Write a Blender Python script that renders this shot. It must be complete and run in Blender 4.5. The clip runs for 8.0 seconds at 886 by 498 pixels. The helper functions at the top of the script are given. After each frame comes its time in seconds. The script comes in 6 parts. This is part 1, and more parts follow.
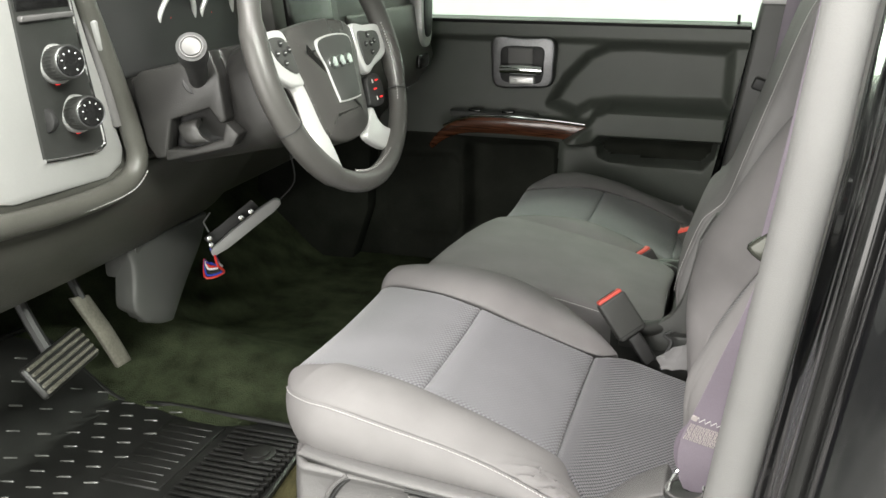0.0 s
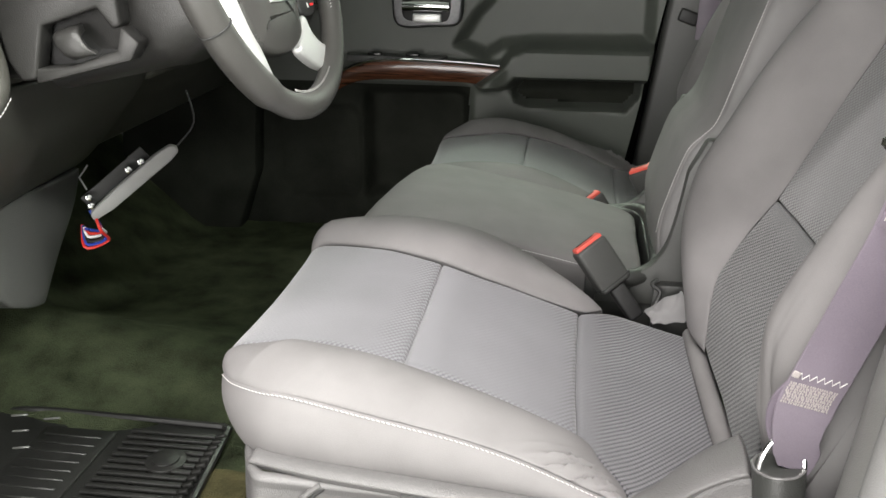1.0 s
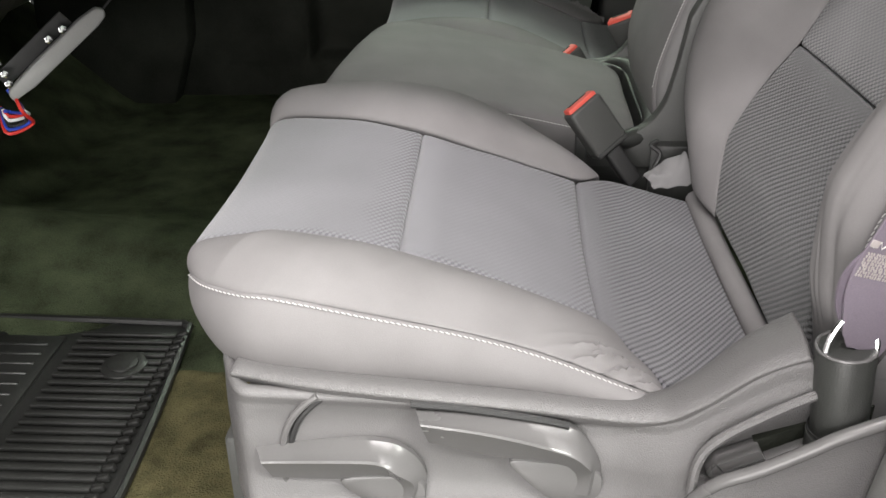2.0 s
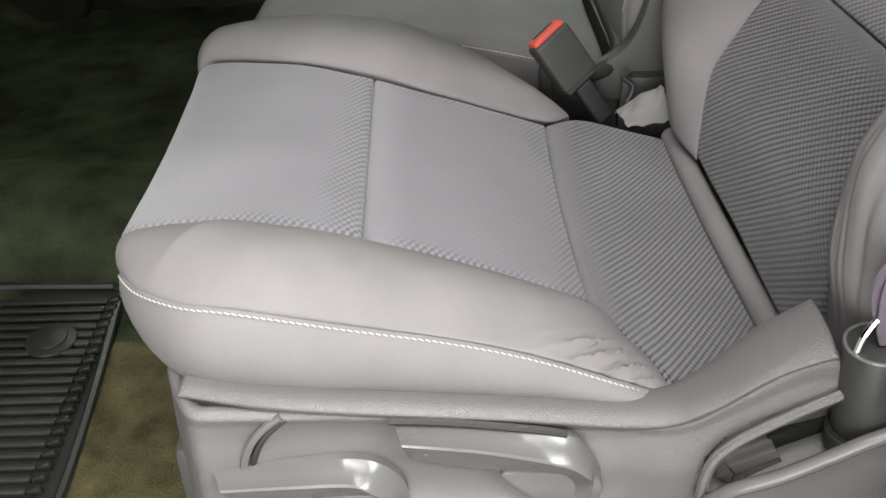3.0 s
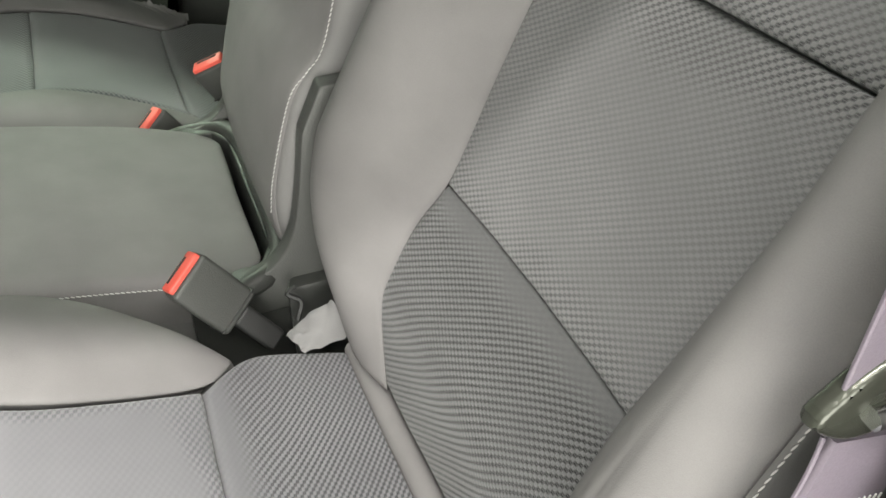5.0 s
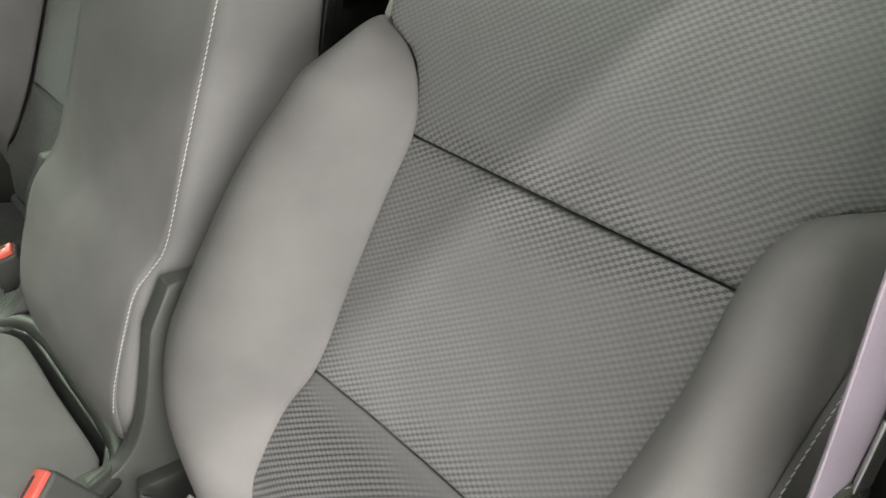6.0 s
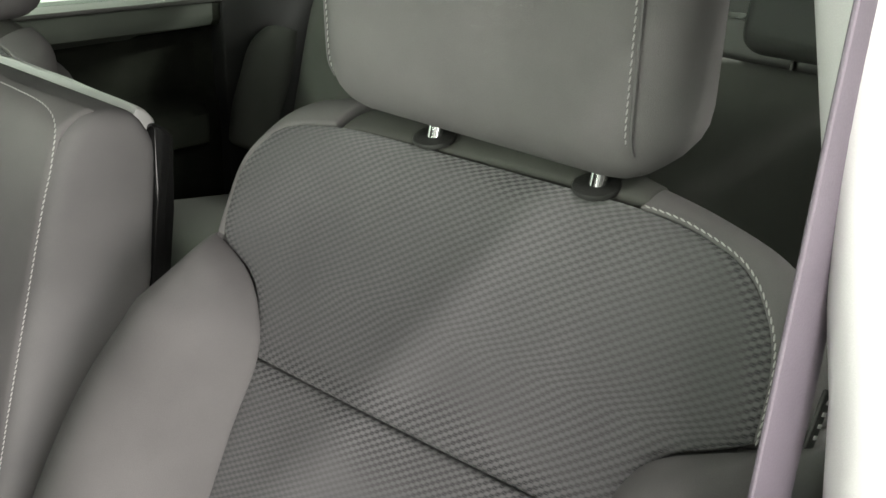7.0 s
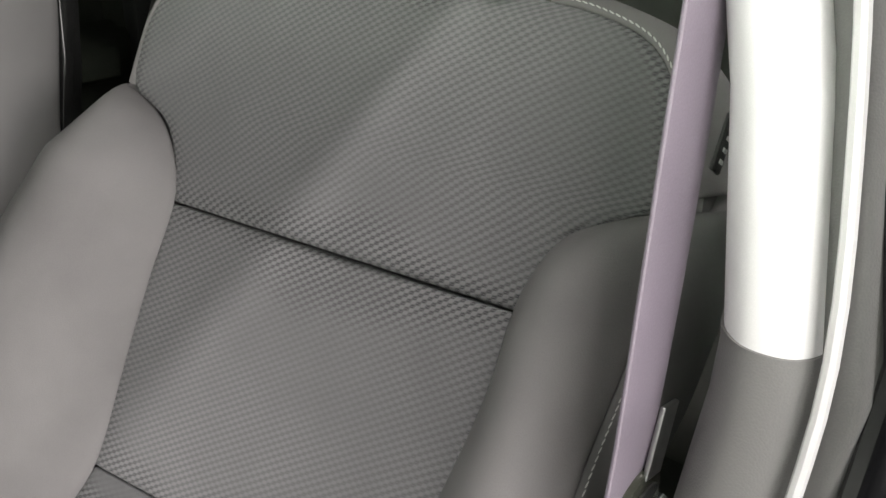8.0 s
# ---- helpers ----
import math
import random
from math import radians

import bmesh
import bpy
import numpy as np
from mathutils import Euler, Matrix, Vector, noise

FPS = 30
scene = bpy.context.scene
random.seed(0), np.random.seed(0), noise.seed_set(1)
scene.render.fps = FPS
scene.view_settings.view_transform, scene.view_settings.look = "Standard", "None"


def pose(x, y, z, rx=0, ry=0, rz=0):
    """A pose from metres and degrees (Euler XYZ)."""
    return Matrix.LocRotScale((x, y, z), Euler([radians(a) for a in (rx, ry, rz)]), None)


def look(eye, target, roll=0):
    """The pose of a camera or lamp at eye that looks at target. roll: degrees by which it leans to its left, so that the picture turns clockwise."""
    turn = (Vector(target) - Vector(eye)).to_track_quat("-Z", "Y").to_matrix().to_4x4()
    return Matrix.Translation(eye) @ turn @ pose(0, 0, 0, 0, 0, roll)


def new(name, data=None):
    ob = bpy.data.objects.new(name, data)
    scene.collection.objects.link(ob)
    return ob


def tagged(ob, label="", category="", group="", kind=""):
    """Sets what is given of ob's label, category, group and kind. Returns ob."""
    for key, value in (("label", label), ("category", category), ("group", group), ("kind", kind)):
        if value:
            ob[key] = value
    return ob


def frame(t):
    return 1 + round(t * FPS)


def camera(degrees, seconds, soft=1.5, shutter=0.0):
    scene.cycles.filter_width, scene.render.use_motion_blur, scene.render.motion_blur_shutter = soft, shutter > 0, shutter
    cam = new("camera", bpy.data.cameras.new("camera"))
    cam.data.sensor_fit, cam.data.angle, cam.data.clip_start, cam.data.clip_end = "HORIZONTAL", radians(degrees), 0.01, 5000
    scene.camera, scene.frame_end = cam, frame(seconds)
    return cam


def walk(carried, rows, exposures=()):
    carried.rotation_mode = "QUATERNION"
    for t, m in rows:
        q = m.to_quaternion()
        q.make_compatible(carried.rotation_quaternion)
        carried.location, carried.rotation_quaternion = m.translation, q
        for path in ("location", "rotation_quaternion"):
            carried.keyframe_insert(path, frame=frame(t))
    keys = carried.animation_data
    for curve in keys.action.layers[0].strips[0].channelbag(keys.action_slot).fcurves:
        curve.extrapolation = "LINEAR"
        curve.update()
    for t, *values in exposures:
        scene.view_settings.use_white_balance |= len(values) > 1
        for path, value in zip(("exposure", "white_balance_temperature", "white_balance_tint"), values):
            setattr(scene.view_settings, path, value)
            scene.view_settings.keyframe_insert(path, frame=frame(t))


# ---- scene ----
cam = camera(51.1, 8.0)
PATH = [
    (0, (0.356, -1.188, 0.962), (-0.215, 0.619, 0.323), 0.0),
    (0.5, (0.246, -1.097, 0.907), (-0.143, 0.754, 0.256), 0.2),
    (1, (0.158, -0.992, 0.836), (-0.101, 0.87, 0.152), 0.3),
    (1.5, (0.116, -0.938, 0.804), (-0.05, 0.865, -0.046), -0.0),
    (1.7, (0.105, -0.918, 0.791), (-0.036, 0.87, -0.095), -0.2),
    (2.8, (0.049, -0.76, 0.791), (0.037, 0.895, -0.332), -1.3),
    (3, (0.05, -0.747, 0.807), (0.084, 0.887, -0.346), -0.6),
    (3.5, (0.079, -0.719, 0.871), (0.184, 0.882, -0.321), -1.7),
    (4, (0.107, -0.67, 0.9), (0.353, 0.896, -0.32), -0.2),
    (4.5, (0.133, -0.582, 0.928), (0.523, 0.927, -0.326), -0.1),
    (5, (0.179, -0.47, 0.934), (0.741, 1.021, -0.275), -1.0),
    (5.2, (0.186, -0.45, 0.945), (0.834, 1.044, -0.216), -0.5),
    (6.3, (0.038, -0.418, 1.042), (1.305, 0.832, 0.13), 4.6),
    (6.5, (0.052, -0.407, 1.068), (1.369, 0.824, 0.202), 4.4),
    (7, (0.097, -0.39, 1.102), (1.517, 0.771, 0.305), 3.3),
    (7.5, (0.121, -0.374, 1.069), (1.573, 0.715, 0.228), 2.5),
    (8, (0.063, -0.43, 0.993), (1.572, 0.594, 0.171), 3.4),
]
GAIN = [(0, 0.1, 6600, 6), (1, 0.24, 6540, 8), (1.5, 0.12, 6520, 10), (1.7, 0.05, 6510, 10), (2.8, -0.12, 6460, 9), (3.5, -0.10, 6500, 8), (4, 0.05, 6600, 6), (4.5, 0.36, 6680, 3), (5, 0.60, 6680, 2), (5.2, 0.60, 6680, 2), (6.3, 0.64, 6680, 4), (6.5, 0.62, 6670, 4), (7, 0.22, 6640, 6), (7.5, 0.20, 6600, 8), (8, 0.33, 6560, 8)]
walk(cam, [(t, look(e, a, r)) for t, e, a, r in PATH], GAIN)

# ---- light: a white garage with unseen ceiling tubes and added fill lamps ----
world = bpy.data.worlds.new("world")
scene.world = world
world.use_nodes = True
world.node_tree.nodes["Background"].inputs[0].default_value = (0.9, 0.95, 1.0, 1)
world.node_tree.nodes["Background"].inputs[1].default_value = 0.45


def lamp(name, eye, target, sx, sy, watts, color):
    data = bpy.data.lights.new(name, "AREA")
    data.shape, data.size, data.size_y, data.energy, data.color = "RECTANGLE", sx, sy, watts, color
    ob = new(name, data)
    ob.matrix_world = look(eye, target)
    return ob


# side light through a made-up bay opening, then unseen ceiling tubes over the doorway
lamp("added_side_light", (-1.1, -4.8, 0.9), (0.1, 0.0, 0.9), 2.8, 3.2, 238, (1.0, 0.955, 0.935))
lamp("unseen_light", (0.1, -1.15, 2.9), (0.1, -0.1, 0.4), 2.4, 0.10, 88, (1.0, 0.945, 0.945))
lamp("unseen_light", (0.0, -2.15, 2.9), (0.1, 0.1, 0.4), 2.4, 0.10, 52, (1.0, 0.96, 0.945))
# unseen fill lamps, added to brighten the dash, far seats and headrests
lamp("unseen_light", (2.7, -2.15, 2.9), (-0.4, 0.5, 0.55), 2.4, 0.10, 300, (0.98, 1.0, 0.94))
lamp("unseen_light", (-0.2, 3.0, 2.6), (0.0, 0.6, 0.3), 2.4, 0.4, 42, (0.90, 1.0, 0.86))
lamp("unseen_light", (-4.0, 0.3, 1.55), (0.0, 0.3, 0.95), 2.6, 0.4, 75, (0.94, 1.0, 0.88))
# unseen lamp added for the bright rear window and the rear cab
lamp("unseen_light", (4.2, 0.2, 2.5), (0.6, 0.4, 0.8), 2.4, 0.5, 150, (0.97, 1.0, 0.91))


# ---- materials ----
def nodes_of(name):
    m = bpy.data.materials.new(name)
    m.use_nodes = True
    return m, m.node_tree.nodes, m.node_tree.links, m.node_tree.nodes["Principled BSDF"]


def surface(name, color, rough, metallic=0.0, mottle=0.12, grain=400.0, bump=0.15, stain=9.0, voro=False, coat=0.0, dist=0.001, spec=0.5):
    """Two scales of tone (stain, grain), roughness that varies with them, and fine relief."""
    m, n, l, b = nodes_of(name)
    tc = n.new("ShaderNodeTexCoord")
    big = n.new("ShaderNodeTexNoise")
    big.inputs["Scale"].default_value, big.inputs["Detail"].default_value = stain, 5
    l.new(tc.outputs["Object"], big.inputs["Vector"])
    if voro:
        fine = n.new("ShaderNodeTexVoronoi")
        fine.inputs["Scale"].default_value = grain
        fout = fine.outputs["Distance"]
    else:
        fine = n.new("ShaderNodeTexNoise")
        fine.inputs["Scale"].default_value, fine.inputs["Detail"].default_value = grain, 3
        fout = fine.outputs["Fac"]
    l.new(tc.outputs["Object"], fine.inputs["Vector"])
    add = n.new("ShaderNodeMath")
    add.operation = "MULTIPLY_ADD"
    add.inputs[1].default_value = 0.4
    l.new(fout, add.inputs[0])
    l.new(big.outputs["Fac"], add.inputs[2])
    ramp = n.new("ShaderNodeValToRGB")
    lo, hi = [c * (1 - mottle * 1.5) for c in color], [min(1, c * (1 + mottle * 1.5)) for c in color]
    ramp.color_ramp.elements[0].position, ramp.color_ramp.elements[1].position = 0.4, 1.0
    ramp.color_ramp.elements[0].color, ramp.color_ramp.elements[1].color = (*lo, 1), (*hi, 1)
    l.new(add.outputs[0], ramp.inputs["Fac"])
    l.new(ramp.outputs["Color"], b.inputs["Base Color"])
    mr = n.new("ShaderNodeMapRange")
    mr.inputs["To Min"].default_value, mr.inputs["To Max"].default_value = max(0.02, rough - 0.08), min(1, rough + 0.08)
    l.new(big.outputs["Fac"], mr.inputs["Value"])
    l.new(mr.outputs["Result"], b.inputs["Roughness"])
    bp = n.new("ShaderNodeBump")
    bp.inputs["Strength"].default_value, bp.inputs["Distance"].default_value = bump, dist
    bp.invert = voro
    l.new(fout, bp.inputs["Height"])
    l.new(bp.outputs["Normal"], b.inputs["Normal"])
    b.inputs["Metallic"].default_value = metallic
    b.inputs["Coat Weight"].default_value = coat
    b.inputs["Specular IOR Level"].default_value = spec
    return m


def weave(name, dark, light, pitch, turn, worn=0.12, rim=0.95, depth=0.0012, slope=0.61):
    """Checked coarse weave, laid out in metres on the UV map."""
    m, n, l, b = nodes_of(name)
    uv = n.new("ShaderNodeUVMap")
    uv.uv_map = "UVMap"
    sep = n.new("ShaderNodeSeparateXYZ")
    l.new(uv.outputs["UV"], sep.inputs[0])

    def math_node(op, a, c=None):
        k = n.new("ShaderNodeMath")
        k.operation = op
        for i, v in enumerate((a, c)):
            if v is None:
                continue
            if isinstance(v, (int, float)):
                k.inputs[i].default_value = v
            else:
                l.new(v, k.inputs[i])
        return k.outputs[0]

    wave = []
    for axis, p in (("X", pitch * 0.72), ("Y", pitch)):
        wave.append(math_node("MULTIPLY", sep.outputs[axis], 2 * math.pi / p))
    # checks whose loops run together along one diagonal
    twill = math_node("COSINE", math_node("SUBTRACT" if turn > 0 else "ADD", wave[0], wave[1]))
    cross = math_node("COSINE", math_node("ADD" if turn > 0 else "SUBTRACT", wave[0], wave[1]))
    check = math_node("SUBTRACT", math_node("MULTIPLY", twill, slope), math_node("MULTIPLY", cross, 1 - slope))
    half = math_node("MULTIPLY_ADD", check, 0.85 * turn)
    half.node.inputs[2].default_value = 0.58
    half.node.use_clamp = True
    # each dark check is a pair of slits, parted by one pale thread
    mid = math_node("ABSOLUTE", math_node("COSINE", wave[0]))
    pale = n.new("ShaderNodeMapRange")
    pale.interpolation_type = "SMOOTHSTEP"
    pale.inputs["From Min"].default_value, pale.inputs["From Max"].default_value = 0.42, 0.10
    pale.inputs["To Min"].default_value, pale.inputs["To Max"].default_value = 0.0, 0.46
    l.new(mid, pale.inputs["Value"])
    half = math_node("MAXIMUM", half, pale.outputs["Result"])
    tc = n.new("ShaderNodeTexCoord")
    big = n.new("ShaderNodeTexNoise")
    big.inputs["Scale"].default_value, big.inputs["Detail"].default_value = 7, 4
    l.new(tc.outputs["Object"], big.inputs["Vector"])
    fib = n.new("ShaderNodeTexNoise")
    fib.inputs["Scale"].default_value, fib.inputs["Detail"].default_value = 1400, 2
    l.new(tc.outputs["Object"], fib.inputs["Vector"])
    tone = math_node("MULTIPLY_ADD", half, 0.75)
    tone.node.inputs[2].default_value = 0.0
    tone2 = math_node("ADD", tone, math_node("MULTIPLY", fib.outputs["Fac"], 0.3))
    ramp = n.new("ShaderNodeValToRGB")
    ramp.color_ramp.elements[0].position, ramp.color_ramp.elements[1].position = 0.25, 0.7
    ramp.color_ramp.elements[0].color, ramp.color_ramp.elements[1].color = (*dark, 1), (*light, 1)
    wear = n.new("ShaderNodeMapRange")
    wear.inputs["From Min"].default_value, wear.inputs["From Max"].default_value = 0.35, 0.62
    wear.inputs["To Min"].default_value, wear.inputs["To Max"].default_value = 0.45, 1.0
    l.new(big.outputs["Fac"], wear.inputs["Value"])
    # weave contrast fades and the tone pales towards a panel's middle; sewn margins stay darker
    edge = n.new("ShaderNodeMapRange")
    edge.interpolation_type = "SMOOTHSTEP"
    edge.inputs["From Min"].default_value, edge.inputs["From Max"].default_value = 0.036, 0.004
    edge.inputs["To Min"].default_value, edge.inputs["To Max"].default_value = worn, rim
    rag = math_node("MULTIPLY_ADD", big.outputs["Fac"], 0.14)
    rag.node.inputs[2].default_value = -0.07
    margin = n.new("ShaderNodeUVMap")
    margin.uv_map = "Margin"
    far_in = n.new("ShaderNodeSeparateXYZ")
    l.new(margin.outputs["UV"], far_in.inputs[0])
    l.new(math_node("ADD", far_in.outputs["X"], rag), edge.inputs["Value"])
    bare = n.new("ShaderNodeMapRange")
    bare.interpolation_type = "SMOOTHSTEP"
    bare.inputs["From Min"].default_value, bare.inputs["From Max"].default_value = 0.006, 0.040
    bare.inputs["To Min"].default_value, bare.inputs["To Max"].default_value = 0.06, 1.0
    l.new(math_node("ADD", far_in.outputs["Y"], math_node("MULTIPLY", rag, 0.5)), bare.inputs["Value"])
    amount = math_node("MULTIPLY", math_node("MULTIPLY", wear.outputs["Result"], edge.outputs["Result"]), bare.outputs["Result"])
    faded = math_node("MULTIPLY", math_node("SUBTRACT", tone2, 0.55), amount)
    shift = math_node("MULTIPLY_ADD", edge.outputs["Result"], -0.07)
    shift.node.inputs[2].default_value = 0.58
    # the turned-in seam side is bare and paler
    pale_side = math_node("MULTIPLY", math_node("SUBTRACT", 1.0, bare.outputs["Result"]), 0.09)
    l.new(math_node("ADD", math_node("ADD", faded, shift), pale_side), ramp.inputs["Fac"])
    mix = n.new("ShaderNodeMixRGB")
    mix.blend_type = "MULTIPLY"
    mix.inputs["Fac"].default_value = 0.5
    l.new(ramp.outputs["Color"], mix.inputs[1])
    r2 = n.new("ShaderNodeValToRGB")
    r2.color_ramp.elements[0].color, r2.color_ramp.elements[1].color = (0.7, 0.7, 0.7, 1), (1, 1, 1, 1)
    r2.color_ramp.elements[0].position, r2.color_ramp.elements[1].position = 0.3, 0.65
    l.new(big.outputs["Fac"], r2.inputs["Fac"])
    l.new(r2.outputs["Color"], mix.inputs[2])
    l.new(mix.outputs["Color"], b.inputs["Base Color"])
    bp = n.new("ShaderNodeBump")
    bp.inputs["Strength"].default_value, bp.inputs["Distance"].default_value = 0.9, depth
    relief = math_node("MULTIPLY_ADD", fib.outputs["Fac"], 0.15)
    l.new(faded, relief.node.inputs[2])
    l.new(relief, bp.inputs["Height"])
    l.new(bp.outputs["Normal"], b.inputs["Normal"])
    b.inputs["Roughness"].default_value = 0.85
    b.inputs["Sheen Weight"].default_value = 0.25
    b.inputs["Specular IOR Level"].default_value = 0.2
    return m


def wood(name):
    m, n, l, b = nodes_of(name)
    tc = n.new("ShaderNodeTexCoord")
    mp = n.new("ShaderNodeMapping")
    mp.inputs["Scale"].default_value = (3, 30, 60)
    l.new(tc.outputs["Object"], mp.inputs["Vector"])
    nz = n.new("ShaderNodeTexNoise")
    nz.inputs["Scale"].default_value, nz.inputs["Detail"].default_value, nz.inputs["Distortion"].default_value = 2.0, 6, 1.2
    l.new(mp.outputs["Vector"], nz.inputs["Vector"])
    ramp = n.new("ShaderNodeValToRGB")
    ramp.color_ramp.elements[0].color, ramp.color_ramp.elements[1].color = (0.035, 0.012, 0.006, 1), (0.16, 0.06, 0.03, 1)
    ramp.color_ramp.elements[0].position, ramp.color_ramp.elements[1].position = 0.35, 0.7
    l.new(nz.outputs["Fac"], ramp.inputs["Fac"])
    l.new(ramp.outputs["Color"], b.inputs["Base Color"])
    b.inputs["Roughness"].default_value = 0.25
    b.inputs["Coat Weight"].default_value = 0.6
    return m


def glass(name, tint):
    m, n, l, b = nodes_of(name)
    b.inputs["Base Color"].default_value = (*tint, 1)
    b.inputs["Roughness"].default_value = 0.02
    b.inputs["Transmission Weight"].default_value = 1.0
    b.inputs["IOR"].default_value = 1.05
    return m


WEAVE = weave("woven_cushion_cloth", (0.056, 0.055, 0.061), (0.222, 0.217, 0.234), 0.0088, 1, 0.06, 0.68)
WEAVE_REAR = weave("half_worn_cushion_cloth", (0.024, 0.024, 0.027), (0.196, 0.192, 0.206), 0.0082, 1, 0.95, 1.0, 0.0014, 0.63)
# Same back cloth; the lower back's shade is put into darker yarn tones.
WEAVE_DARK = weave("shaded_unworn_back_cloth", (0.010, 0.010, 0.011), (0.126, 0.125, 0.129), 0.0086, -1, 1.05, 1.0, 0.0015, 0.65)
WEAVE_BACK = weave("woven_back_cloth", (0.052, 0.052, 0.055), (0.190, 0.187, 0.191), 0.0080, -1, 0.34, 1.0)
CLOTH = surface("grey_knit_cloth", (0.178, 0.170, 0.171), 0.8, mottle=0.10, grain=1300, bump=0.4, stain=13, dist=0.0006, spec=0.25)
CLOTH_SIDE = surface("grey_side_cloth", (0.165, 0.161, 0.161), 0.75, mottle=0.08, grain=1300, bump=0.4, stain=13, dist=0.0006, spec=0.25)
THREAD = surface("pale_thread", (0.52, 0.51, 0.50), 0.6, mottle=0.05, grain=2000, bump=0.2)
SHELL = surface("fine_grey_plastic", (0.120, 0.116, 0.116), 0.42, mottle=0.05, grain=750, bump=0.5, voro=True, dist=0.0006)
SHELL_COARSE = surface("grained_grey_plastic", (0.115, 0.111, 0.111), 0.36, mottle=0.05, grain=820, bump=0.7, voro=True, dist=0.0006)
SHELL_SMOOTH = surface("satin_grey_plastic", (0.120, 0.116, 0.116), 0.25, mottle=0.04, grain=600, bump=0.08)
BLACK = surface("black_grained_plastic", (0.022, 0.022, 0.022), 0.5, mottle=0.1, grain=800, bump=0.4, voro=True, dist=0.0006)
DARK = surface("charcoal_plastic", (0.062, 0.063, 0.060), 0.45, mottle=0.08, grain=800, bump=0.35, voro=True, dist=0.0006)
DOORPANEL = surface("charcoal_door_plastic", (0.080, 0.088, 0.076), 0.46, mottle=0.08, grain=800, bump=0.35, voro=True, dist=0.0006)
DASH = surface("soft_dark_dash", (0.060, 0.059, 0.052), 0.36, mottle=0.12, grain=700, bump=0.35, voro=True, dist=0.0006)
GLOSSBLACK = surface("gloss_black_plastic", (0.012, 0.012, 0.012), 0.12, mottle=0.1, grain=60, bump=0.01)
PAINT = surface("black_car_paint", (0.006, 0.006, 0.007), 0.12, mottle=0.1, grain=90, bump=0.01, coat=1.0)
# Dull black for footwell trim, and for shade put into doors and pocket.
DULL_BLACK = surface("dull_black_trim_and_shade", (0.026, 0.028, 0.023), 1.0, mottle=0.3, grain=500, bump=0.6, spec=0.05)
LEATHER = surface("black_wheel_leather", (0.060, 0.058, 0.055), 0.30, mottle=0.1, grain=1100, bump=0.35, voro=True, dist=0.0004)
CASE = surface("light_grey_plastic", (0.26, 0.26, 0.255), 0.45, mottle=0.06, grain=500, bump=0.08)
GUNMETAL = surface("dark_moulded_metal", (0.045, 0.047, 0.038), 0.2, metallic=0.4, mottle=0.15, grain=120, bump=0.02)
SILVER = surface("satin_silver_trim", (0.72, 0.72, 0.71), 0.34, metallic=0.4, mottle=0.04, grain=500, bump=0.03)
BEZEL = surface("satin_silver_bezel", (0.53, 0.53, 0.52), 0.38, metallic=0.5, mottle=0.04, grain=500, bump=0.03)
CHROME = surface("chrome", (0.85, 0.85, 0.86), 0.08, metallic=1.0, mottle=0.02, grain=80, bump=0.01)
TRIM_METAL = surface("brushed_trim_metal", (0.22, 0.22, 0.225), 0.42, metallic=1.0, mottle=0.2, grain=180, bump=0.12)
STEEL = surface("worn_steel", (0.42, 0.42, 0.42), 0.35, metallic=1.0, mottle=0.15, grain=150, bump=0.1)
COLUMN = surface("dark_column_plastic", (0.021, 0.0205, 0.0195), 0.36, mottle=0.1, grain=800, bump=0.3, voro=True, dist=0.0006)
RED = surface("red_button_plastic", (0.72, 0.105, 0.080), 0.4, mottle=0.05, grain=300, bump=0.03)
BELT = surface("lilac_grey_webbing", (0.150, 0.127, 0.156), 0.55, mottle=0.16, grain=900, bump=0.3, dist=0.0005)
CARPET = surface("olive_black_carpet", (0.058, 0.069, 0.040), 1.0, mottle=0.45, grain=420, bump=1.0, stain=14, dist=0.006, spec=0.05)
CARPET_EDGE = surface("dusty_olive_carpet", (0.092, 0.083, 0.042), 1.0, mottle=0.4, grain=420, bump=1.0, stain=30, dist=0.006, spec=0.05)
RUBBER = surface("black_rubber_mat", (0.017, 0.017, 0.016), 0.45, mottle=0.3, grain=300, bump=0.25, spec=0.5)
# Worn tread bars; their specular glint is put into a pale base colour.
TREAD = surface("glint_toned_worn_rubber", (0.13, 0.13, 0.125), 0.25, mottle=0.4, grain=200, bump=0.15)
TACK = surface("beige_sewing_thread", (0.33, 0.30, 0.29), 0.6, mottle=0.2, grain=900, bump=0.3)
RUBBER_WORN = surface("scuffed_rubber", (0.12, 0.115, 0.095), 0.5, mottle=0.5, grain=200, bump=0.2)
PILLAR = surface("pale_grey_trim", (0.66, 0.65, 0.655), 0.42, mottle=0.04, grain=1500, bump=0.08, voro=True, dist=0.0005)
PILLAR_LOW = surface("mid_grey_trim", (0.145, 0.142, 0.139), 0.55, mottle=0.04, grain=900, bump=0.3, voro=True, dist=0.0005)
SEAL = surface("grey_flocked_seal", (0.15, 0.147, 0.146), 0.7, mottle=0.06, grain=900, bump=0.3)
WOOD = wood("dark_walnut_trim")
WALL = surface("white_wall_paint", (0.80, 0.81, 0.80), 0.7, mottle=0.04, grain=120, bump=0.1)
CONCRETE = surface("grey_concrete", (0.28, 0.28, 0.27), 0.6, mottle=0.25, grain=60, bump=0.2, stain=1.2)
GLASS = glass("green_tinted_glass", (0.80, 0.92, 0.84))
GLASS_DARK = glass("dark_privacy_glass", (0.10, 0.11, 0.10))
BENCH = surface("dark_bench_cloth", (0.105, 0.105, 0.098), 0.85, mottle=0.08, grain=1200, bump=0.3, spec=0.2)
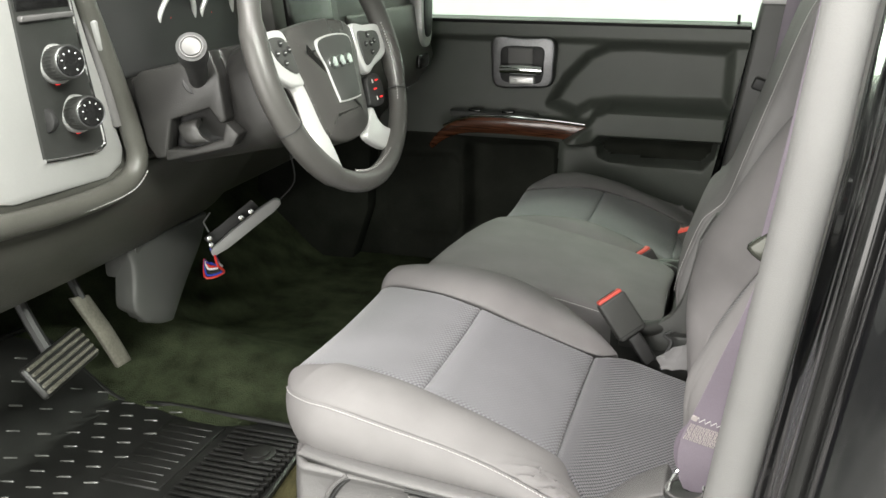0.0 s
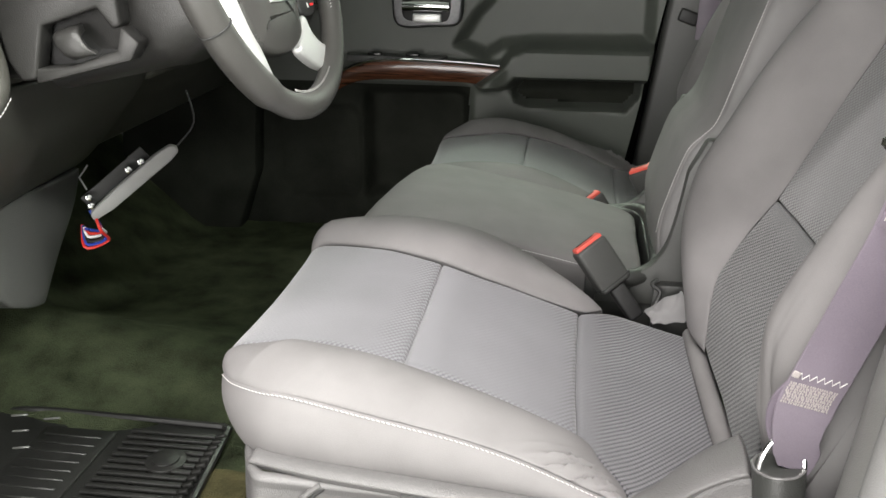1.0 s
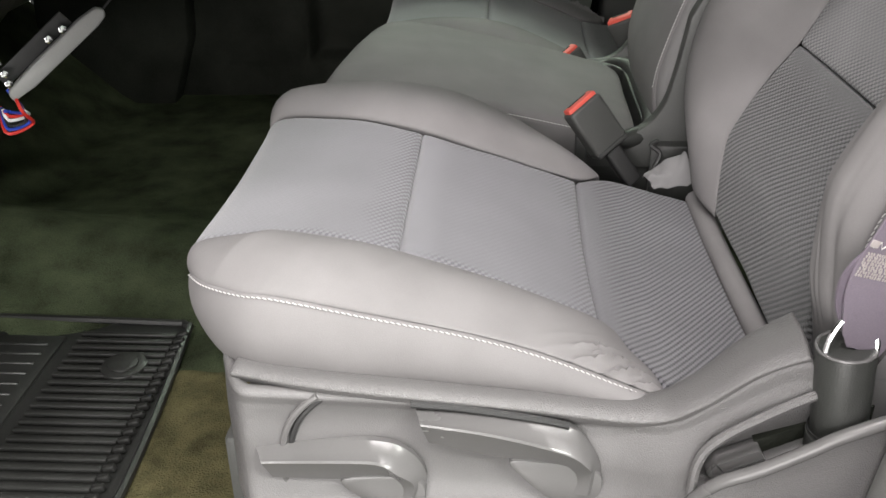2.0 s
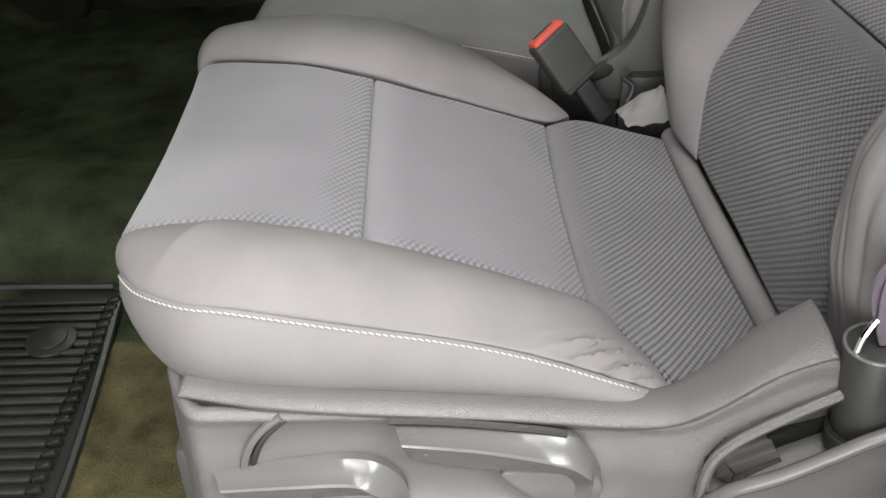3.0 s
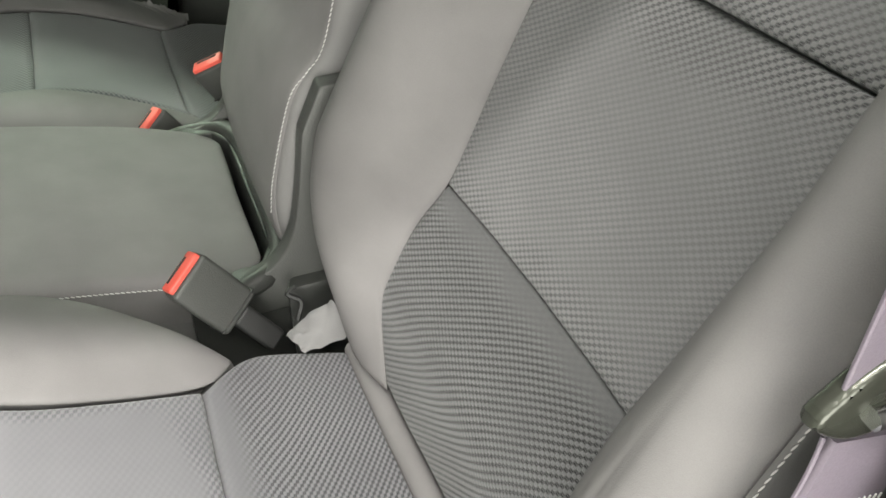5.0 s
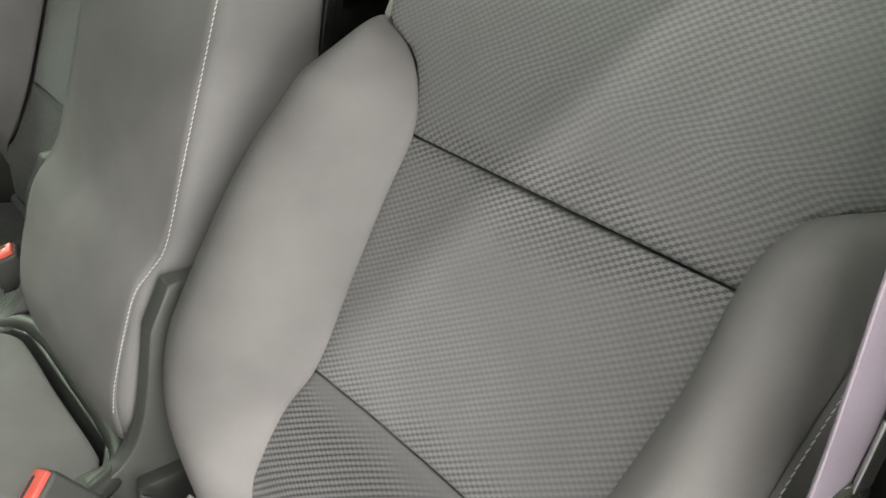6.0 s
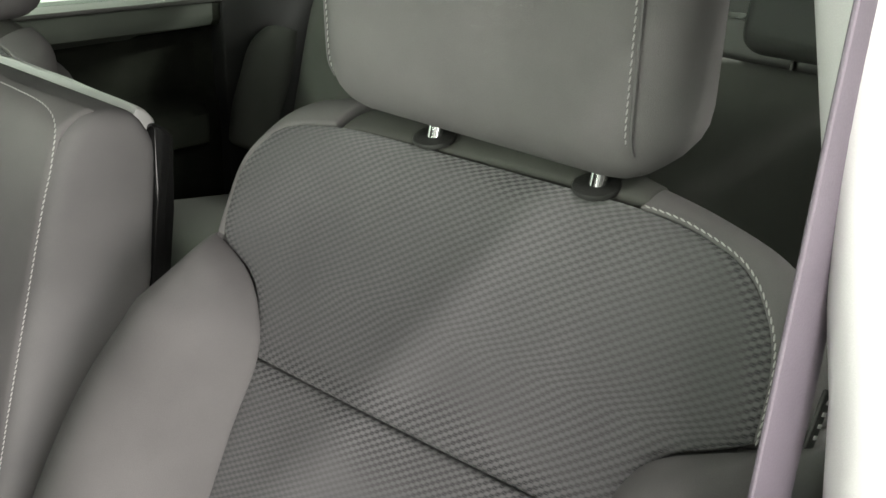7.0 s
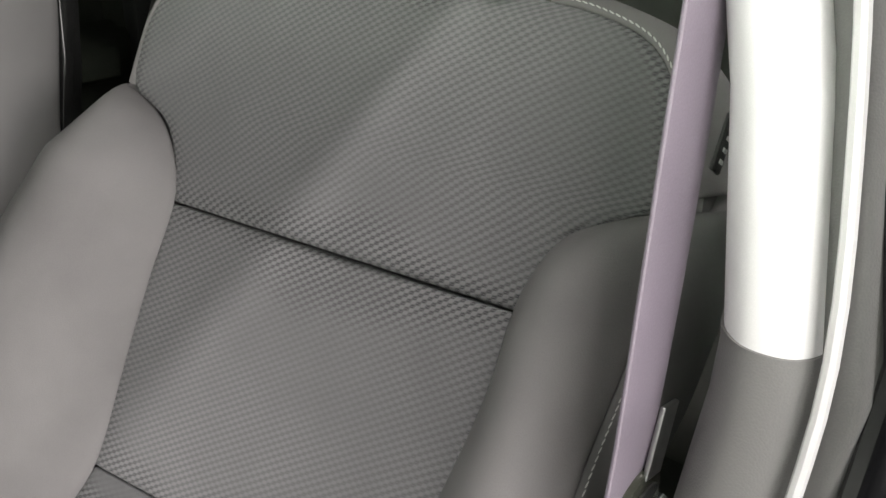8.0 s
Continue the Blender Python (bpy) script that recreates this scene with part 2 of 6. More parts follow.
TRAY = surface("dark_tray_plastic", (0.036, 0.037, 0.035), 0.4, mottle=0.08, grain=800, bump=0.3, voro=True, dist=0.0006)
PAPER = surface("pale_lining", (0.16, 0.156, 0.158), 0.7, mottle=0.06, grain=600, bump=0.1)
WIRE = {"blue": surface("blue_wire", (0.02, 0.05, 0.35), 0.4), "red": surface("red_wire", (0.55, 0.03, 0.02), 0.4),
        "white": surface("white_wire", (0.7, 0.7, 0.7), 0.4), "black": surface("black_wire", (0.015, 0.015, 0.015), 0.4)}
MARK = surface("white_marking", (0.7, 0.7, 0.7), 0.5)
BLUE_GLOW, _n, _l, _b = nodes_of("blue_display")
_b.inputs["Base Color"].default_value = (0.01, 0.015, 0.04, 1)
_b.inputs["Emission Color"].default_value, _b.inputs["Emission Strength"].default_value = (0.04, 0.07, 0.25, 1), 0.6
RED_GLOW, _n, _l, _b = nodes_of("red_indicator")
_b.inputs["Base Color"].default_value = (0.5, 0.02, 0.02, 1)
_b.inputs["Emission Color"].default_value, _b.inputs["Emission Strength"].default_value = (1.0, 0.03, 0.03, 1), 0.8


# ---- mesh helpers ----
def thing(name, label, category, at=(0, 0, 0), group="", kind=""):
    ob = new(name)
    ob.empty_display_size = 0.05
    ob.location = at
    return tagged(ob, label, category, group, kind)


def link_mesh(name, bm, material, parent=None, label="", smooth=True):
    me = bpy.data.meshes.new(name)
    bmesh.ops.recalc_face_normals(bm, faces=bm.faces)
    bm.to_mesh(me)
    bm.free()
    me.materials.append(material)
    if smooth:
        me.polygons.foreach_set("use_smooth", [True] * len(me.polygons))
        me.set_sharp_from_angle(angle=radians(42))
    ob = new(name, me)
    if parent is not None:
        ob.parent = parent
        if parent.type == "EMPTY":
            ob.matrix_parent_inverse = Matrix.Translation(parent.location).inverted()
    if label:
        ob["label"] = label
    return ob


part = link_mesh


def solid(name, bm, material, label, category, kind="", group=""):
    return tagged(link_mesh(name, bm, material), label, category, group, kind)


def cr(points, n, closed=False):
    """n + 1 points along a smooth curve through the given ones, evenly by index."""
    P = [Vector(p) for p in points]
    k = len(P) - 1
    out = []
    for i in range(n + 1):
        s = i / n * k
        j = min(int(s), k - 1)
        t = s - j
        a, b, c, d = P[max(j - 1, 0)], P[j], P[j + 1], P[min(j + 2, k)]
        out.append(0.5 * (2 * b + (c - a) * t + (2 * a - 5 * b + 4 * c - d) * t * t + (3 * b - a - 3 * c + d) * t ** 3))
    return out


def even(points, step):
    """Points at even steps along a polyline."""
    P = [Vector(p) for p in points]
    out, left = [P[0]], step
    for a, b in zip(P, P[1:]):
        d, pos = (b - a).length, 0.0
        while d - pos >= left:
            pos += left
            out.append(a.lerp(b, pos / d))
            left = step
        left -= d - pos
    return out


def ticks(n, edge=0.06):
    """0..1, closer together near both ends."""
    inner = [edge + (1 - 2 * edge) * i / n for i in range(n + 1)]
    return [0, edge * 0.12, edge * 0.35, edge * 0.65] + inner + [1 - edge * 0.65, 1 - edge * 0.35, 1 - edge * 0.12, 1]


def pillow(f, us, vs, radius=0.012, drop=0.008, depth=0.03, sides="uUvV", lump=0.0010, plain=""):
    """A padded panel: the sheet f(u, v), rolled in along its edges and closed with depth behind. UV in metres."""
    P = [[Vector(f(u, v)) for v in vs] for u in us]
    nu, nv = len(us), len(vs)
    LU = [[0.0] * nv for _ in range(nu)]
    LV = [[0.0] * nv for _ in range(nu)]
    for i in range(nu):
        for j in range(nv):
            if i:
                LU[i][j] = LU[i - 1][j] + (P[i][j] - P[i - 1][j]).length
            if j:
                LV[i][j] = LV[i][j - 1] + (P[i][j] - P[i][j - 1]).length
    bm = bmesh.new()
    layer = bm.loops.layers.uv.new("UVMap")
    margin = bm.loops.layers.uv.new("Margin")
    inset = {}
    top, low = [], []
    for i in range(nu):
        a, b = [], []
        for j in range(nv):
            du = P[min(i + 1, nu - 1)][j] - P[max(i - 1, 0)][j]
            dv = P[i][min(j + 1, nv - 1)] - P[i][max(j - 1, 0)]
            if dv.length < 0.004:
                dv = P[nu // 2][min(j + 1, nv - 1)] - P[nu // 2][max(j - 1, 0)]
            n = du.cross(dv)
            n = n.normalized() if n.length > 1e-12 else Vector((0, 0, 1))
            d = [1.0]
            if "u" in sides: d.append(LU[i][j])
            if "U" in sides: d.append(LU[-1][j] - LU[i][j])
            if "v" in sides: d.append(LV[i][j])
            if "V" in sides: d.append(LV[i][-1] - LV[i][j])
            q = max(0.0, 1 - min(d) / radius)
            off = -drop * (1 - math.sqrt(max(0.0, 1 - q * q)))
            off += lump * noise.noise(P[i][j] * 16)
            a.append(bm.verts.new(P[i][j] + n * off))
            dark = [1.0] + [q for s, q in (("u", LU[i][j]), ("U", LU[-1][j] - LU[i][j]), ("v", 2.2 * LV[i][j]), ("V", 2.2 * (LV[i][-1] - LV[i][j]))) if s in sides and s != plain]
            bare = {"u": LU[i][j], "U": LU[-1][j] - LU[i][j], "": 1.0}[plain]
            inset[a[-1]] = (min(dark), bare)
            b.append(bm.verts.new(P[i][j] - n * depth))
        top.append(a)
        low.append(b)

    def face(vs4, uv4):
        try:
            fc = bm.faces.new(vs4)
        except ValueError:
            return
        for lp, w in zip(fc.loops, uv4):
            lp[layer].uv = w
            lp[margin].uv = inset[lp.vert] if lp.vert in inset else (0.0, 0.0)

    mid = nv // 2
    for i in range(nu - 1):
        for j in range(nv - 1):
            q = [(i, j), (i + 1, j), (i + 1, j + 1), (i, j + 1)]
            face([top[x][y] for x, y in q], [(LU[x][mid], LV[x][y] - LV[x][mid]) for x, y in q])
            face([low[x][y] for x, y in q[::-1]], [(LU[x][mid], LV[x][y]) for x, y in q[::-1]])
    ring = [(i, 0) for i in range(nu)] + [(nu - 1, j) for j in range(1, nv)] + [(i, nv - 1) for i in range(nu - 2, -1, -1)] + [(0, j) for j in range(nv - 2, 0, -1)]
    for (a, b), (c, d) in zip(ring, ring[1:] + ring[:1]):
        face([top[a][b], low[a][b], low[c][d], top[c][d]], [(LU[a][b], LV[a][b])] * 4)
    return bm


def between(A, B, bulge, n=40, out=None):
    """A sheet ruled from curve A to curve B; bulge(s) lifts its middle along out, or along the sheet's own normal."""
    A, B = cr(A, n), cr(B, n)

    def pick(C, u):
        s = u * n
        j = min(int(s), n - 1)
        return C[j].lerp(C[j + 1], s - j)

    def f(u, v):
        a, b = pick(A, u), pick(B, u)
        if out is None:
            a2, b2 = pick(A, min(1, u + 0.02)), pick(B, max(0, u - 0.02))
            d = (pick(A, min(1, u + 0.05)) + pick(B, min(1, u + 0.05))) - (pick(A, max(0, u - 0.05)) + pick(B, max(0, u - 0.05)))
            nrm = d.cross(b - a).normalized()
        else:
            nrm = Vector(out)
        h = bulge(u) if callable(bulge) else bulge
        return a.lerp(b, v) + nrm * h * (1 - (2 * v - 1) ** 2)

    return f


def tube(points, radius, seg=8, cap=True):
    """A round bar along points; radius one number or one a point."""
    P = [Vector(p) for p in points]
    bm = bmesh.new()
    rings = []
    up = None
    for i, p in enumerate(P):
        d = (P[min(i + 1, len(P) - 1)] - P[max(i - 1, 0)]).normalized()
        if up is None:
            up = d.orthogonal().normalized()
        up = (up - d * up.dot(d)).normalized()
        s = d.cross(up)
        r = radius[i] if isinstance(radius, (list, tuple)) else radius
        rings.append([bm.verts.new(p + up * math.cos(2 * math.pi * k / seg) * r + s * math.sin(2 * math.pi * k / seg) * r) for k in range(seg)])
    for a, b in zip(rings, rings[1:]):
        for k in range(seg):
            bm.faces.new((a[k], a[(k + 1) % seg], b[(k + 1) % seg], b[k]))
    if cap:
        bm.faces.new(rings[0][::-1])
        bm.faces.new(rings[-1])
    return bm


def box(size, m=None, bevel=0.0, seg=3, bm=None):
    """A box centred on the origin, bevelled, then moved by m; added to bm if given."""
    b = bmesh.new()
    bmesh.ops.create_cube(b, size=1.0, matrix=Matrix.Diagonal((*size, 1)))
    if bevel:
        bmesh.ops.bevel(b, geom=b.edges[:], offset=bevel, segments=seg, affect="EDGES", profile=0.5)
    if m is not None:
        b.transform(m)
    return b if bm is None else join(bm, b)


def join(bm, other):
    me = bpy.data.meshes.new("join")
    other.to_mesh(me)
    other.free()
    bm.from_mesh(me)
    bpy.data.meshes.remove(me)
    return bm


def prism(outline, a, b, axis="y", bevel=0.0, seg=2):
    """A polygon of 2D points swept along an axis from a to b. axis y: points are (x, z); x: (y, z); z: (x, y)."""
    put = {"y": lambda p, t: (p[0], t, p[1]), "x": lambda p, t: (t, p[0], p[1]), "z": lambda p, t: (p[0], p[1], t)}[axis]
    bm = bmesh.new()
    r1, r2 = [bm.verts.new(put(p, a)) for p in outline], [bm.verts.new(put(p, b)) for p in outline]
    bm.faces.new(r1)
    bm.faces.new(r2[::-1])
    n = len(outline)
    for i in range(n):
        bm.faces.new((r1[i], r1[(i + 1) % n], r2[(i + 1) % n], r2[i]))
    bmesh.ops.recalc_face_normals(bm, faces=bm.faces)
    if bevel:
        bmesh.ops.bevel(bm, geom=bm.edges[:], offset=bevel, segments=seg, affect="EDGES", profile=0.5)
    return bm


def disc(center, axis, radius, height, seg=24, bevel=0.0, radius2=None):
    b = bmesh.new()
    bmesh.ops.create_cone(b, cap_ends=True, segments=seg, radius1=radius, radius2=radius if radius2 is None else radius2, depth=height)
    if bevel:
        bmesh.ops.bevel(b, geom=[e for e in b.edges if abs(e.verts[0].co.z - e.verts[1].co.z) < 1e-6], offset=bevel, segments=2, affect="EDGES", profile=0.5)
    b.transform(Matrix.Translation(center) @ Vector(axis).to_track_quat("Z", "Y").to_matrix().to_4x4())
    return b


def smooth_outline(points, n):
    """A closed smooth outline through 2D points."""
    k = len(points)
    P = [Vector((*p, 0)) for p in points]
    out = []
    for i in range(n):
        s = i / n * k
        j = int(s)
        t = s - j
        a, b, c, d = P[(j - 1) % k], P[j % k], P[(j + 1) % k], P[(j + 2) % k]
        q = 0.5 * (2 * b + (c - a) * t + (2 * a - 5 * b + 4 * c - d) * t * t + (3 * b - a - 3 * c + d) * t ** 3)
        out.append((q.x, q.y))
    return out


def stitches(points, lift, step=0.0050, length=0.0044, r=0.00056, slant=0.20):
    """A row of sewn stitches along points, lifted off the cloth."""
    E = even(points, step)
    bm = bmesh.new()
    for i in range(len(E) - 1):
        d = (E[i + 1] - E[i]).normalized()
        up = Vector(lift).normalized()
        s = d.cross(up).normalized()
        a = E[i] + Vector(lift)
        d2 = (d + s * slant).normalized()
        ring = []
        for k, w in ((0, 0.35), (0.25, 1.0), (0.75, 1.0), (1, 0.35)):
            c = a + d2 * length * k
            ring.append([bm.verts.new(c + up * r * w * y + s * r * w * x) for x, y in ((1, 0), (0, 1), (-1, 0), (0, -1))])
        for p, q in zip(ring, ring[1:]):
            for k in range(4):
                bm.faces.new((p[k], p[(k + 1) % 4], q[(k + 1) % 4], q[k]))
        bm.faces.new(ring[0][::-1])
        bm.faces.new(ring[-1])
    return bm


def ribbon(points, side, width, thick):
    """A flat strap along points; side: the direction of its width, one for all or one a point."""
    P = [Vector(p) for p in points]
    bm = bmesh.new()
    rings = []
    for i, p in enumerate(P):
        d = (P[min(i + 1, len(P) - 1)] - P[max(i - 1, 0)]).normalized()
        s = Vector(side[i] if isinstance(side[0], (tuple, list, Vector)) else side)
        s = (s - d * s.dot(d)).normalized()
        n = d.cross(s)
        w = (width[i] if isinstance(width, (list, tuple)) else width) / 2
        rings.append([bm.verts.new(p + s * w * x + n * thick / 2 * y) for x, y in ((-1, -0.4), (-0.97, -1), (0.97, -1), (1, -0.4), (1, 0.4), (0.97, 1), (-0.97, 1), (-1, 0.4))])
    for a, b in zip(rings, rings[1:]):
        for k in range(8):
            bm.faces.new((a[k], a[(k + 1) % 8], b[(k + 1) % 8], b[k]))
    bm.faces.new(rings[0][::-1])
    bm.faces.new(rings[-1])
    return bm


def inside(poly, x, z):
    """Signed distance to a polygon, positive inside."""
    best, odd = 1e9, False
    for (ax, az), (bx_, bz) in zip(poly, poly[1:] + poly[:1]):
        ex, ez = bx_ - ax, bz - az
        t = max(0, min(1, ((x - ax) * ex + (z - az) * ez) / (ex * ex + ez * ez)))
        best = min(best, math.hypot(x - ax - t * ex, z - az - t * ez))
        if (az > z) != (bz > z) and x < (bx_ - ax) * (z - az) / (bz - az) + ax:
            odd = not odd
    return best if odd else -best


def ease(d, w):
    t = max(0, min(1, d / w + 0.5))
    return t * t * (3 - 2 * t)


# ---- front seats ----
def lean(y, z, dx=0.0):
    """A point on the backrest's face, by its height; dx: metres behind the face."""
    return (0.402 + 0.51 * (z - 0.515) + dx + 0.020 * (max(0.0, 0.42 - z) / 0.085) ** 2, y, z)


BACK_NORMAL = (-0.891, 0, 0.454)


def front_seat(name, label, m, belt_side=True):
    seat = thing(name, label, "car seat", m @ Vector((0.08, 0.0, 0.06)), "front bucket seats")

    def add(nm, bm, material, lab="", parent=None):
        bm.transform(m)
        return part(nm, bm, material, parent or seat, lab)

    # cushion: three woven panels between two bolsters
    A_in = [(-0.190, -0.120, 0.335), (-0.201, -0.124, 0.368), (-0.186, -0.128, 0.395), (-0.110, -0.132, 0.406), (-0.060, -0.145, 0.408), (0.0, -0.154, 0.401)]
    B_in = [(-0.190, 0.195, 0.335), (-0.200, 0.205, 0.368), (-0.180, 0.200, 0.395), (-0.105, 0.172, 0.407), (-0.055, 0.155, 0.408), (0.0, 0.141, 0.401)]
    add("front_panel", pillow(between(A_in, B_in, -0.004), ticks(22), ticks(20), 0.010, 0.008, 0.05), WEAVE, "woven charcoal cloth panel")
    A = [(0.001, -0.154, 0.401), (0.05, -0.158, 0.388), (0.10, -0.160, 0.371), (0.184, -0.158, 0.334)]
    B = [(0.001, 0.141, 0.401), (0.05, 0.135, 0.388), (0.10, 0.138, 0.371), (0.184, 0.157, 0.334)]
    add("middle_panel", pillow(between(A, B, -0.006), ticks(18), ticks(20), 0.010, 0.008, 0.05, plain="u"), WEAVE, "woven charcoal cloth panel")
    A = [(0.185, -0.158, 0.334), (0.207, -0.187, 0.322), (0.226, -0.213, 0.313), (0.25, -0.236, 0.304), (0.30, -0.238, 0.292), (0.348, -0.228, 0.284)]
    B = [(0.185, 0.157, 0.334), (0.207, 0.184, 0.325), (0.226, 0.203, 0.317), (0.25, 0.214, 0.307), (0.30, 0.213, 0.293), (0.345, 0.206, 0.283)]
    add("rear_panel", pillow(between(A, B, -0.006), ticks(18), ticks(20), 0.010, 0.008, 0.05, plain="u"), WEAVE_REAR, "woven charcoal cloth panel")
    rim = cr([(0.338, 0.206, 0.288), (0.340, 0.10, 0.286), (0.343, -0.02, 0.285), (0.347, -0.15, 0.286), (0.348, -0.222, 0.290)], 24)
    add("rear_piping", tube(rim, 0.0125, 12), CLOTH, "smooth grey piping")
    # outboard bolster
    A = [(-0.200, -0.124, 0.370), (-0.186, -0.128, 0.396), (-0.110, -0.133, 0.406), (-0.060, -0.146, 0.408), (0.0, -0.156, 0.402), (0.10, -0.161, 0.372), (0.184, -0.159, 0.335), (0.207, -0.187, 0.323), (0.226, -0.214, 0.315), (0.233, -0.243, 0.312)]
    B = [(-0.194, -0.148, 0.370), (-0.184, -0.176, 0.389), (-0.160, -0.212, 0.400), (-0.124, -0.237, 0.406), (-0.088, -0.247, 0.408), (-0.012, -0.251, 0.395), (0.066, -0.251, 0.379), (0.127, -0.251, 0.361), (0.191, -0.250, 0.334), (0.235, -0.247, 0.313)]
    puff = between(B, A, lambda s: 0.022 * min(1, s * 4) ** 1.5 * min(1, (1 - s) * 2.2))

    def creased(u, v):
        # short gathers near the rear end of the bolster
        w = math.exp(-((u - 0.86) / 0.075) ** 2) * math.exp(-((v - 0.34) / 0.24) ** 2)
        fold = (1 - abs(math.sin(u * 66 - v * 4.5))) ** 2.2 + 0.45 * (1 - abs(math.sin(u * 131 + v * 3))) ** 3
        return puff(u, v) + Vector((0, -0.4, 0.9)) * 0.0125 * w * fold

    add("outer_bolster", pillow(creased, ticks(150, 0.03), ticks(20), 0.006, 0.003, 0.02), CLOTH, "smooth grey cloth bolster")
    C = [(-0.172, -0.148, 0.308), (-0.164, -0.178, 0.313), (-0.148, -0.212, 0.322), (-0.126, -0.238, 0.331), (-0.088, -0.250, 0.333), (-0.012, -0.253, 0.329), (0.066, -0.253, 0.323), (0.127, -0.253, 0.318), (0.191, -0.252, 0.311), (0.235, -0.249, 0.303)]
    add("outer_band", pillow(between(C, B, 0.010), ticks(40, 0.03), ticks(8), 0.005, 0.003, 0.015), CLOTH, "grey cloth side band")
    add("seam_stitching", stitches(cr([(p[0], p[1] - 0.001, p[2] - 0.003) for p in B], 200), (0, -0.0016, 0.0012)), THREAD, "pale contrast stitching")
    # inboard bolster
    A = [(-0.199, 0.206, 0.370), (-0.180, 0.201, 0.396), (-0.105, 0.173, 0.407), (-0.055, 0.156, 0.408), (0.0, 0.142, 0.402), (0.08, 0.137, 0.377), (0.18, 0.158, 0.336), (0.214, 0.190, 0.324)]
    B = [(-0.194, 0.228, 0.372), (-0.172, 0.250, 0.396), (-0.12, 0.269, 0.409), (-0.05, 0.280, 0.410), (0.03, 0.280, 0.398), (0.10, 0.268, 0.376), (0.165, 0.238, 0.347), (0.216, 0.198, 0.322)]
    add("inner_bolster", pillow(between(A, B, lambda s: 0.024 * min(1, s * 6) * min(1, (1 - s) * 2.5)), ticks(40, 0.03), ticks(14), 0.006, 0.003, 0.03), CLOTH, "smooth grey cloth bolster")
    C = [(-0.170, 0.215, 0.30), (-0.155, 0.240, 0.30), (-0.12, 0.264, 0.30), (-0.05, 0.274, 0.30), (0.03, 0.274, 0.30), (0.10, 0.264, 0.30), (0.165, 0.237, 0.29), (0.216, 0.199, 0.28)]
    add("inner_band", pillow(between(B, C, 0.004), ticks(30, 0.03), ticks(6), 0.006, 0.004, 0.03), CLOTH_SIDE)
    add("cushion_base", prism([(-0.165, -0.215), (0.33, -0.235), (0.36, 0.19), (0.20, 0.19), (0.10, 0.25), (-0.15, 0.22)], 0.10, 0.235, "z", 0.01), DARK, "dark seat base and frame")

    # side shield with its levers
    if belt_side:
        top = [(-0.150, 0.345), (-0.09, 0.342), (0.0, 0.337), (0.10, 0.328), (0.20, 0.322), (0.232, 0.328), (0.258, 0.350), (0.285, 0.375), (0.305, 0.392), (0.322, 0.397), (0.338, 0.385)]
        low = [(-0.140, 0.215), (-0.09, 0.20), (0.0, 0.195), (0.10, 0.195), (0.20, 0.195), (0.24, 0.195), (0.27, 0.195), (0.30, 0.195), (0.33, 0.195), (0.36, 0.195), (0.39, 0.195)]

        TOP, LOW = cr([(x, 0, z - 0.005) for x, z in top], 240), cr([(x, 0, z) for x, z in low], 240)
        POCKET = [(0.248, 0.256), (0.250, 0.292), (0.263, 0.313), (0.30, 0.340), (0.345, 0.366), (0.42, 0.38), (0.42, 0.335), (0.335, 0.301), (0.303, 0.285), (0.266, 0.260)]

        def shield(u, v):
            k = min(int(round(u * 240)), 240)
            a, b = TOP, LOW
            v = 1 - v
            p = a[k].lerp(b[k], v)
            # a ledge along the top, then a dished panel that swells again below
            y = -0.268 - 0.009 * min(1, v / 0.05) - 0.008 * math.sin(min(1, max(0, (v - 0.12) / 0.3)) * math.pi / 2)
            dish = math.exp(-((p.x - 0.03) / 0.16) ** 4) * math.exp(-((p.z - 0.275) / 0.045) ** 4)
            y += 0.016 * dish
            y -= 0.016 * max(0, (p.x - 0.20) / 0.15)
            y += 0.06 * max(0, (-0.115 - p.x) / 0.035) ** 2
            y += 0.024 * ease(inside(POCKET, p.x, p.z) - 0.002, 0.006)
            return (p.x, y, p.z)

        sh = add("side_shield", pillow(shield, ticks(120, 0.02), ticks(70, 0.03), 0.008, 0.006, 0.012, lump=0.0), SHELL, "grained grey plastic seat side shield")
        sh.data.materials.append(SHELL_COARSE)
        for p in sh.data.polygons:
            p.material_index = int(p.center.x > 0.185 + 0.25 * (0.30 - p.center.z) or p.center.x < -0.125)
        ledge = between([(-0.128, -0.228, 0.343), (-0.05, -0.246, 0.341), (0.10, -0.248, 0.329), (0.205, -0.246, 0.322), (0.245, -0.243, 0.338), (0.285, -0.238, 0.374), (0.322, -0.234, 0.397)],
                        [(-0.132, -0.262, 0.342), (-0.05, -0.2775, 0.340), (0.10, -0.2795, 0.327), (0.205, -0.281, 0.317), (0.245, -0.285, 0.335), (0.285, -0.288, 0.370), (0.322, -0.292, 0.391)], 0.004, out=(0, -0.3, 0.95))
        add("top_ledge", pillow(lambda u, v: ledge(u, 1 - v), ticks(40, 0.03), ticks(6), 0.006, 0.003, 0.012, lump=0.0), SHELL_COARSE, "grained grey ledge", sh)
        # paddle lever, height lever and the curved slot above it
        def lever(nm, stations, hub):
            """A wedge-shaped handle: back edge, crest and lower edge at each station, with its turning hub."""
            back, crest, under = (cr([st[k] for st in stations], 30) for k in range(3))
            bm = bmesh.new()
            rings = []
            for a, c, d in zip(back, crest, under):
                ring = [a + Vector((0, 0.012, -0.002)), a, a.lerp(c, 0.5) - Vector((0, -0.002, 0.0015)), a.lerp(c, 0.9), c + (d - c) * 0.04, c.lerp(d, 0.16), d, d + Vector((0, 0.012, 0.001))]
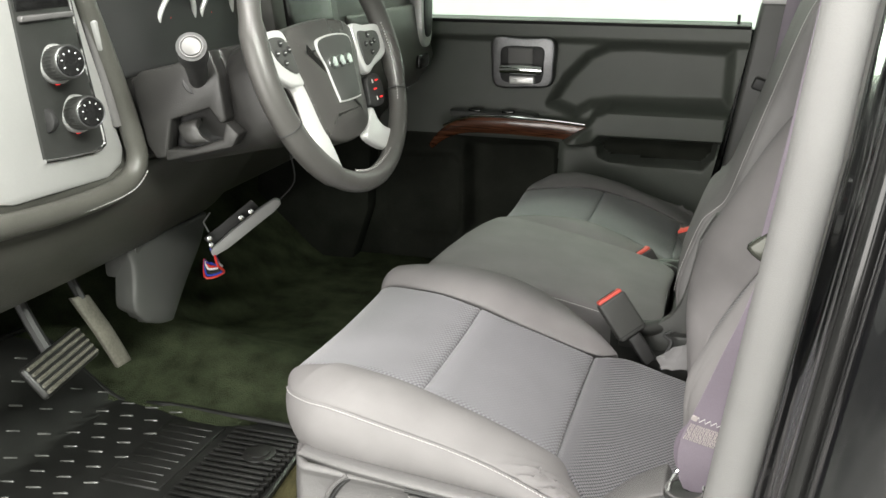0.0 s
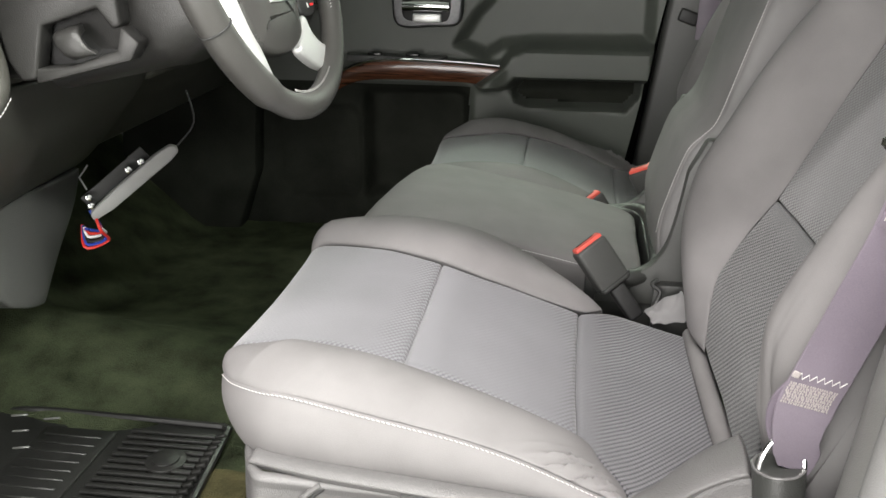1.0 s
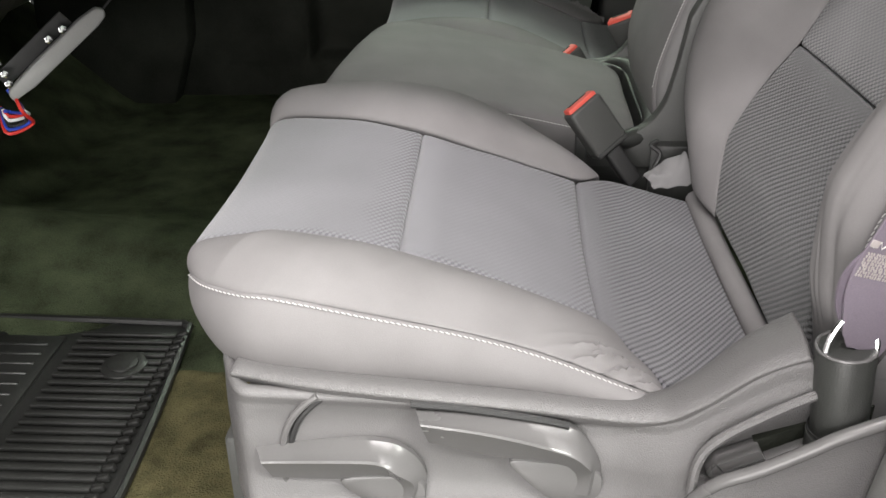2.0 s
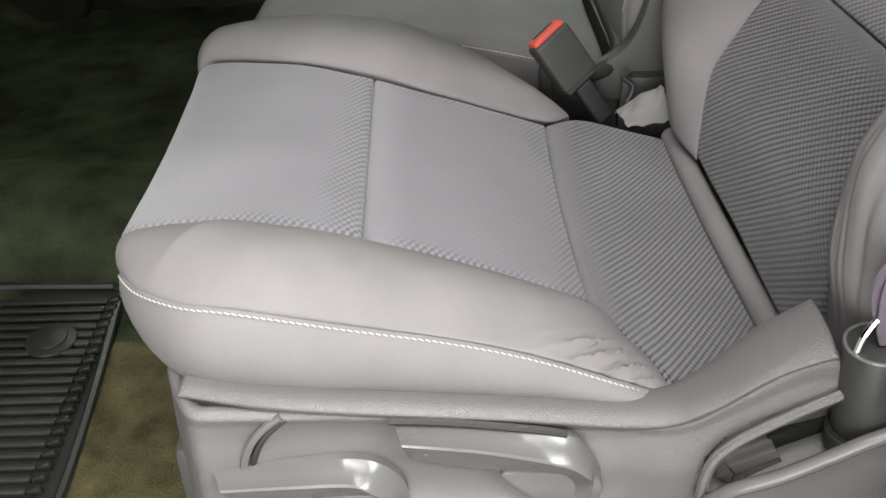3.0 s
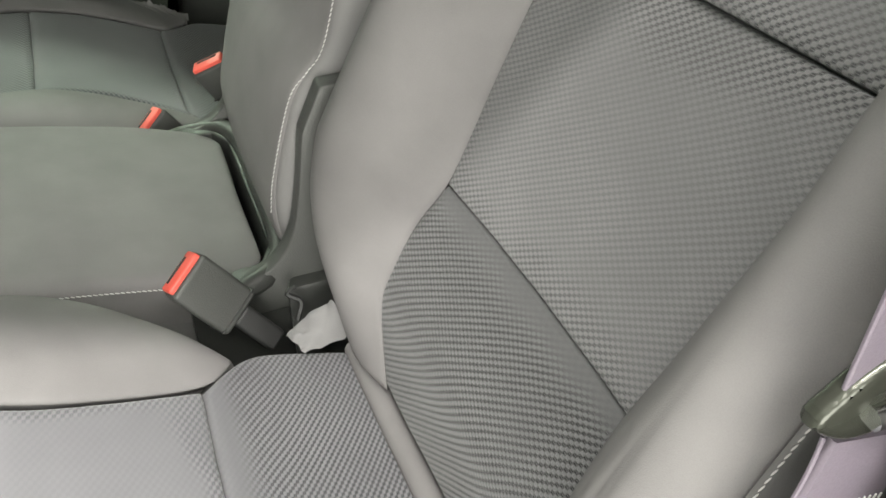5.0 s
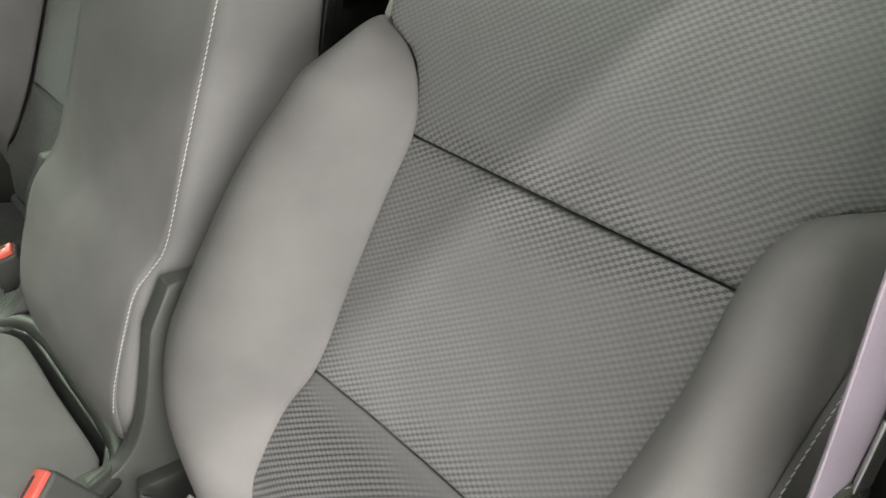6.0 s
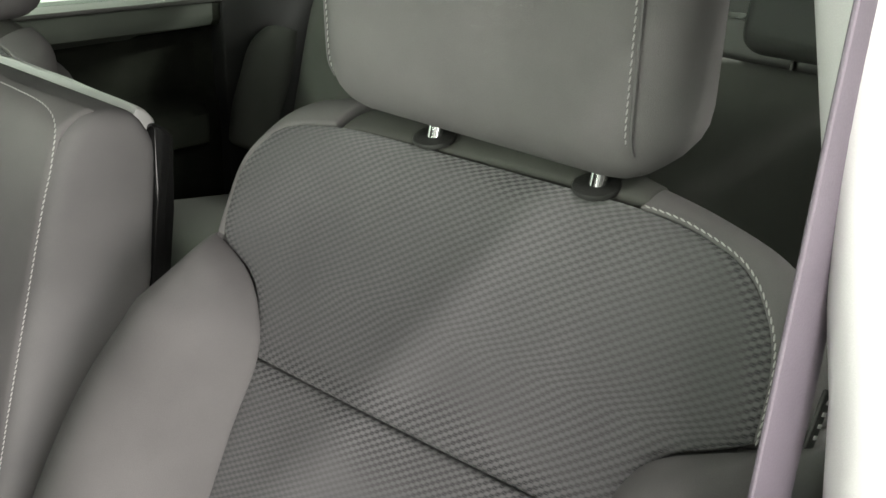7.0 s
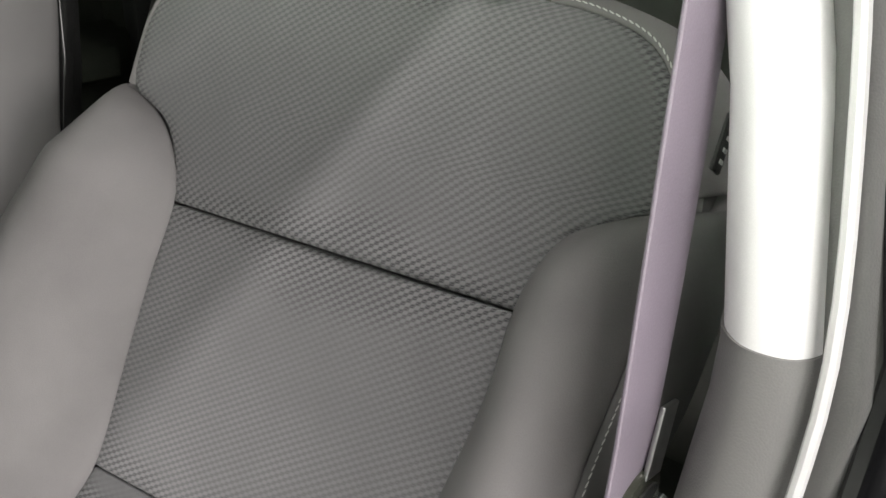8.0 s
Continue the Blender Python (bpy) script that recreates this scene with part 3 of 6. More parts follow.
                rings.append([bm.verts.new(q) for q in ring])
            for p, q in zip(rings, rings[1:]):
                for k in range(8):
                    bm.faces.new((p[k], p[(k + 1) % 8], q[(k + 1) % 8], q[k]))
            bm.faces.new(rings[0][::-1]), bm.faces.new(rings[-1])
            add(nm, bm, SHELL_SMOOTH, "satin grey lever", sh)
            add(nm + "_hub", prism(smooth_outline(hub, 30), -0.285, -0.268, "y", 0.002), SHELL_SMOOTH, "", sh)

        lever("recline_lever", [((-0.113, -0.276, 0.277), (-0.104, -0.296, 0.277), (-0.100, -0.281, 0.249)), ((-0.057, -0.276, 0.284), (-0.053, -0.296, 0.279), (-0.044, -0.281, 0.249)), ((-0.007, -0.276, 0.287), (-0.009, -0.296, 0.279), (-0.005, -0.281, 0.251)), ((0.018, -0.276, 0.276), (0.009, -0.296, 0.268), (0.005, -0.282, 0.250)), ((0.031, -0.276, 0.254), (0.022, -0.290, 0.252), (0.010, -0.284, 0.242)), ((0.028, -0.276, 0.228), (0.018, -0.287, 0.228), (0.007, -0.284, 0.228))],
              [(-0.042, 0.249), (-0.01, 0.256), (0.018, 0.254), (0.030, 0.245), (0.027, 0.222), (0.006, 0.212), (-0.012, 0.222)])
        lever("height_lever", [((0.024, -0.278, 0.321), (0.029, -0.298, 0.322), (0.034, -0.282, 0.292)), ((0.086, -0.278, 0.318), (0.087, -0.298, 0.313), (0.075, -0.282, 0.282)), ((0.144, -0.278, 0.310), (0.144, -0.298, 0.297), (0.136, -0.282, 0.272)), ((0.163, -0.278, 0.295), (0.164, -0.298, 0.283), (0.150, -0.283, 0.268)), ((0.176, -0.278, 0.271), (0.167, -0.292, 0.270), (0.157, -0.285, 0.258)), ((0.176, -0.278, 0.246), (0.166, -0.289, 0.246), (0.154, -0.285, 0.244))],
              [(0.100, 0.276), (0.13, 0.276), (0.162, 0.272), (0.177, 0.262), (0.175, 0.242), (0.160, 0.229), (0.140, 0.234), (0.118, 0.252)])
        add("lever_gap", tube(cr([(0.020, -0.2765, 0.3265), (0.062, -0.2775, 0.3245), (0.124, -0.2785, 0.3160), (0.148, -0.2785, 0.3105)], 14), 0.0034, 8), BLACK, "dark gap over the lever", sh)
        slot = cr([(-0.057, -0.2735, 0.330), (-0.068, -0.2735, 0.321), (-0.080, -0.274, 0.306), (-0.088, -0.274, 0.286), (-0.091, -0.274, 0.262), (-0.090, -0.274, 0.235)], 24)
        add("slot_rib", tube(slot, 0.0032, 8), SHELL_SMOOTH, "raised curved rib", sh)
        add("slot_gap", tube([p + Vector((0.006, 0.002, -0.002)) for p in slot], 0.0028, 8), BLACK, "dark slot", sh)
        # belt pocket: a smooth recess with a low front lip and a dark well
        edge = cr([(0.247, -0.299, 0.252), (0.2485, -0.299, 0.292), (0.262, -0.298, 0.3155), (0.30, -0.297, 0.343), (0.345, -0.296, 0.369)], 24)
        add("pocket_edge", tube(edge, 0.0042, 8), SHELL_COARSE, "grained pocket edge", sh)
        lip = cr([(0.246, -0.303, 0.256), (0.262, -0.314, 0.286), (0.290, -0.319, 0.3045), (0.323, -0.320, 0.3255), (0.345, -0.321, 0.341), (0.385, -0.322, 0.362)], 24)
        add("pocket_front", pillow(lambda u, v: lip[min(24, int(round(u * 24)))].lerp(Vector((lip[min(24, int(round(u * 24)))].x, -0.321, 0.195)), 1 - v), [i / 24 for i in range(25)], ticks(6), 0.004, 0.002, 0.006, lump=0.0), SHELL_COARSE, "grained pocket front", sh)
        add("pocket_lip", tube(lip, 0.0055, 10), SHELL_SMOOTH, "raised front lip", sh)
        # Solid black plate carries the shade of the pocket's opening.
        add("pocket_well", prism([(0.296, 0.300), (0.334, 0.318), (0.384, 0.338), (0.384, 0.322), (0.336, 0.302), (0.304, 0.286)], -0.2785, -0.268, "y", 0.001), DULL_BLACK, "black plate for the pocket's shade", sh)
        add("pocket_flap", prism([(0.260, 0.272), (0.267, 0.284), (0.299, 0.300), (0.308, 0.284), (0.272, 0.264)], -0.2900, -0.272, "y", 0.0015), SHELL_SMOOTH, "grey flap with a split seam", sh)
        for p, q in (((0.2665, 0.2835), (0.273, 0.276)), ((0.273, 0.276), (0.303, 0.292)), ((0.273, 0.276), (0.2715, 0.2655))):
            add("flap_seam", tube([(p[0], -0.2900, p[1]), (q[0], -0.2900, q[1])], 0.0007, 6), BLACK, "", sh)

    # backrest
    def back_panel(nm, rows, bulge, dx=0.012, lab="woven charcoal cloth panel", cloth=WEAVE_BACK, plain="U"):
        # the margins are tucked under the bolsters, where there are any
        A = [lean(a - (0.007 if z < 0.77 else 0.004), z, dx) for a, b, z, z2 in rows]
        B = [lean(b + (0.007 if z < 0.77 else 0.004), z2, dx) for a, b, z, z2 in rows]
        add(nm, pillow(between(A, B, bulge, out=BACK_NORMAL), ticks(20), ticks(22), 0.009, 0.0045, 0.04, plain=plain), cloth, lab)

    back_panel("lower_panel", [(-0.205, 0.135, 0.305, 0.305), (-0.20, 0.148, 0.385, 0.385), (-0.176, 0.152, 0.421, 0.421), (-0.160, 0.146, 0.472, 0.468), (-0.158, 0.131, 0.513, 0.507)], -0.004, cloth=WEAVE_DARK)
    back_panel("lumbar_panel", [(-0.158, 0.131, 0.515, 0.509), (-0.168, 0.135, 0.585, 0.578), (-0.180, 0.138, 0.66, 0.65), (-0.178, 0.137, 0.718, 0.707)], -0.006, plain="")
    back_panel("shoulder_panel", [(-0.178, 0.137, 0.720, 0.709), (-0.183, 0.151, 0.745, 0.738), (-0.197, 0.180, 0.771, 0.764), (-0.226, 0.222, 0.786, 0.778), (-0.247, 0.234, 0.803, 0.800), (-0.242, 0.234, 0.838, 0.834), (-0.229, 0.221, 0.863, 0.860), (-0.205, 0.196, 0.883, 0.878), (-0.165, 0.140, 0.8935, 0.888), (-0.12, 0.09, 0.896, 0.891)], 0.004, plain="")
    # outboard bolster of the backrest
    A = [lean(-0.205, 0.305, 0.005), lean(-0.20, 0.385, 0.005), lean(-0.177, 0.421, 0.005), lean(-0.161, 0.472, 0.005), lean(-0.159, 0.524, 0.005), lean(-0.170, 0.599, 0.005), lean(-0.181, 0.669, 0.005), lean(-0.180, 0.72, 0.005), lean(-0.184, 0.745, 0.005), lean(-0.198, 0.771, 0.005), lean(-0.232, 0.789, 0.005), lean(-0.262, 0.799, 0.012)]
    B = [lean(-0.262, 0.305, 0.03), lean(-0.269, 0.385, 0.0135), lean(-0.271, 0.42, 0.0025), lean(-0.271, 0.47, -0.0275), lean(-0.270, 0.524, -0.0370), lean(-0.269, 0.599, -0.0365), lean(-0.267, 0.669, -0.0265), lean(-0.267, 0.72, -0.014), lean(-0.266, 0.745, -0.008), lean(-0.265, 0.771, -0.002), lean(-0.264, 0.789, 0.005), lean(-0.263, 0.799, 0.012)]
    roll = between(B, A, lambda s: 0.042 * min(1, 0.1 + s * 3) * min(1, (1 - s) * 4), out=BACK_NORMAL)

    def folded(u, v):
        # upright folds where the cover is pulled in at the lower end
        w = math.exp(-((u - 0.24) / 0.13) ** 2) * math.exp(-((v - 0.45) / 0.26) ** 2)
        fold = (1 - abs(math.sin(v * 10 + u * 2.0 + 0.6))) ** 2.5 + 0.5 * (1 - abs(math.sin(v * 17 - u * 3))) ** 3
        tuck = 0.003 * math.exp(-((u - 0.15) / 0.13) ** 2) * math.sin(math.pi * min(1, max(0, v))) + 0.035 * max(0, 1 - u / 0.19) ** 2
        return Vector(roll(u, v)) - Vector(BACK_NORMAL) * (0.0060 * w * fold + tuck)

    add("outer_back_bolster", pillow(folded, ticks(60, 0.03), ticks(48), 0.006, 0.003, 0.010), CLOTH, "smooth grey cloth bolster")
    C = [lean(-0.268, z, dx) for z, dx in ((0.305, 0.10), (0.385, 0.10), (0.42, 0.10), (0.47, 0.10), (0.524, 0.10), (0.599, 0.10))] + [lean(-0.280, 0.669, 0.10), lean(-0.284, 0.72, 0.095), lean(-0.284, 0.745, 0.09), lean(-0.283, 0.771, 0.085), lean(-0.283, 0.789, 0.08), lean(-0.282, 0.799, 0.078)]
    add("outer_back_side", pillow(between(C, B, 0.012, out=(0, -1, 0)), ticks(40, 0.03), ticks(10), 0.006, 0.004, 0.03), CLOTH_SIDE, "grey cloth side")
    add("back_stitching", stitches(cr(B[1:], 200), (-0.0015, -0.0025, 0.0002)), THREAD, "pale contrast stitching")
    if belt_side:
        tag = add("side_tag", box((0.014, 0.0025, 0.030), Matrix.Translation((0.510, -0.292, 0.858)) @ Matrix.Rotation(radians(27), 4, "Y"), 0.0008, 1), BLACK, "small black tag with pale marks")
        bm = bmesh.new()
        for k in range(4):
            join(bm, box((0.006, 0.0008, 0.0022), Matrix.Translation((0.510, -0.292, 0.858)) @ Matrix.Rotation(radians(27), 4, "Y") @ Matrix.Translation((0.001, -0.0015, -0.009 + 0.006 * k)), 0.0002, 1))
        add("tag_marks", bm, MARK, "", tag)
    # shoulder wrap over the top, outside the stitched edge
    T1 = [lean(-0.250, 0.798, 0.0105), lean(-0.244, 0.838, 0.0105), lean(-0.231, 0.863, 0.0105), lean(-0.207, 0.884, 0.0105), lean(-0.166, 0.895, 0.0105), lean(-0.132, 0.897, 0.0105)]
    T2 = [lean(-0.284, 0.796, 0.075), lean(-0.274, 0.832, 0.058), lean(-0.256, 0.860, 0.048), lean(-0.226, 0.880, 0.044), lean(-0.176, 0.893, 0.046), lean(-0.128, 0.899, 0.05)]
    add("shoulder_wrap", pillow(between(T2, T1, lambda s: 0.008, out=(-0.4, -0.5, 0.7)), ticks(30, 0.03), ticks(10), 0.006, 0.004, 0.03), CLOTH, "smooth grey cloth wrap")
    add("shoulder_stitching", stitches(cr([Vector(p) + Vector((-0.002, -0.002, 0.001)) for p in T1], 160), (-0.002, -0.001, 0.002)), THREAD, "pale contrast stitching")
    # inboard bolster
    A = [lean(0.12, 0.305, 0.0115), lean(0.146, 0.385, 0.0115), lean(0.151, 0.421, 0.0115), lean(0.148, 0.466, 0.0115), lean(0.132, 0.514, 0.0115), lean(0.136, 0.585, 0.0115), lean(0.139, 0.652, 0.0115), lean(0.138, 0.707, 0.0115), lean(0.153, 0.739, 0.0115), lean(0.181, 0.764, 0.0115), lean(0.215, 0.776, 0.0115), lean(0.236, 0.780, 0.012)]
    B = [lean(0.230, 0.305, 0.02), lean(0.270, 0.385, 0.003), lean(0.293, 0.421, -0.005), lean(0.306, 0.466, -0.013), lean(0.311, 0.514, -0.015), lean(0.309, 0.585, -0.014), lean(0.298, 0.652, -0.010), lean(0.279, 0.707, 0.0), lean(0.262, 0.739, 0.01), lean(0.246, 0.764, 0.015), lean(0.239, 0.774, 0.016), lean(0.237, 0.781, 0.016)]
    add("inner_back_bolster", pillow(between(A, B, lambda s: 0.066 * min(1, 0.35 + s * 2) * min(1, (1 - s) * 3), out=BACK_NORMAL), ticks(44, 0.03), ticks(16), 0.004, 0.0015, 0.010), CLOTH, "smooth grey cloth bolster")
    C = [Vector(p) + Vector((0.085, -0.006, 0)) for p in B]
    add("inner_back_side", pillow(between(B, C, 0.008, out=(0, 1, 0)), ticks(30, 0.03), ticks(6), 0.006, 0.004, 0.03), CLOTH_SIDE)
    T1 = [lean(0.237, 0.782, 0.0105), lean(0.238, 0.834, 0.0105), lean(0.223, 0.862, 0.0105), lean(0.197, 0.880, 0.0105), lean(0.145, 0.890, 0.0105)]
    T2 = [lean(0.236, 0.785, 0.075), lean(0.240, 0.838, 0.06), lean(0.226, 0.870, 0.055), lean(0.198, 0.891, 0.055), lean(0.140, 0.903, 0.058)]
    add("inner_shoulder_wrap", pillow(between(T1, T2, 0.006, out=(-0.2, 0.5, 0.8)), ticks(24, 0.03), ticks(8), 0.005, 0.003, 0.03), CLOTH, "smooth grey cloth wrap")
    # core and hard back
    shell = smooth_outline([(-0.255, 0.34), (-0.262, 0.55), (-0.270, 0.74), (-0.256, 0.82), (-0.208, 0.862), (0.0, 0.880), (0.185, 0.862), (0.222, 0.825), (0.226, 0.77), (0.25, 0.60), (0.235, 0.42), (0.19, 0.33)], 60)
    bm = bmesh.new()
    r1, r2 = [bm.verts.new(lean(y, z, 0.035)) for y, z in shell], [bm.verts.new(lean(y, z, 0.125 - 0.05 * max(0, (z - 0.75) / 0.13))) for y, z in shell]
    bm.faces.new(r1), bm.faces.new(r2[::-1])
    for i in range(len(shell)):
        bm.faces.new((r1[i], r1[(i + 1) % len(shell)], r2[(i + 1) % len(shell)], r2[i]))
    add("back_shell", bm, CLOTH_SIDE, "grey back shell")
    # dark strip between the headrest posts: the headrest's shadow put into its colour
    A = [lean(0.140, 0.8885, 0.012), lean(0.09, 0.8915, 0.012), lean(0.0, 0.897, 0.012), lean(-0.08, 0.899, 0.012), lean(-0.138, 0.9005, 0.012)]
    B = [lean(0.136, 0.898, 0.055), lean(0.09, 0.904, 0.058), lean(0.0, 0.908, 0.058), lean(-0.08, 0.906, 0.055), lean(-0.134, 0.8995, 0.05)]
    add("top_strip", pillow(between(A, B, 0.004, out=(-0.3, 0, 0.95)), ticks(20), ticks(8), 0.006, 0.004, 0.02), BENCH, "dark strip for the headrest's shadow on the wrap")

    # headrest on two chrome posts
    def cube_round(c, size, r, tilt, m2=None):
        return box(size, Matrix.Translation(c) @ Matrix.Rotation(radians(tilt), 4, "Y"), r, 6)

    hr = add("headrest", cube_round((0.632, 0.001, 1.005), (0.118, 0.302, 0.194), 0.046, -5), CLOTH, "grey cloth headrest")
    for y in (-0.1285, 0.1335):
        inset = 0.151 - abs(y - 0.001)
        curve_back = 0.0 if inset > 0.046 else 0.046 - math.sqrt(0.046 ** 2 - (0.046 - inset) ** 2)
        path = [(0.5732 + curve_back - 0.0875 * (z - 1.007), y, z) for z in (1.064, 1.039, 1.009, 0.979, 0.955)] + [(0.5802 + curve_back, y, 0.943), (0.5862 + curve_back, y, 0.933)]
        add("headrest_stitching", stitches(cr(path, 60), (-0.0012, 0, 0)), THREAD, "pale contrast stitching", hr)
        add("headrest_seam", tube(cr([(p[0] - 0.0002, p[1] + math.copysign(0.003, y), p[2]) for p in path], 40), 0.0011, 6), CLOTH_SIDE, "", hr)
    for y in (0.045, -0.098):
        add("headrest_post", tube([(0.609, y, 0.885), (0.621, y, 0.95)], 0.0065, 12), CHROME, "chrome post", hr)
        add("post_guide", disc((0.611, y, 0.9005), (-0.25, 0, 1), 0.0165, 0.0045, 24, 0.0015), TRAY, "black guide collar")
    return seat


front_seat("bucket_seat", "grey cloth bucket seat with woven charcoal inserts and pale stitching", Matrix.Identity(4))
front_seat("bucket_seat", "grey cloth bucket seat beside the far door, woven inserts", Matrix.Translation((0.070, 0.90, -0.036)) @ Matrix.Diagonal((1, -1, 1, 1)) @ Matrix(((1, 0, -0.12, 0.045), (0, 1, 0, 0), (0, 0, 1, 0), (0, 0, 0, 1))), False)


# ---- centre seat with its folded-up back ----
centre = thing("centre_seat", "narrow grey cloth middle seat, backrest folded up", "car seat", (0.05, 0.45, 0.06))
f = between([(-0.150, 0.292, 0.300), (-0.163, 0.290, 0.345), (-0.158, 0.290, 0.385), (-0.130, 0.290, 0.404), (-0.05, 0.290, 0.402), (0.10, 0.290, 0.375), (0.20, 0.292, 0.352), (0.262, 0.300, 0.338), (0.276, 0.33, 0.332)],
            [(-0.100, 0.640, 0.300), (-0.112, 0.642, 0.345), (-0.110, 0.640, 0.385), (-0.085, 0.636, 0.404), (-0.02, 0.632, 0.400), (0.10, 0.630, 0.378), (0.20, 0.625, 0.355), (0.262, 0.605, 0.340), (0.280, 0.575, 0.332)], 0.012, out=(0, 0, 1))
part("cushion", pillow(f, ticks(36, 0.03), ticks(24), 0.016, 0.012, 0.06), CLOTH, centre, "smooth grey cloth cushion")
part("cushion_base", prism([(-0.13, 0.305), (0.26, 0.305), (0.27, 0.60), (-0.08, 0.62)], 0.10, 0.335, "z", 0.012), CLOTH_SIDE, centre, "grey cloth sides")
edge = [(-0.168, 0.293, 0.352), (-0.160, 0.289, 0.380), (-0.130, 0.285, 0.397), (-0.05, 0.284, 0.397), (0.10, 0.284, 0.371), (0.20, 0.286, 0.349)]
part("cushion_stitching", stitches(cr(edge, 80), (-0.0005, -0.002, 0.002)), THREAD, centre, "pale contrast stitching")
side = [(0.306, 0.31), (0.298, 0.35), (0.293, 0.400), (0.300, 0.44), (0.325, 0.520), (0.345, 0.545), (0.363, 0.568), (0.385, 0.64), (0.412, 0.730), (0.436, 0.81), (0.450, 0.852), (0.464, 0.876), (0.492, 0.886), (0.530, 0.876), (0.546, 0.844), (0.532, 0.722), (0.512, 0.62), (0.49, 0.50), (0.47, 0.400), (0.44, 0.31)]
part("backrest", prism(side, 0.307, 0.622, "y", 0.016, 4), CLOTH_SIDE, centre, "grey cloth folded-up backrest")
A = [(x - 0.002, 0.318, z) for x, z in side[:13]]
B = [(x - 0.002, 0.604, z) for x, z in side[:13]]
part("backrest_face", pillow(between(A, B, 0.005, out=(-0.95, 0, 0.3)), ticks(30, 0.03), ticks(12), 0.008, 0.003, 0.02), CLOTH, centre, "smooth grey cloth face")
part("backrest_stitching", stitches(cr([(x - 0.003, 0.313, z) for x, z in side[2:11]] + [(0.462, 0.335, 0.882), (0.464, 0.40, 0.890), (0.464, 0.55, 0.890)], 220), (-0.002, -0.003, 0.0005)), THREAD, centre, "pale contrast stitching")
plate = [(0.548, 0.862), (0.560, 0.850), (0.556, 0.78), (0.545, 0.70), (0.52, 0.55), (0.50, 0.42), (0.478, 0.42), (0.50, 0.55), (0.525, 0.70), (0.537, 0.79), (0.540, 0.862)]
part("back_plate", prism(plate, 0.308, 0.618, "y", 0.003), GLOSSBLACK, centre, "black plastic rear panel")
part("top_plate", pillow(between([(0.532, 0.318, 0.880), (0.542, 0.318, 0.873), (0.551, 0.32, 0.862)], [(0.532, 0.606, 0.882), (0.542, 0.606, 0.876), (0.551, 0.606, 0.865)], 0.002, out=(0.3, 0, 1)), ticks(8), ticks(10), 0.006, 0.003, 0.012), SILVER, centre, "pale plastic top panel")
# tray lip round the rear of the cushion
lip = cr([(0.205, 0.628, 0.325), (0.245, 0.628, 0.332), (0.285, 0.605, 0.342), (0.300, 0.55, 0.345), (0.300, 0.45, 0.345), (0.298, 0.35, 0.345), (0.285, 0.300, 0.343), (0.245, 0.280, 0.336), (0.205, 0.278, 0.330)], 40)
part("tray_lip", tube(lip, 0.0125, 12), TRAY, centre, "charcoal plastic tray lip")
part("tray_side", prism([(0.19, 0.282), (0.29, 0.285), (0.305, 0.32), (0.305, 0.59), (0.28, 0.625), (0.19, 0.63), (0.19, 0.61), (0.27, 0.60), (0.285, 0.57), (0.285, 0.34), (0.27, 0.31), (0.19, 0.305)], 0.12, 0.343, "z", 0.003), TRAY, centre, "charcoal plastic tray")
for y0, y1 in ((0.279, 0.302), (0.612, 0.634)):
    sweep = cr([(0.205, 0, 0.338), (0.245, 0, 0.342), (0.278, 0, 0.356), (0.300, 0, 0.385), (0.312, 0, 0.43), (0.323, 0, 0.50)], 20)
    part("tray_gusset", prism([(p.x, p.z) for p in sweep] + [(0.345, 0.545), (0.375, 0.545), (0.40, 0.50), (0.42, 0.30), (0.205, 0.30)], y0, y1, "y", 0.0025), DARK, centre, "charcoal plastic tray end sweeping up")
part("tray_end", prism([(0.285, 0.262), (0.36, 0.262), (0.40, 0.285), (0.40, 0.305), (0.30, 0.305)], 0.12, 0.338, "z", 0.006), TRAY, centre, "charcoal tray end beside the buckle")


# ---- belts and buckles ----
def buckle(name, base, top, turn, label):
    """A buckle standing from base to top with a red press button at its end."""
    base, top = Vector(base), Vector(top)
    d = (top - base).normalized()
    ob = thing(name, label, "seat belt buckle", base, "red button buckles")
    x = Vector((math.cos(radians(turn)), math.sin(radians(turn)), 0))
    x = (x - d * x.dot(d)).normalized()
    y = d.cross(x)
    L = (top - base).length
    R = Matrix((x, y, d)).transposed().to_4x4()
    R.translation = base
    part("sleeve", box((0.024, 0.015, L * 0.46), R @ Matrix.Translation((0, 0, L * 0.19)), 0.005), BLACK, ob, "black plastic stalk sleeve")
    body = part("housing", box((0.050, 0.026, L * 0.58), R @ Matrix.Translation((0, 0, L * 0.71)), 0.005), DARK, ob, "charcoal plastic housing")
    part("button", box((0.044, 0.018, 0.010), R @ Matrix.Translation((0, 0, L * 1.0)), 0.0025), RED, body, "red press button")
    part("button_slot", box((0.030, 0.0035, 0.002), R @ Matrix.Translation((0, 0.004, L * 1.0 + 0.0048)), 0.0006, 1), BLACK, body, "dark tongue slot")
    part("seam", box((0.0515, 0.0275, 0.0015), R @ Matrix.Translation((0, 0, L * 0.48)), 0.0005), BLACK, body)
    return ob


buckle("belt_buckle", (0.262, 0.238, 0.300), (0.190, 0.245, 0.400), 22, "charcoal belt buckle with red button at the inner cushion edge")
buckle("belt_buckle", (0.249, 0.667, 0.262), (0.199, 0.6575, 0.343), 27, "charcoal belt buckle with red button beside the middle seat")
buckle("belt_buckle", (0.336, 0.695, 0.315), (0.290, 0.688, 0.395), -18, "charcoal belt buckle with red button by the far seat")

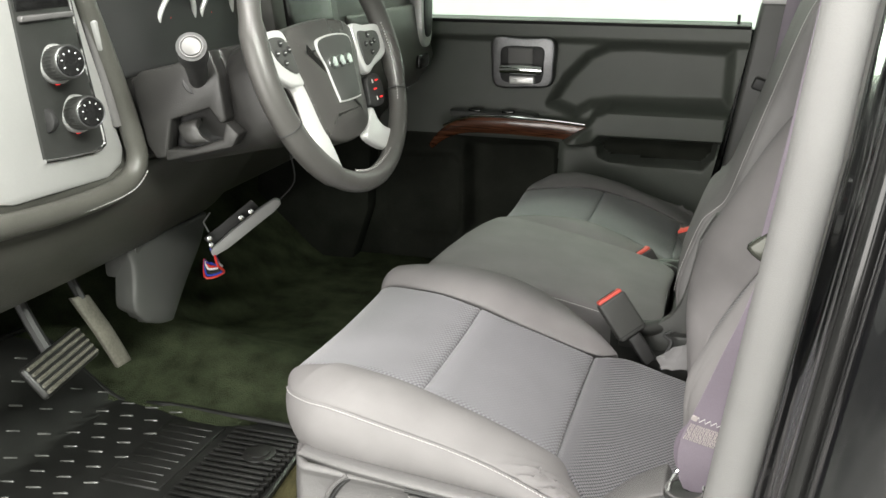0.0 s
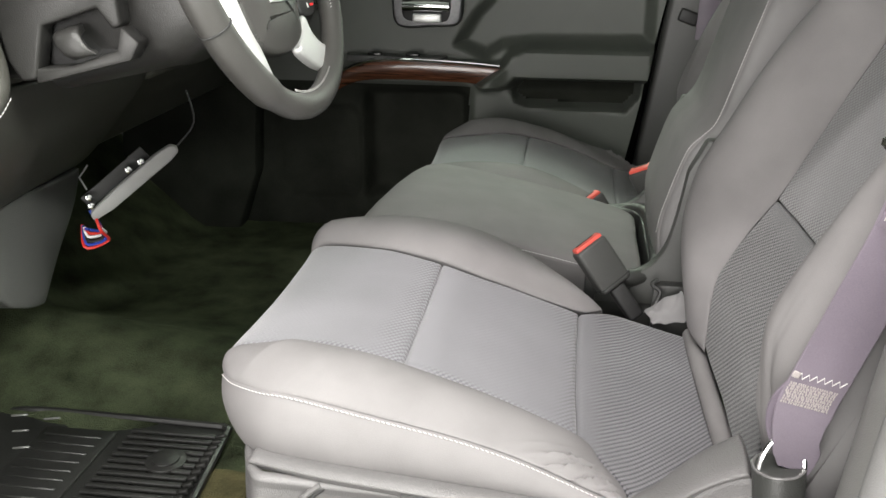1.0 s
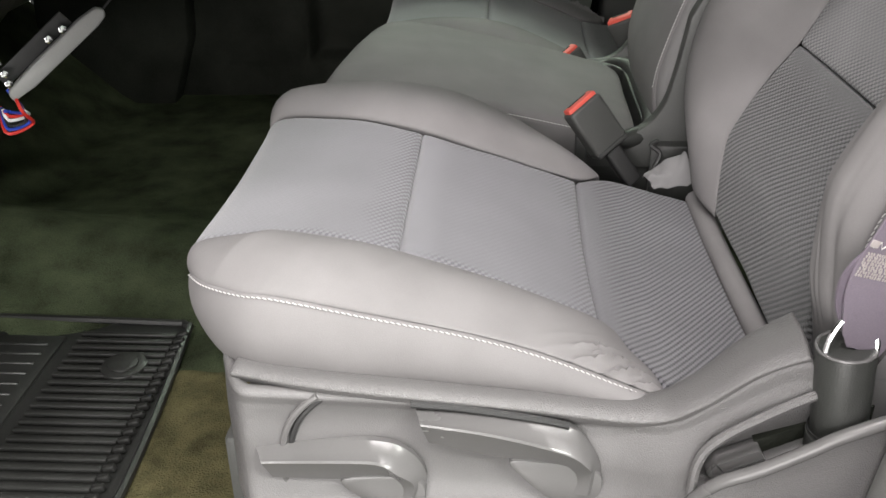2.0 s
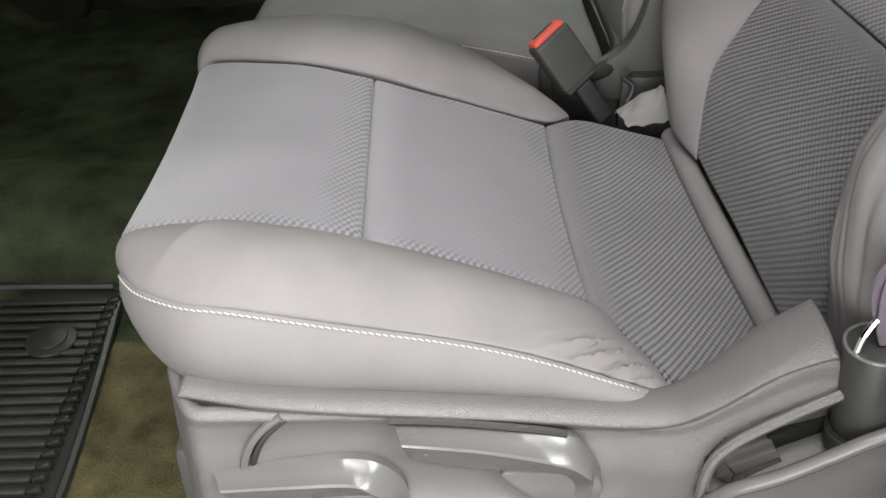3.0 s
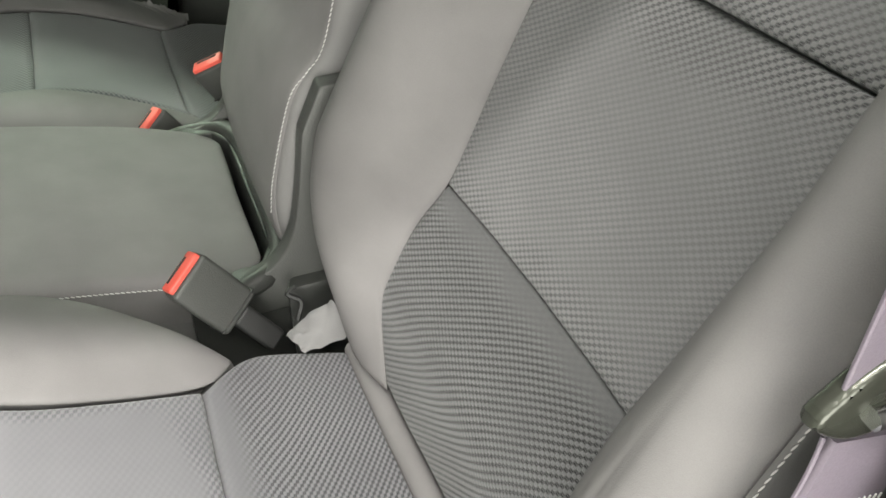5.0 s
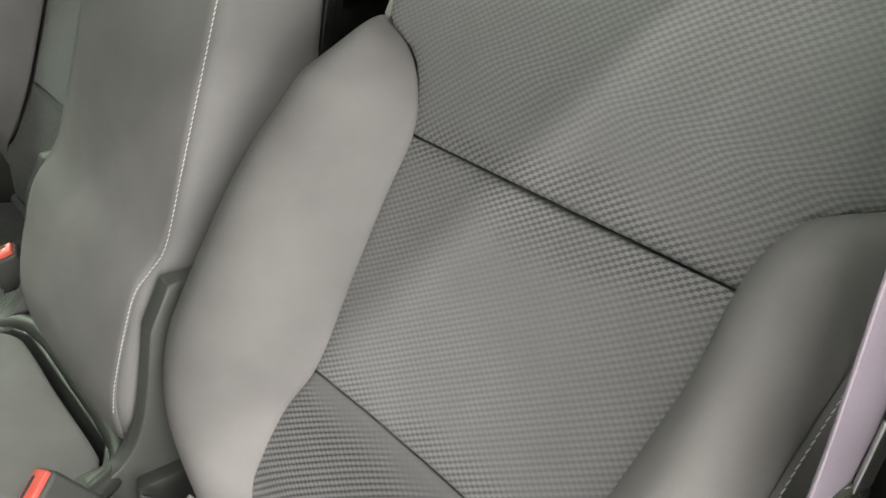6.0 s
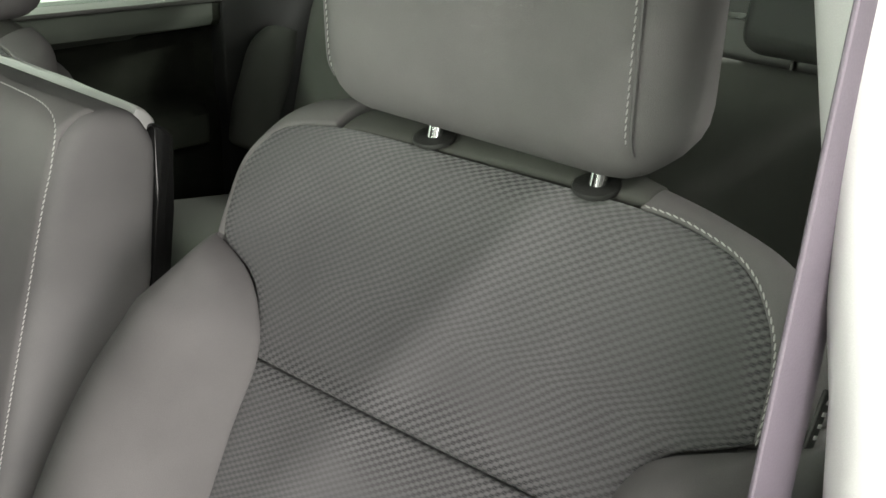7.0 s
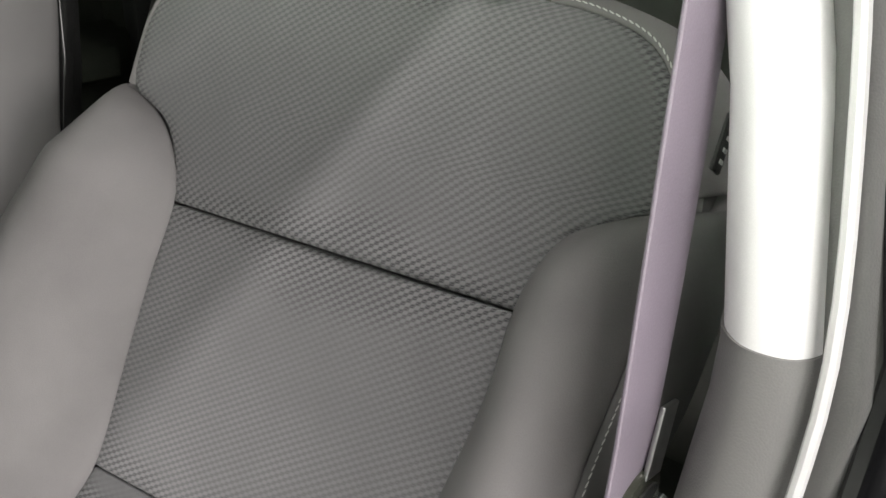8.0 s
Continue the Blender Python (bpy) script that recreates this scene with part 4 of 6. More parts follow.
belt = thing("driver_seat_belt", "lilac grey lap and shoulder belt with steel latch plate, unfastened", "seat belt", (0.36, -0.31, 0.40))
left = cr([(0.346, -0.2965, 0.401), (0.3385, -0.2965, 0.420), (0.335, -0.2960, 0.436), (0.334, -0.2955, 0.455), (0.338, -0.2955, 0.472), (0.3435, -0.296, 0.487), (0.3565, -0.297, 0.528), (0.368, -0.298, 0.566), (0.3805, -0.299, 0.604), (0.390, -0.300, 0.639), (0.395, -0.300, 0.662)], 48)
wid = [0.018 + 0.019 * min(1, (i / 5) ** 0.7) + 0.009 * min(1, max(0, i - 8) / 8) for i in range(49)]
across = Vector((0.985, -0.02, -0.17)).normalized()
lap = [p + across * w / 2 + Vector((0, -0.0022 * math.sin(i / 48 * math.pi * 3), 0)) for i, (p, w) in enumerate(zip(left, wid))]
lap_ob = part("lap_webbing", ribbon(lap, across, wid, 0.0022), BELT, belt, "lilac grey webbing")
# the end turned over the wire loop and sewn down: zigzag row and a dense block
def on_belt(a, z):
    """A point on the face of the lap webbing, a metres in from its left edge."""
    k = min(range(49), key=lambda i: abs(left[i].z - 0.172 * a - z))
    return left[k] + across * a + Vector((0, -0.0016 - 0.0022 * math.sin(k / 48 * math.pi * 3), z - (left[k].z - 0.172 * a)))


zig = [on_belt(0.003 + 0.0030 * k, 0.4885 - 0.0005 * k + (0.0024 if k % 2 else -0.0024)) for k in range(14)]
part("zigzag_stitching", tube(zig, 0.00065, 5), THREAD, lap_ob, "pale zigzag stitching")
bm = bmesh.new()
rng = random.Random(4)
for r in range(8):
    for k in range(20):
        p = on_belt(0.003 + 0.0019 * k + rng.uniform(-0.0004, 0.0004), 0.4815 - 0.0023 * r - 0.0004 * k)
        join(bm, box((0.0013, 0.0008, 0.0024), Matrix.Translation(p) @ Matrix.Rotation(radians(rng.uniform(-8, 30)), 4, "Y"), 0.0003, 1))
join(bm, box((0.0065, 0.0018, 0.0060), Matrix.Translation(on_belt(0.004, 0.4890)) @ Matrix.Rotation(radians(20), 4, "Y"), 0.0008, 1))
part("bar_tack", bm, TACK, lap_ob, "dense beige stitching block")
tail = cr([(0.345, -0.2925, 0.480), (0.3365, -0.2925, 0.468), (0.3325, -0.2925, 0.454), (0.334, -0.2925, 0.437), (0.340, -0.2935, 0.422)], 16)
part("folded_edge", ribbon(tail, (0.9, 0.2, -0.2), [0.007] * 17, 0.0024), BELT, lap_ob, "pale folded webbing edge")
fold = [left[i] + across * 0.0235 + Vector((0.001, -0.0035, 0.002)) for i in range(40, 49)]
end_ob = part("sewn_end", ribbon(fold, across, 0.0465, 0.0045), BELT, belt, "doubled webbing end below the latch plate")
bm = bmesh.new()
for k in range(15):
    join(bm, box((0.0010, 0.0008, 0.0034), Matrix.Translation(fold[1] + across * (-0.021 + 0.003 * k) + Vector((0.001, -0.0026, 0))) @ Matrix.Rotation(radians(15), 4, "Y"), 0.0003, 1))
part("end_stitching", bm, THREAD, end_ob, "pale stitching")
shoulder = cr([(0.4135, -0.304, 0.690), (0.420, -0.304, 0.74), (0.4285, -0.3015, 0.80), (0.4375, -0.298, 0.88), (0.447, -0.294, 0.96), (0.458, -0.289, 1.04), (0.471, -0.284, 1.12)], 50)
sides = [Vector((1.0, 0.03 - 0.10 * math.sin(i / 50 * math.pi), -0.12)) for i in range(51)]
part("shoulder_webbing", ribbon(shoulder, sides, 0.045, 0.0024), BELT, belt, "lilac grey webbing")
# latch plate: dark moulded frame, bright bars where the webbing passes
frame_out = smooth_outline([(0.3800, 0.681), (0.390, 0.693), (0.404, 0.703), (0.422, 0.709), (0.440, 0.708), (0.456, 0.698), (0.459, 0.680), (0.450, 0.667), (0.420, 0.667), (0.398, 0.667)], 40)
tongue = part("latch_plate", prism(frame_out, -0.309, -0.2975, "y", 0.0042, 3), GUNMETAL, belt, "dark moulded latch plate")
part("slot_bar", tube(cr([(0.403, -0.311, 0.681), (0.430, -0.312, 0.682), (0.454, -0.311, 0.680)], 10), 0.0052, 12), CHROME, tongue, "bright steel bar")
part("slot", prism(smooth_outline([(0.408, 0.690), (0.425, 0.698), (0.442, 0.698), (0.450, 0.692), (0.440, 0.689), (0.420, 0.688)], 20), -0.3100, -0.3080, "y"), BLACK, tongue, "dark slot")
part("tongue", box((0.020, 0.003, 0.040), pose(0.446, -0.308, 0.722, 0, 14, 0), 0.001), STEEL, tongue, "steel tongue")
# anchor at the seat: wire loop in a dark sleeve
part("anchor_loop", tube(cr([(0.328, -0.300, 0.398), (0.330, -0.299, 0.414), (0.338, -0.297, 0.429), (0.350, -0.295, 0.431), (0.361, -0.296, 0.420), (0.364, -0.299, 0.408), (0.362, -0.300, 0.398)], 24), 0.0024, 8), CHROME, belt, "bright wire loop")
sl = part("anchor_sleeve", disc((0.350, -0.293, 0.355), (-0.10, 0, 1), 0.0205, 0.096, 32, 0.003, 0.0218), TRAY, belt, "dark plastic anchor sleeve")
part("sleeve_lip", tube([(0.3452 + 0.0208 * math.cos(a / 12 * math.pi), -0.293 + 0.0208 * math.sin(a / 12 * math.pi), 0.4025 + 0.002 * math.cos(a / 12 * math.pi)) for a in range(25)], 0.0014, 6), SHELL_SMOOTH, sl, "worn rim")
part("sleeve_foot", disc((0.352, -0.293, 0.316), (-0.10, 0, 1), 0.0222, 0.018, 28, 0.002), TRAY, sl)
part("sleeve_groove", tube([(0.3517 + 0.0212 * math.cos(a / 12 * math.pi), -0.293 + 0.0212 * math.sin(a / 12 * math.pi), 0.3275 + 0.002 * math.cos(a / 12 * math.pi)) for a in range(25)], 0.0008, 5), BLACK, sl)

# crumpled lining behind the cushion and the recliner tab
flap = thing("lining_flap", "pale folded lining flap tucked behind the cushion", "lining", (0.30, 0.22, 0.30))
f = between([(0.275, 0.226, 0.308), (0.298, 0.222, 0.326), (0.322, 0.217, 0.345)], [(0.285, 0.204, 0.300), (0.31, 0.203, 0.304), (0.334, 0.203, 0.308)], 0.004, out=(-0.3, -0.5, 0.8))
part("sheet", pillow(lambda u, v: f(u, v) + Vector((0, 0, 1)) * 0.006 * noise.noise((u * 3.1, v * 2.7, 4.0)) + Vector((0, 0, 1)) * 0.004 * abs(math.sin(u * 7 + v * 4)), ticks(18), ticks(14), 0.003, 0.001, 0.003), PAPER, flap, "pale grey fold")
part("roll", tube([(0.335, 0.218, 0.338), (0.345, 0.205, 0.31), (0.348, 0.198, 0.295)], 0.010, 10), PAPER, flap)
part("ties", tube(cr([(0.288, 0.236, 0.318), (0.295, 0.242, 0.335), (0.283, 0.246, 0.345), (0.292, 0.250, 0.350)], 12), 0.003, 6), BLACK, flap, "twisted black ties")


# ---- floor ----
def floor_z(x, y):
    z = 0.05 + 0.004 * math.sin(9 * x + 4 * y) * math.sin(7 * y)
    if x < -0.80:
        z += (-0.80 - x) * 0.9
    z += 0.10 * math.exp(-((y - 0.44) / 0.13) ** 2) * max(0, min(1, (-x - 0.25) / 0.5))
    if y < -0.30:
        z += 0.01
    return z


bm = bmesh.new()
NX, NY = 90, 70
grid = [[bm.verts.new((x, y, floor_z(x, y) + 0.0015 * noise.noise((x * 40, y * 40, 0)))) for y in [-0.44 + 1.76 * j / NY for j in range(NY + 1)]] for x in [-1.15 + 2.95 * i / NX for i in range(NX + 1)]]
for i in range(NX):
    for j in range(NY):
        bm.faces.new((grid[i][j], grid[i + 1][j], grid[i + 1][j + 1], grid[i][j + 1]))
low = bmesh.ops.extrude_face_region(bm, geom=bm.faces[:])
bmesh.ops.translate(bm, verts=[v for v in low["geom"] if isinstance(v, bmesh.types.BMVert)], vec=(0, 0, -0.08))
solid("floor", bm, CARPET, "olive black carpet over the cab floor", "carpet", "structure")

mat_ob = thing("floor_mat", "black rubber floor mat with ribs and a heel pad, slightly dusty", "floor mat", (-0.55, 0.0, 0.06))
outline = [(-0.345, -0.36), (-0.330, -0.10), (-0.352, 0.20), (-0.362, 0.240), (-0.40, 0.246), (-0.64, 0.250), (-0.70, 0.245), (-0.80, 0.24), (-0.93, 0.22), (-0.97, 0.16), (-0.97, -0.30), (-0.90, -0.36)]


def mat_z(x):
    return floor_z(x, -0.1) + 0.008


bm = bmesh.new()
vs = [bm.verts.new((x, y, 0)) for x, y in outline]
bm.faces.new(vs)
bmesh.ops.triangulate(bm, faces=bm.faces[:])
bmesh.ops.subdivide_edges(bm, edges=bm.edges[:], cuts=14, use_grid_fill=True)
for v in bm.verts:
    v.co.z = mat_z(v.co.x)
low = bmesh.ops.extrude_face_region(bm, geom=bm.faces[:])
bmesh.ops.translate(bm, verts=[v for v in low["geom"] if isinstance(v, bmesh.types.BMVert)], vec=(0, 0, -0.006))
part("sheet", bm, RUBBER, mat_ob, "black rubber sheet")
rim = cr([(x, y, mat_z(x) + 0.003) for x, y in outline + outline[:1]], 120)
part("rim", tube(rim, 0.0055, 6), RUBBER, mat_ob, "raised rubber rim")
for k in range(34):
    y = -0.335 + k * 0.0165
    x0, x1 = -0.366, -0.505
    if y > 0.215:
        continue
    rib = box((x0 - x1, 0.0085, 0.0075), pose((x0 + x1) / 2, y, mat_z(-0.4) + 0.0045), 0.0028, 2)
    part("rib", rib, RUBBER, mat_ob)
    part("rib_end", box((0.016, 0.0085, 0.0095), pose(x0 + 0.009, y, mat_z(-0.4) + 0.0065, 0, -18, 0), 0.0025, 2), RUBBER, mat_ob, "raised rib end")
for k in range(9):
    y = -0.005 + k * 0.023
    part("rib", box((0.095, 0.006, 0.003), pose(-0.588, y, mat_z(-0.55) + 0.0065), 0.0014, 1), RUBBER, mat_ob)
part("heel_pad", box((0.122, 0.225, 0.008), pose(-0.586, 0.092, mat_z(-0.5) + 0.002), 0.004, 2), RUBBER, mat_ob, "smooth worn heel pad")
d1 = part("retainer", disc((-0.414, 0.131, mat_z(-0.4) + 0.006), (0, 0, 1), 0.031, 0.008, 36, 0.003), RUBBER, mat_ob, "round mat retainer")
part("retainer_knob", disc((-0.414, 0.131, mat_z(-0.4) + 0.011), (0, 0, 1), 0.020, 0.004, 30, 0.0015), RUBBER, d1)
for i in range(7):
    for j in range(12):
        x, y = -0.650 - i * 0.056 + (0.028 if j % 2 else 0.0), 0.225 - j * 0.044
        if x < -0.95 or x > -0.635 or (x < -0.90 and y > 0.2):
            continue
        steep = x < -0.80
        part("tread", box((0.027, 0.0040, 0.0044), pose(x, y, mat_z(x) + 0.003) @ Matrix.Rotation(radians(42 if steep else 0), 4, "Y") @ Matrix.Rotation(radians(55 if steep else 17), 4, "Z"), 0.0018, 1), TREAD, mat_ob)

bm = pillow(lambda u, v: (-0.345 + u * 0.22, -0.42 + v * 0.56, 0.057 + 0.004 * noise.noise((u * 6, v * 15, 2))), ticks(24), ticks(40), 0.02, 0.008, 0.02)
solid("sill_carpet", bm, CARPET_EDGE, "dusty olive carpet strip beside the seat", "carpet", "structure")


# ---- pedals ----
gas = thing("accelerator_pedal", "black rubber accelerator pedal on a hanging arm", "pedal", (-0.66, 0.07, 0.27))
f = between([(-0.685, 0.018, 0.380), (-0.662, 0.040, 0.31), (-0.645, 0.066, 0.233)], [(-0.685, 0.062, 0.372), (-0.662, 0.083, 0.305), (-0.645, 0.105, 0.232)], 0.004, out=(0.8, 0, 0.5))
part("pad", pillow(f, ticks(8), ticks(6), 0.008, 0.004, 0.012), RUBBER_WORN, gas, "worn rubber pad")
part("arm", tube(cr([(-0.685, 0.040, 0.37), (-0.72, 0.04, 0.45), (-0.74, 0.04, 0.55)], 8), 0.008, 8), BLACK, gas)
brake = thing("brake_pedal", "wide ribbed rubber brake pedal on a hanging arm", "pedal", (-0.62, -0.08, 0.33))
bx = pose(-0.622, -0.100, 0.324, 4, -38, 4)
part("pad", box((0.014, 0.150, 0.060), bx, 0.006), RUBBER, brake, "dark rubber pad")
for k in range(5):
    part("rib", box((0.007, 0.140, 0.0062), bx @ Matrix.Translation((0.008, 0, -0.0225 + k * 0.0112)), 0.0015, 1), RUBBER_WORN, brake, "worn pale rib")
part("arm", tube(cr([(-0.640, -0.10, 0.33), (-0.70, -0.09, 0.43), (-0.73, -0.08, 0.58)], 10), 0.010, 8), BLACK, brake)


# ---- dashboard ----
dash = thing("dashboard", "dark grained dashboard with silver bezels and a lower knee panel", "dashboard", (-0.55, 0.43, 0.7))
prof = [(-0.93, 0.96), (-0.70, 0.99), (-0.56, 0.975), (-0.50, 0.93), (-0.475, 0.86), (-0.47, 0.78), (-0.455, 0.70), (-0.445, 0.655), (-0.46, 0.62), (-0.50, 0.585), (-0.545, 0.545), (-0.585, 0.50), (-0.61, 0.47), (-0.70, 0.50), (-0.93, 0.56)]
part("main_panel", prism(prof, -0.44, 1.27, "y", 0.012, 3), DASH, dash, "dark grained main panel")
# knee panel that swells towards the driver
f = between([(-0.452, -0.43, 0.66), (-0.470, -0.43, 0.61), (-0.500, -0.43, 0.56), (-0.560, -0.43, 0.50), (-0.60, -0.43, 0.465)], [(-0.445, 0.30, 0.655), (-0.462, 0.30, 0.605), (-0.510, 0.30, 0.545), (-0.56, 0.30, 0.49), (-0.60, 0.30, 0.46)], 0.010, out=(0.9, 0, -0.3))
part("knee_panel", pillow(f, ticks(16), ticks(30), 0.012, 0.008, 0.03), DASH, dash, "dark lower knee panel")
# silver bezel with switch panel
bez = part("switch_bezel", prism([(-0.365, 0.668), (-0.338, 0.660), (-0.162, 0.652), (-0.130, 0.664), (-0.124, 0.685), (-0.142, 0.745), (-0.163, 0.81), (-0.188, 0.89), (-0.205, 0.96), (-0.365, 0.965)], -0.475, -0.441, "x", 0.006), BEZEL, dash, "satin silver bezel")
inset = [(-0.282, 0.702), (-0.196, 0.695), (-0.172, 0.699), (-0.168, 0.712), (-0.184, 0.792), (-0.202, 0.888), (-0.216, 0.956), (-0.312, 0.96), (-0.303, 0.894), (-0.292, 0.785)]
part("switch_panel", prism(inset, -0.46, -0.4375, "x", 0.003), TRAY, bez, "charcoal switch panel")
part("panel_edge", tube(cr([(-0.4385, y, z) for y, z in inset[:7]], 40), 0.0028, 8), CHROME, bez, "bright panel edge")
part("drawer_gap", box((0.006, 0.092, 0.030), pose(-0.4385, -0.252, 0.895), 0.003), GLOSSBLACK, bez, "dark drawer above the knobs")
part("drawer_lip", box((0.010, 0.092, 0.007), pose(-0.436, -0.250, 0.872), 0.002), SHELL_SMOOTH, bez, "grey drawer lip")
part("bezel_rim", tube(cr([(-0.440, -0.47, 0.655), (-0.436, -0.378, 0.645), (-0.432, -0.25, 0.636), (-0.430, -0.150, 0.640), (-0.428, -0.116, 0.668), (-0.432, -0.121, 0.72), (-0.438, -0.136, 0.785), (-0.447, -0.166, 0.886), (-0.455, -0.190, 0.965)], 60), 0.015, 12), DASH, bez, "padded dark rim")
part("rim_stitching", stitches(cr([(-0.430, -0.47, 0.652), (-0.426, -0.378, 0.642), (-0.421, -0.25, 0.631), (-0.418, -0.150, 0.634), (-0.416, -0.110, 0.656)], 80), (0.0015, 0, -0.001), 0.006, 0.005, 0.0008, 0.0), THREAD, bez, "pale stitched seam")


def knob(y, z, r):
    """A rotary knob turned slightly towards the door."""
    ax = Vector((1, -0.36, 0.18)).normalized()
    b = Vector((-0.437, y, z))
    q = ax.to_track_quat("Z", "Y").to_matrix().to_4x4()
    k = part("knob", disc(b + ax * 0.019, ax, r, 0.034, 40, 0.003), TRAY, dash, "ribbed rotary knob")
    part("knob_ring", disc(b + ax * 0.003, ax, r * 1.18, 0.010, 40, 0.003), CASE, k, "pale grey ring")
    part("knob_face", disc(b + ax * 0.0365, ax, r * 0.84, 0.003, 36, 0.001), GLOSSBLACK, k, "black dial face")
    bm = bmesh.new()
    for a in range(0, 360, 12):
        join(bm, box((0.0012, 0.0012, 0.026), Matrix.Translation(b + ax * 0.018) @ q @ Matrix.Rotation(radians(a), 4, "Z") @ Matrix.Translation((r, 0, 0)), 0.0004, 1))
    part("knob_ribs", bm, TRAY, k)
    rim = [b + ax * 0.0365 + q.to_3x3() @ Vector((r * 0.90 * math.cos(t / 16 * math.pi), r * 0.90 * math.sin(t / 16 * math.pi), 0)) for t in range(33)]
    part("knob_rim", tube(rim, 0.0010, 6), TRIM_METAL, k, "thin silver rim")
    part("knob_glow", tube([b + ax * 0.006 + q.to_3x3() @ Vector((r * 1.10 * math.cos(t), r * 1.10 * math.sin(t), 0)) for t in [math.pi * (0.05 + 0.03 * i) for i in range(11)]], 0.0010, 5), RED_GLOW, k, "red lit arc")
    bm = bmesh.new()
    for a in (10, 50, 90, 130, 170, 215, 300):
        join(bm, box((0.0026, 0.0013, 0.0008), Matrix.Translation(b + ax * 0.0382) @ q @ Matrix.Rotation(radians(a), 4, "Z") @ Matrix.Translation((r * 0.58, 0, 0)), 0.0002, 1))
    part("knob_marks", bm, MARK, k, "pale dial marks")
    part("knob_lamp", box((0.003, 0.008, 0.003), Matrix.Translation(b + Vector((0.004, -0.003, -r * 1.12))), 0.001, 1), RED_GLOW, k, "red lit mark")


knob(-0.245, 0.815, 0.0205)
knob(-0.219, 0.750, 0.0205)
part("dimmer_wheel", disc((-0.440, -0.268, 0.750), (0, 1, 0), 0.015, 0.010, 24, 0.002), BLACK, dash, "small thumb wheel")
# air vent beside the bezel
for k in range(5):
    part("vent_slat", box((0.03, 0.10, 0.006), pose(-0.46, -0.33, 0.84 + k * 0.022, 0, 20, 0), 0.002, 1), BLACK, dash, "black vent slat")
# tall silver strips either side of the gauges
part("gauge_strip", tube(cr([(-0.455, -0.185, 0.97), (-0.447, -0.172, 0.89), (-0.443, -0.152, 0.80), (-0.440, -0.135, 0.72)], 24), 0.008, 10), SHELL_SMOOTH, dash, "grey strip beside the gauges")
part("side_button", box((0.012, 0.012, 0.042), pose(-0.437, -0.160, 0.842, 14, 0, 0), 0.004), CASE, dash, "silver side clip")
gc = part("gauge_panel", box((0.03, 0.36, 0.21), pose(-0.482, 0.06, 0.875, 0, -12, 0), 0.01), BLACK, dash, "black instrument cluster")
part("gauge_screen", box((0.004, 0.085, 0.06), pose(-0.466, -0.04, 0.852, 0, -12, 0), 0.002, 1), BLUE_GLOW, gc, "small blue display")
for y in (0.065, 0.18):
    part("gauge_ring", tube([(-0.464 + 0.012 * math.sin(a / 16 * math.pi), y + 0.048 * math.cos(a / 16 * math.pi), 0.840 + 0.048 * math.sin(a / 16 * math.pi)) for a in range(33)], 0.004, 8), SILVER, gc, "silver gauge ring")
    part("gauge_needle", box((0.003, 0.004, 0.035), pose(-0.462, y - 0.012, 0.832, 25, 0, 0), 0.001, 1), RED_GLOW, gc, "red needle")
part("gauge_hood", prism([(-0.56, 0.99), (-0.43, 0.985), (-0.42, 0.97), (-0.47, 0.965), (-0.56, 0.96)], -0.10, 0.24, "y", 0.006), DASH, dash, "hood over the gauges")
# centre stack and passenger side
st = part("centre_console", prism([(-0.47, 0.94), (-0.43, 0.90), (-0.415, 0.78), (-0.42, 0.66), (-0.46, 0.60), (-0.52, 0.60), (-0.52, 0.94)], 0.30, 0.58, "y", 0.012), DASH, dash, "dark centre stack")
part("stack_screen", box((0.012, 0.20, 0.12), pose(-0.428, 0.44, 0.86, 0, -8, 0), 0.006), GLOSSBLACK, st, "glossy black screen")
part("glove_box", pillow(between([(-0.465, 0.72, 0.80), (-0.455, 0.72, 0.72), (-0.447, 0.72, 0.64), (-0.470, 0.72, 0.585)], [(-0.465, 1.20, 0.80), (-0.455, 1.20, 0.72), (-0.447, 1.20, 0.64), (-0.470, 1.20, 0.585)], 0.012, out=(1, 0, 0)), ticks(12), ticks(16), 0.012, 0.009, 0.03), DASH, dash, "dark glove box lid")
part("glove_latch", box((0.014, 0.07, 0.035), pose(-0.432, 1.13, 0.655), 0.006), GLOSSBLACK, dash, "black latch")
part("end_vent", prism(smooth_outline([(1.155, 0.70), (1.215, 0.69), (1.235, 0.76), (1.235, 0.90), (1.16, 0.90), (1.145, 0.80)], 30), -0.475, -0.438, "x", 0.005), SILVER, dash, "silver vent surround")
part("end_vent_core", prism(smooth_outline([(1.168, 0.72), (1.207, 0.715), (1.22, 0.76), (1.22, 0.88), (1.17, 0.88), (1.158, 0.80)], 24), -0.47, -0.434, "x", 0.003), BLACK, dash, "black vent core")
part("firewall", prism([(-0.93, 0.98), (-0.90, 0.98), (-1.05, 0.30), (-1.10, 0.30)], -0.44, 1.30, "y"), CARPET, dash, "dark carpeted toe board")

# steering column with stalk
col = thing("steering_column", "dark steering column shroud with stalk and tilt lever", "steering column", (-0.36, -0.02, 0.72))
WC = Vector((-0.178, -0.018, 0.803))
WT = 22.0
AX = Vector((math.cos(radians(WT)), 0, math.sin(radians(WT))))


def sect(d, w, h, drop):
    """A rounded section of the shroud, d metres ahead of the wheel along the column."""
    c = WC - AX * d
    pts = []
    for k in range(28):
        a = 2 * math.pi * k / 28
        ca, sa = math.cos(a), math.sin(a)
        x = w * math.copysign(abs(ca) ** 0.55, ca)
        z = h * math.copysign(abs(sa) ** 0.55, sa) - drop
        pts.append(c + Vector((0, x, 0)) + Vector((-math.sin(radians(WT)), 0, math.cos(radians(WT)))) * z)
    return pts


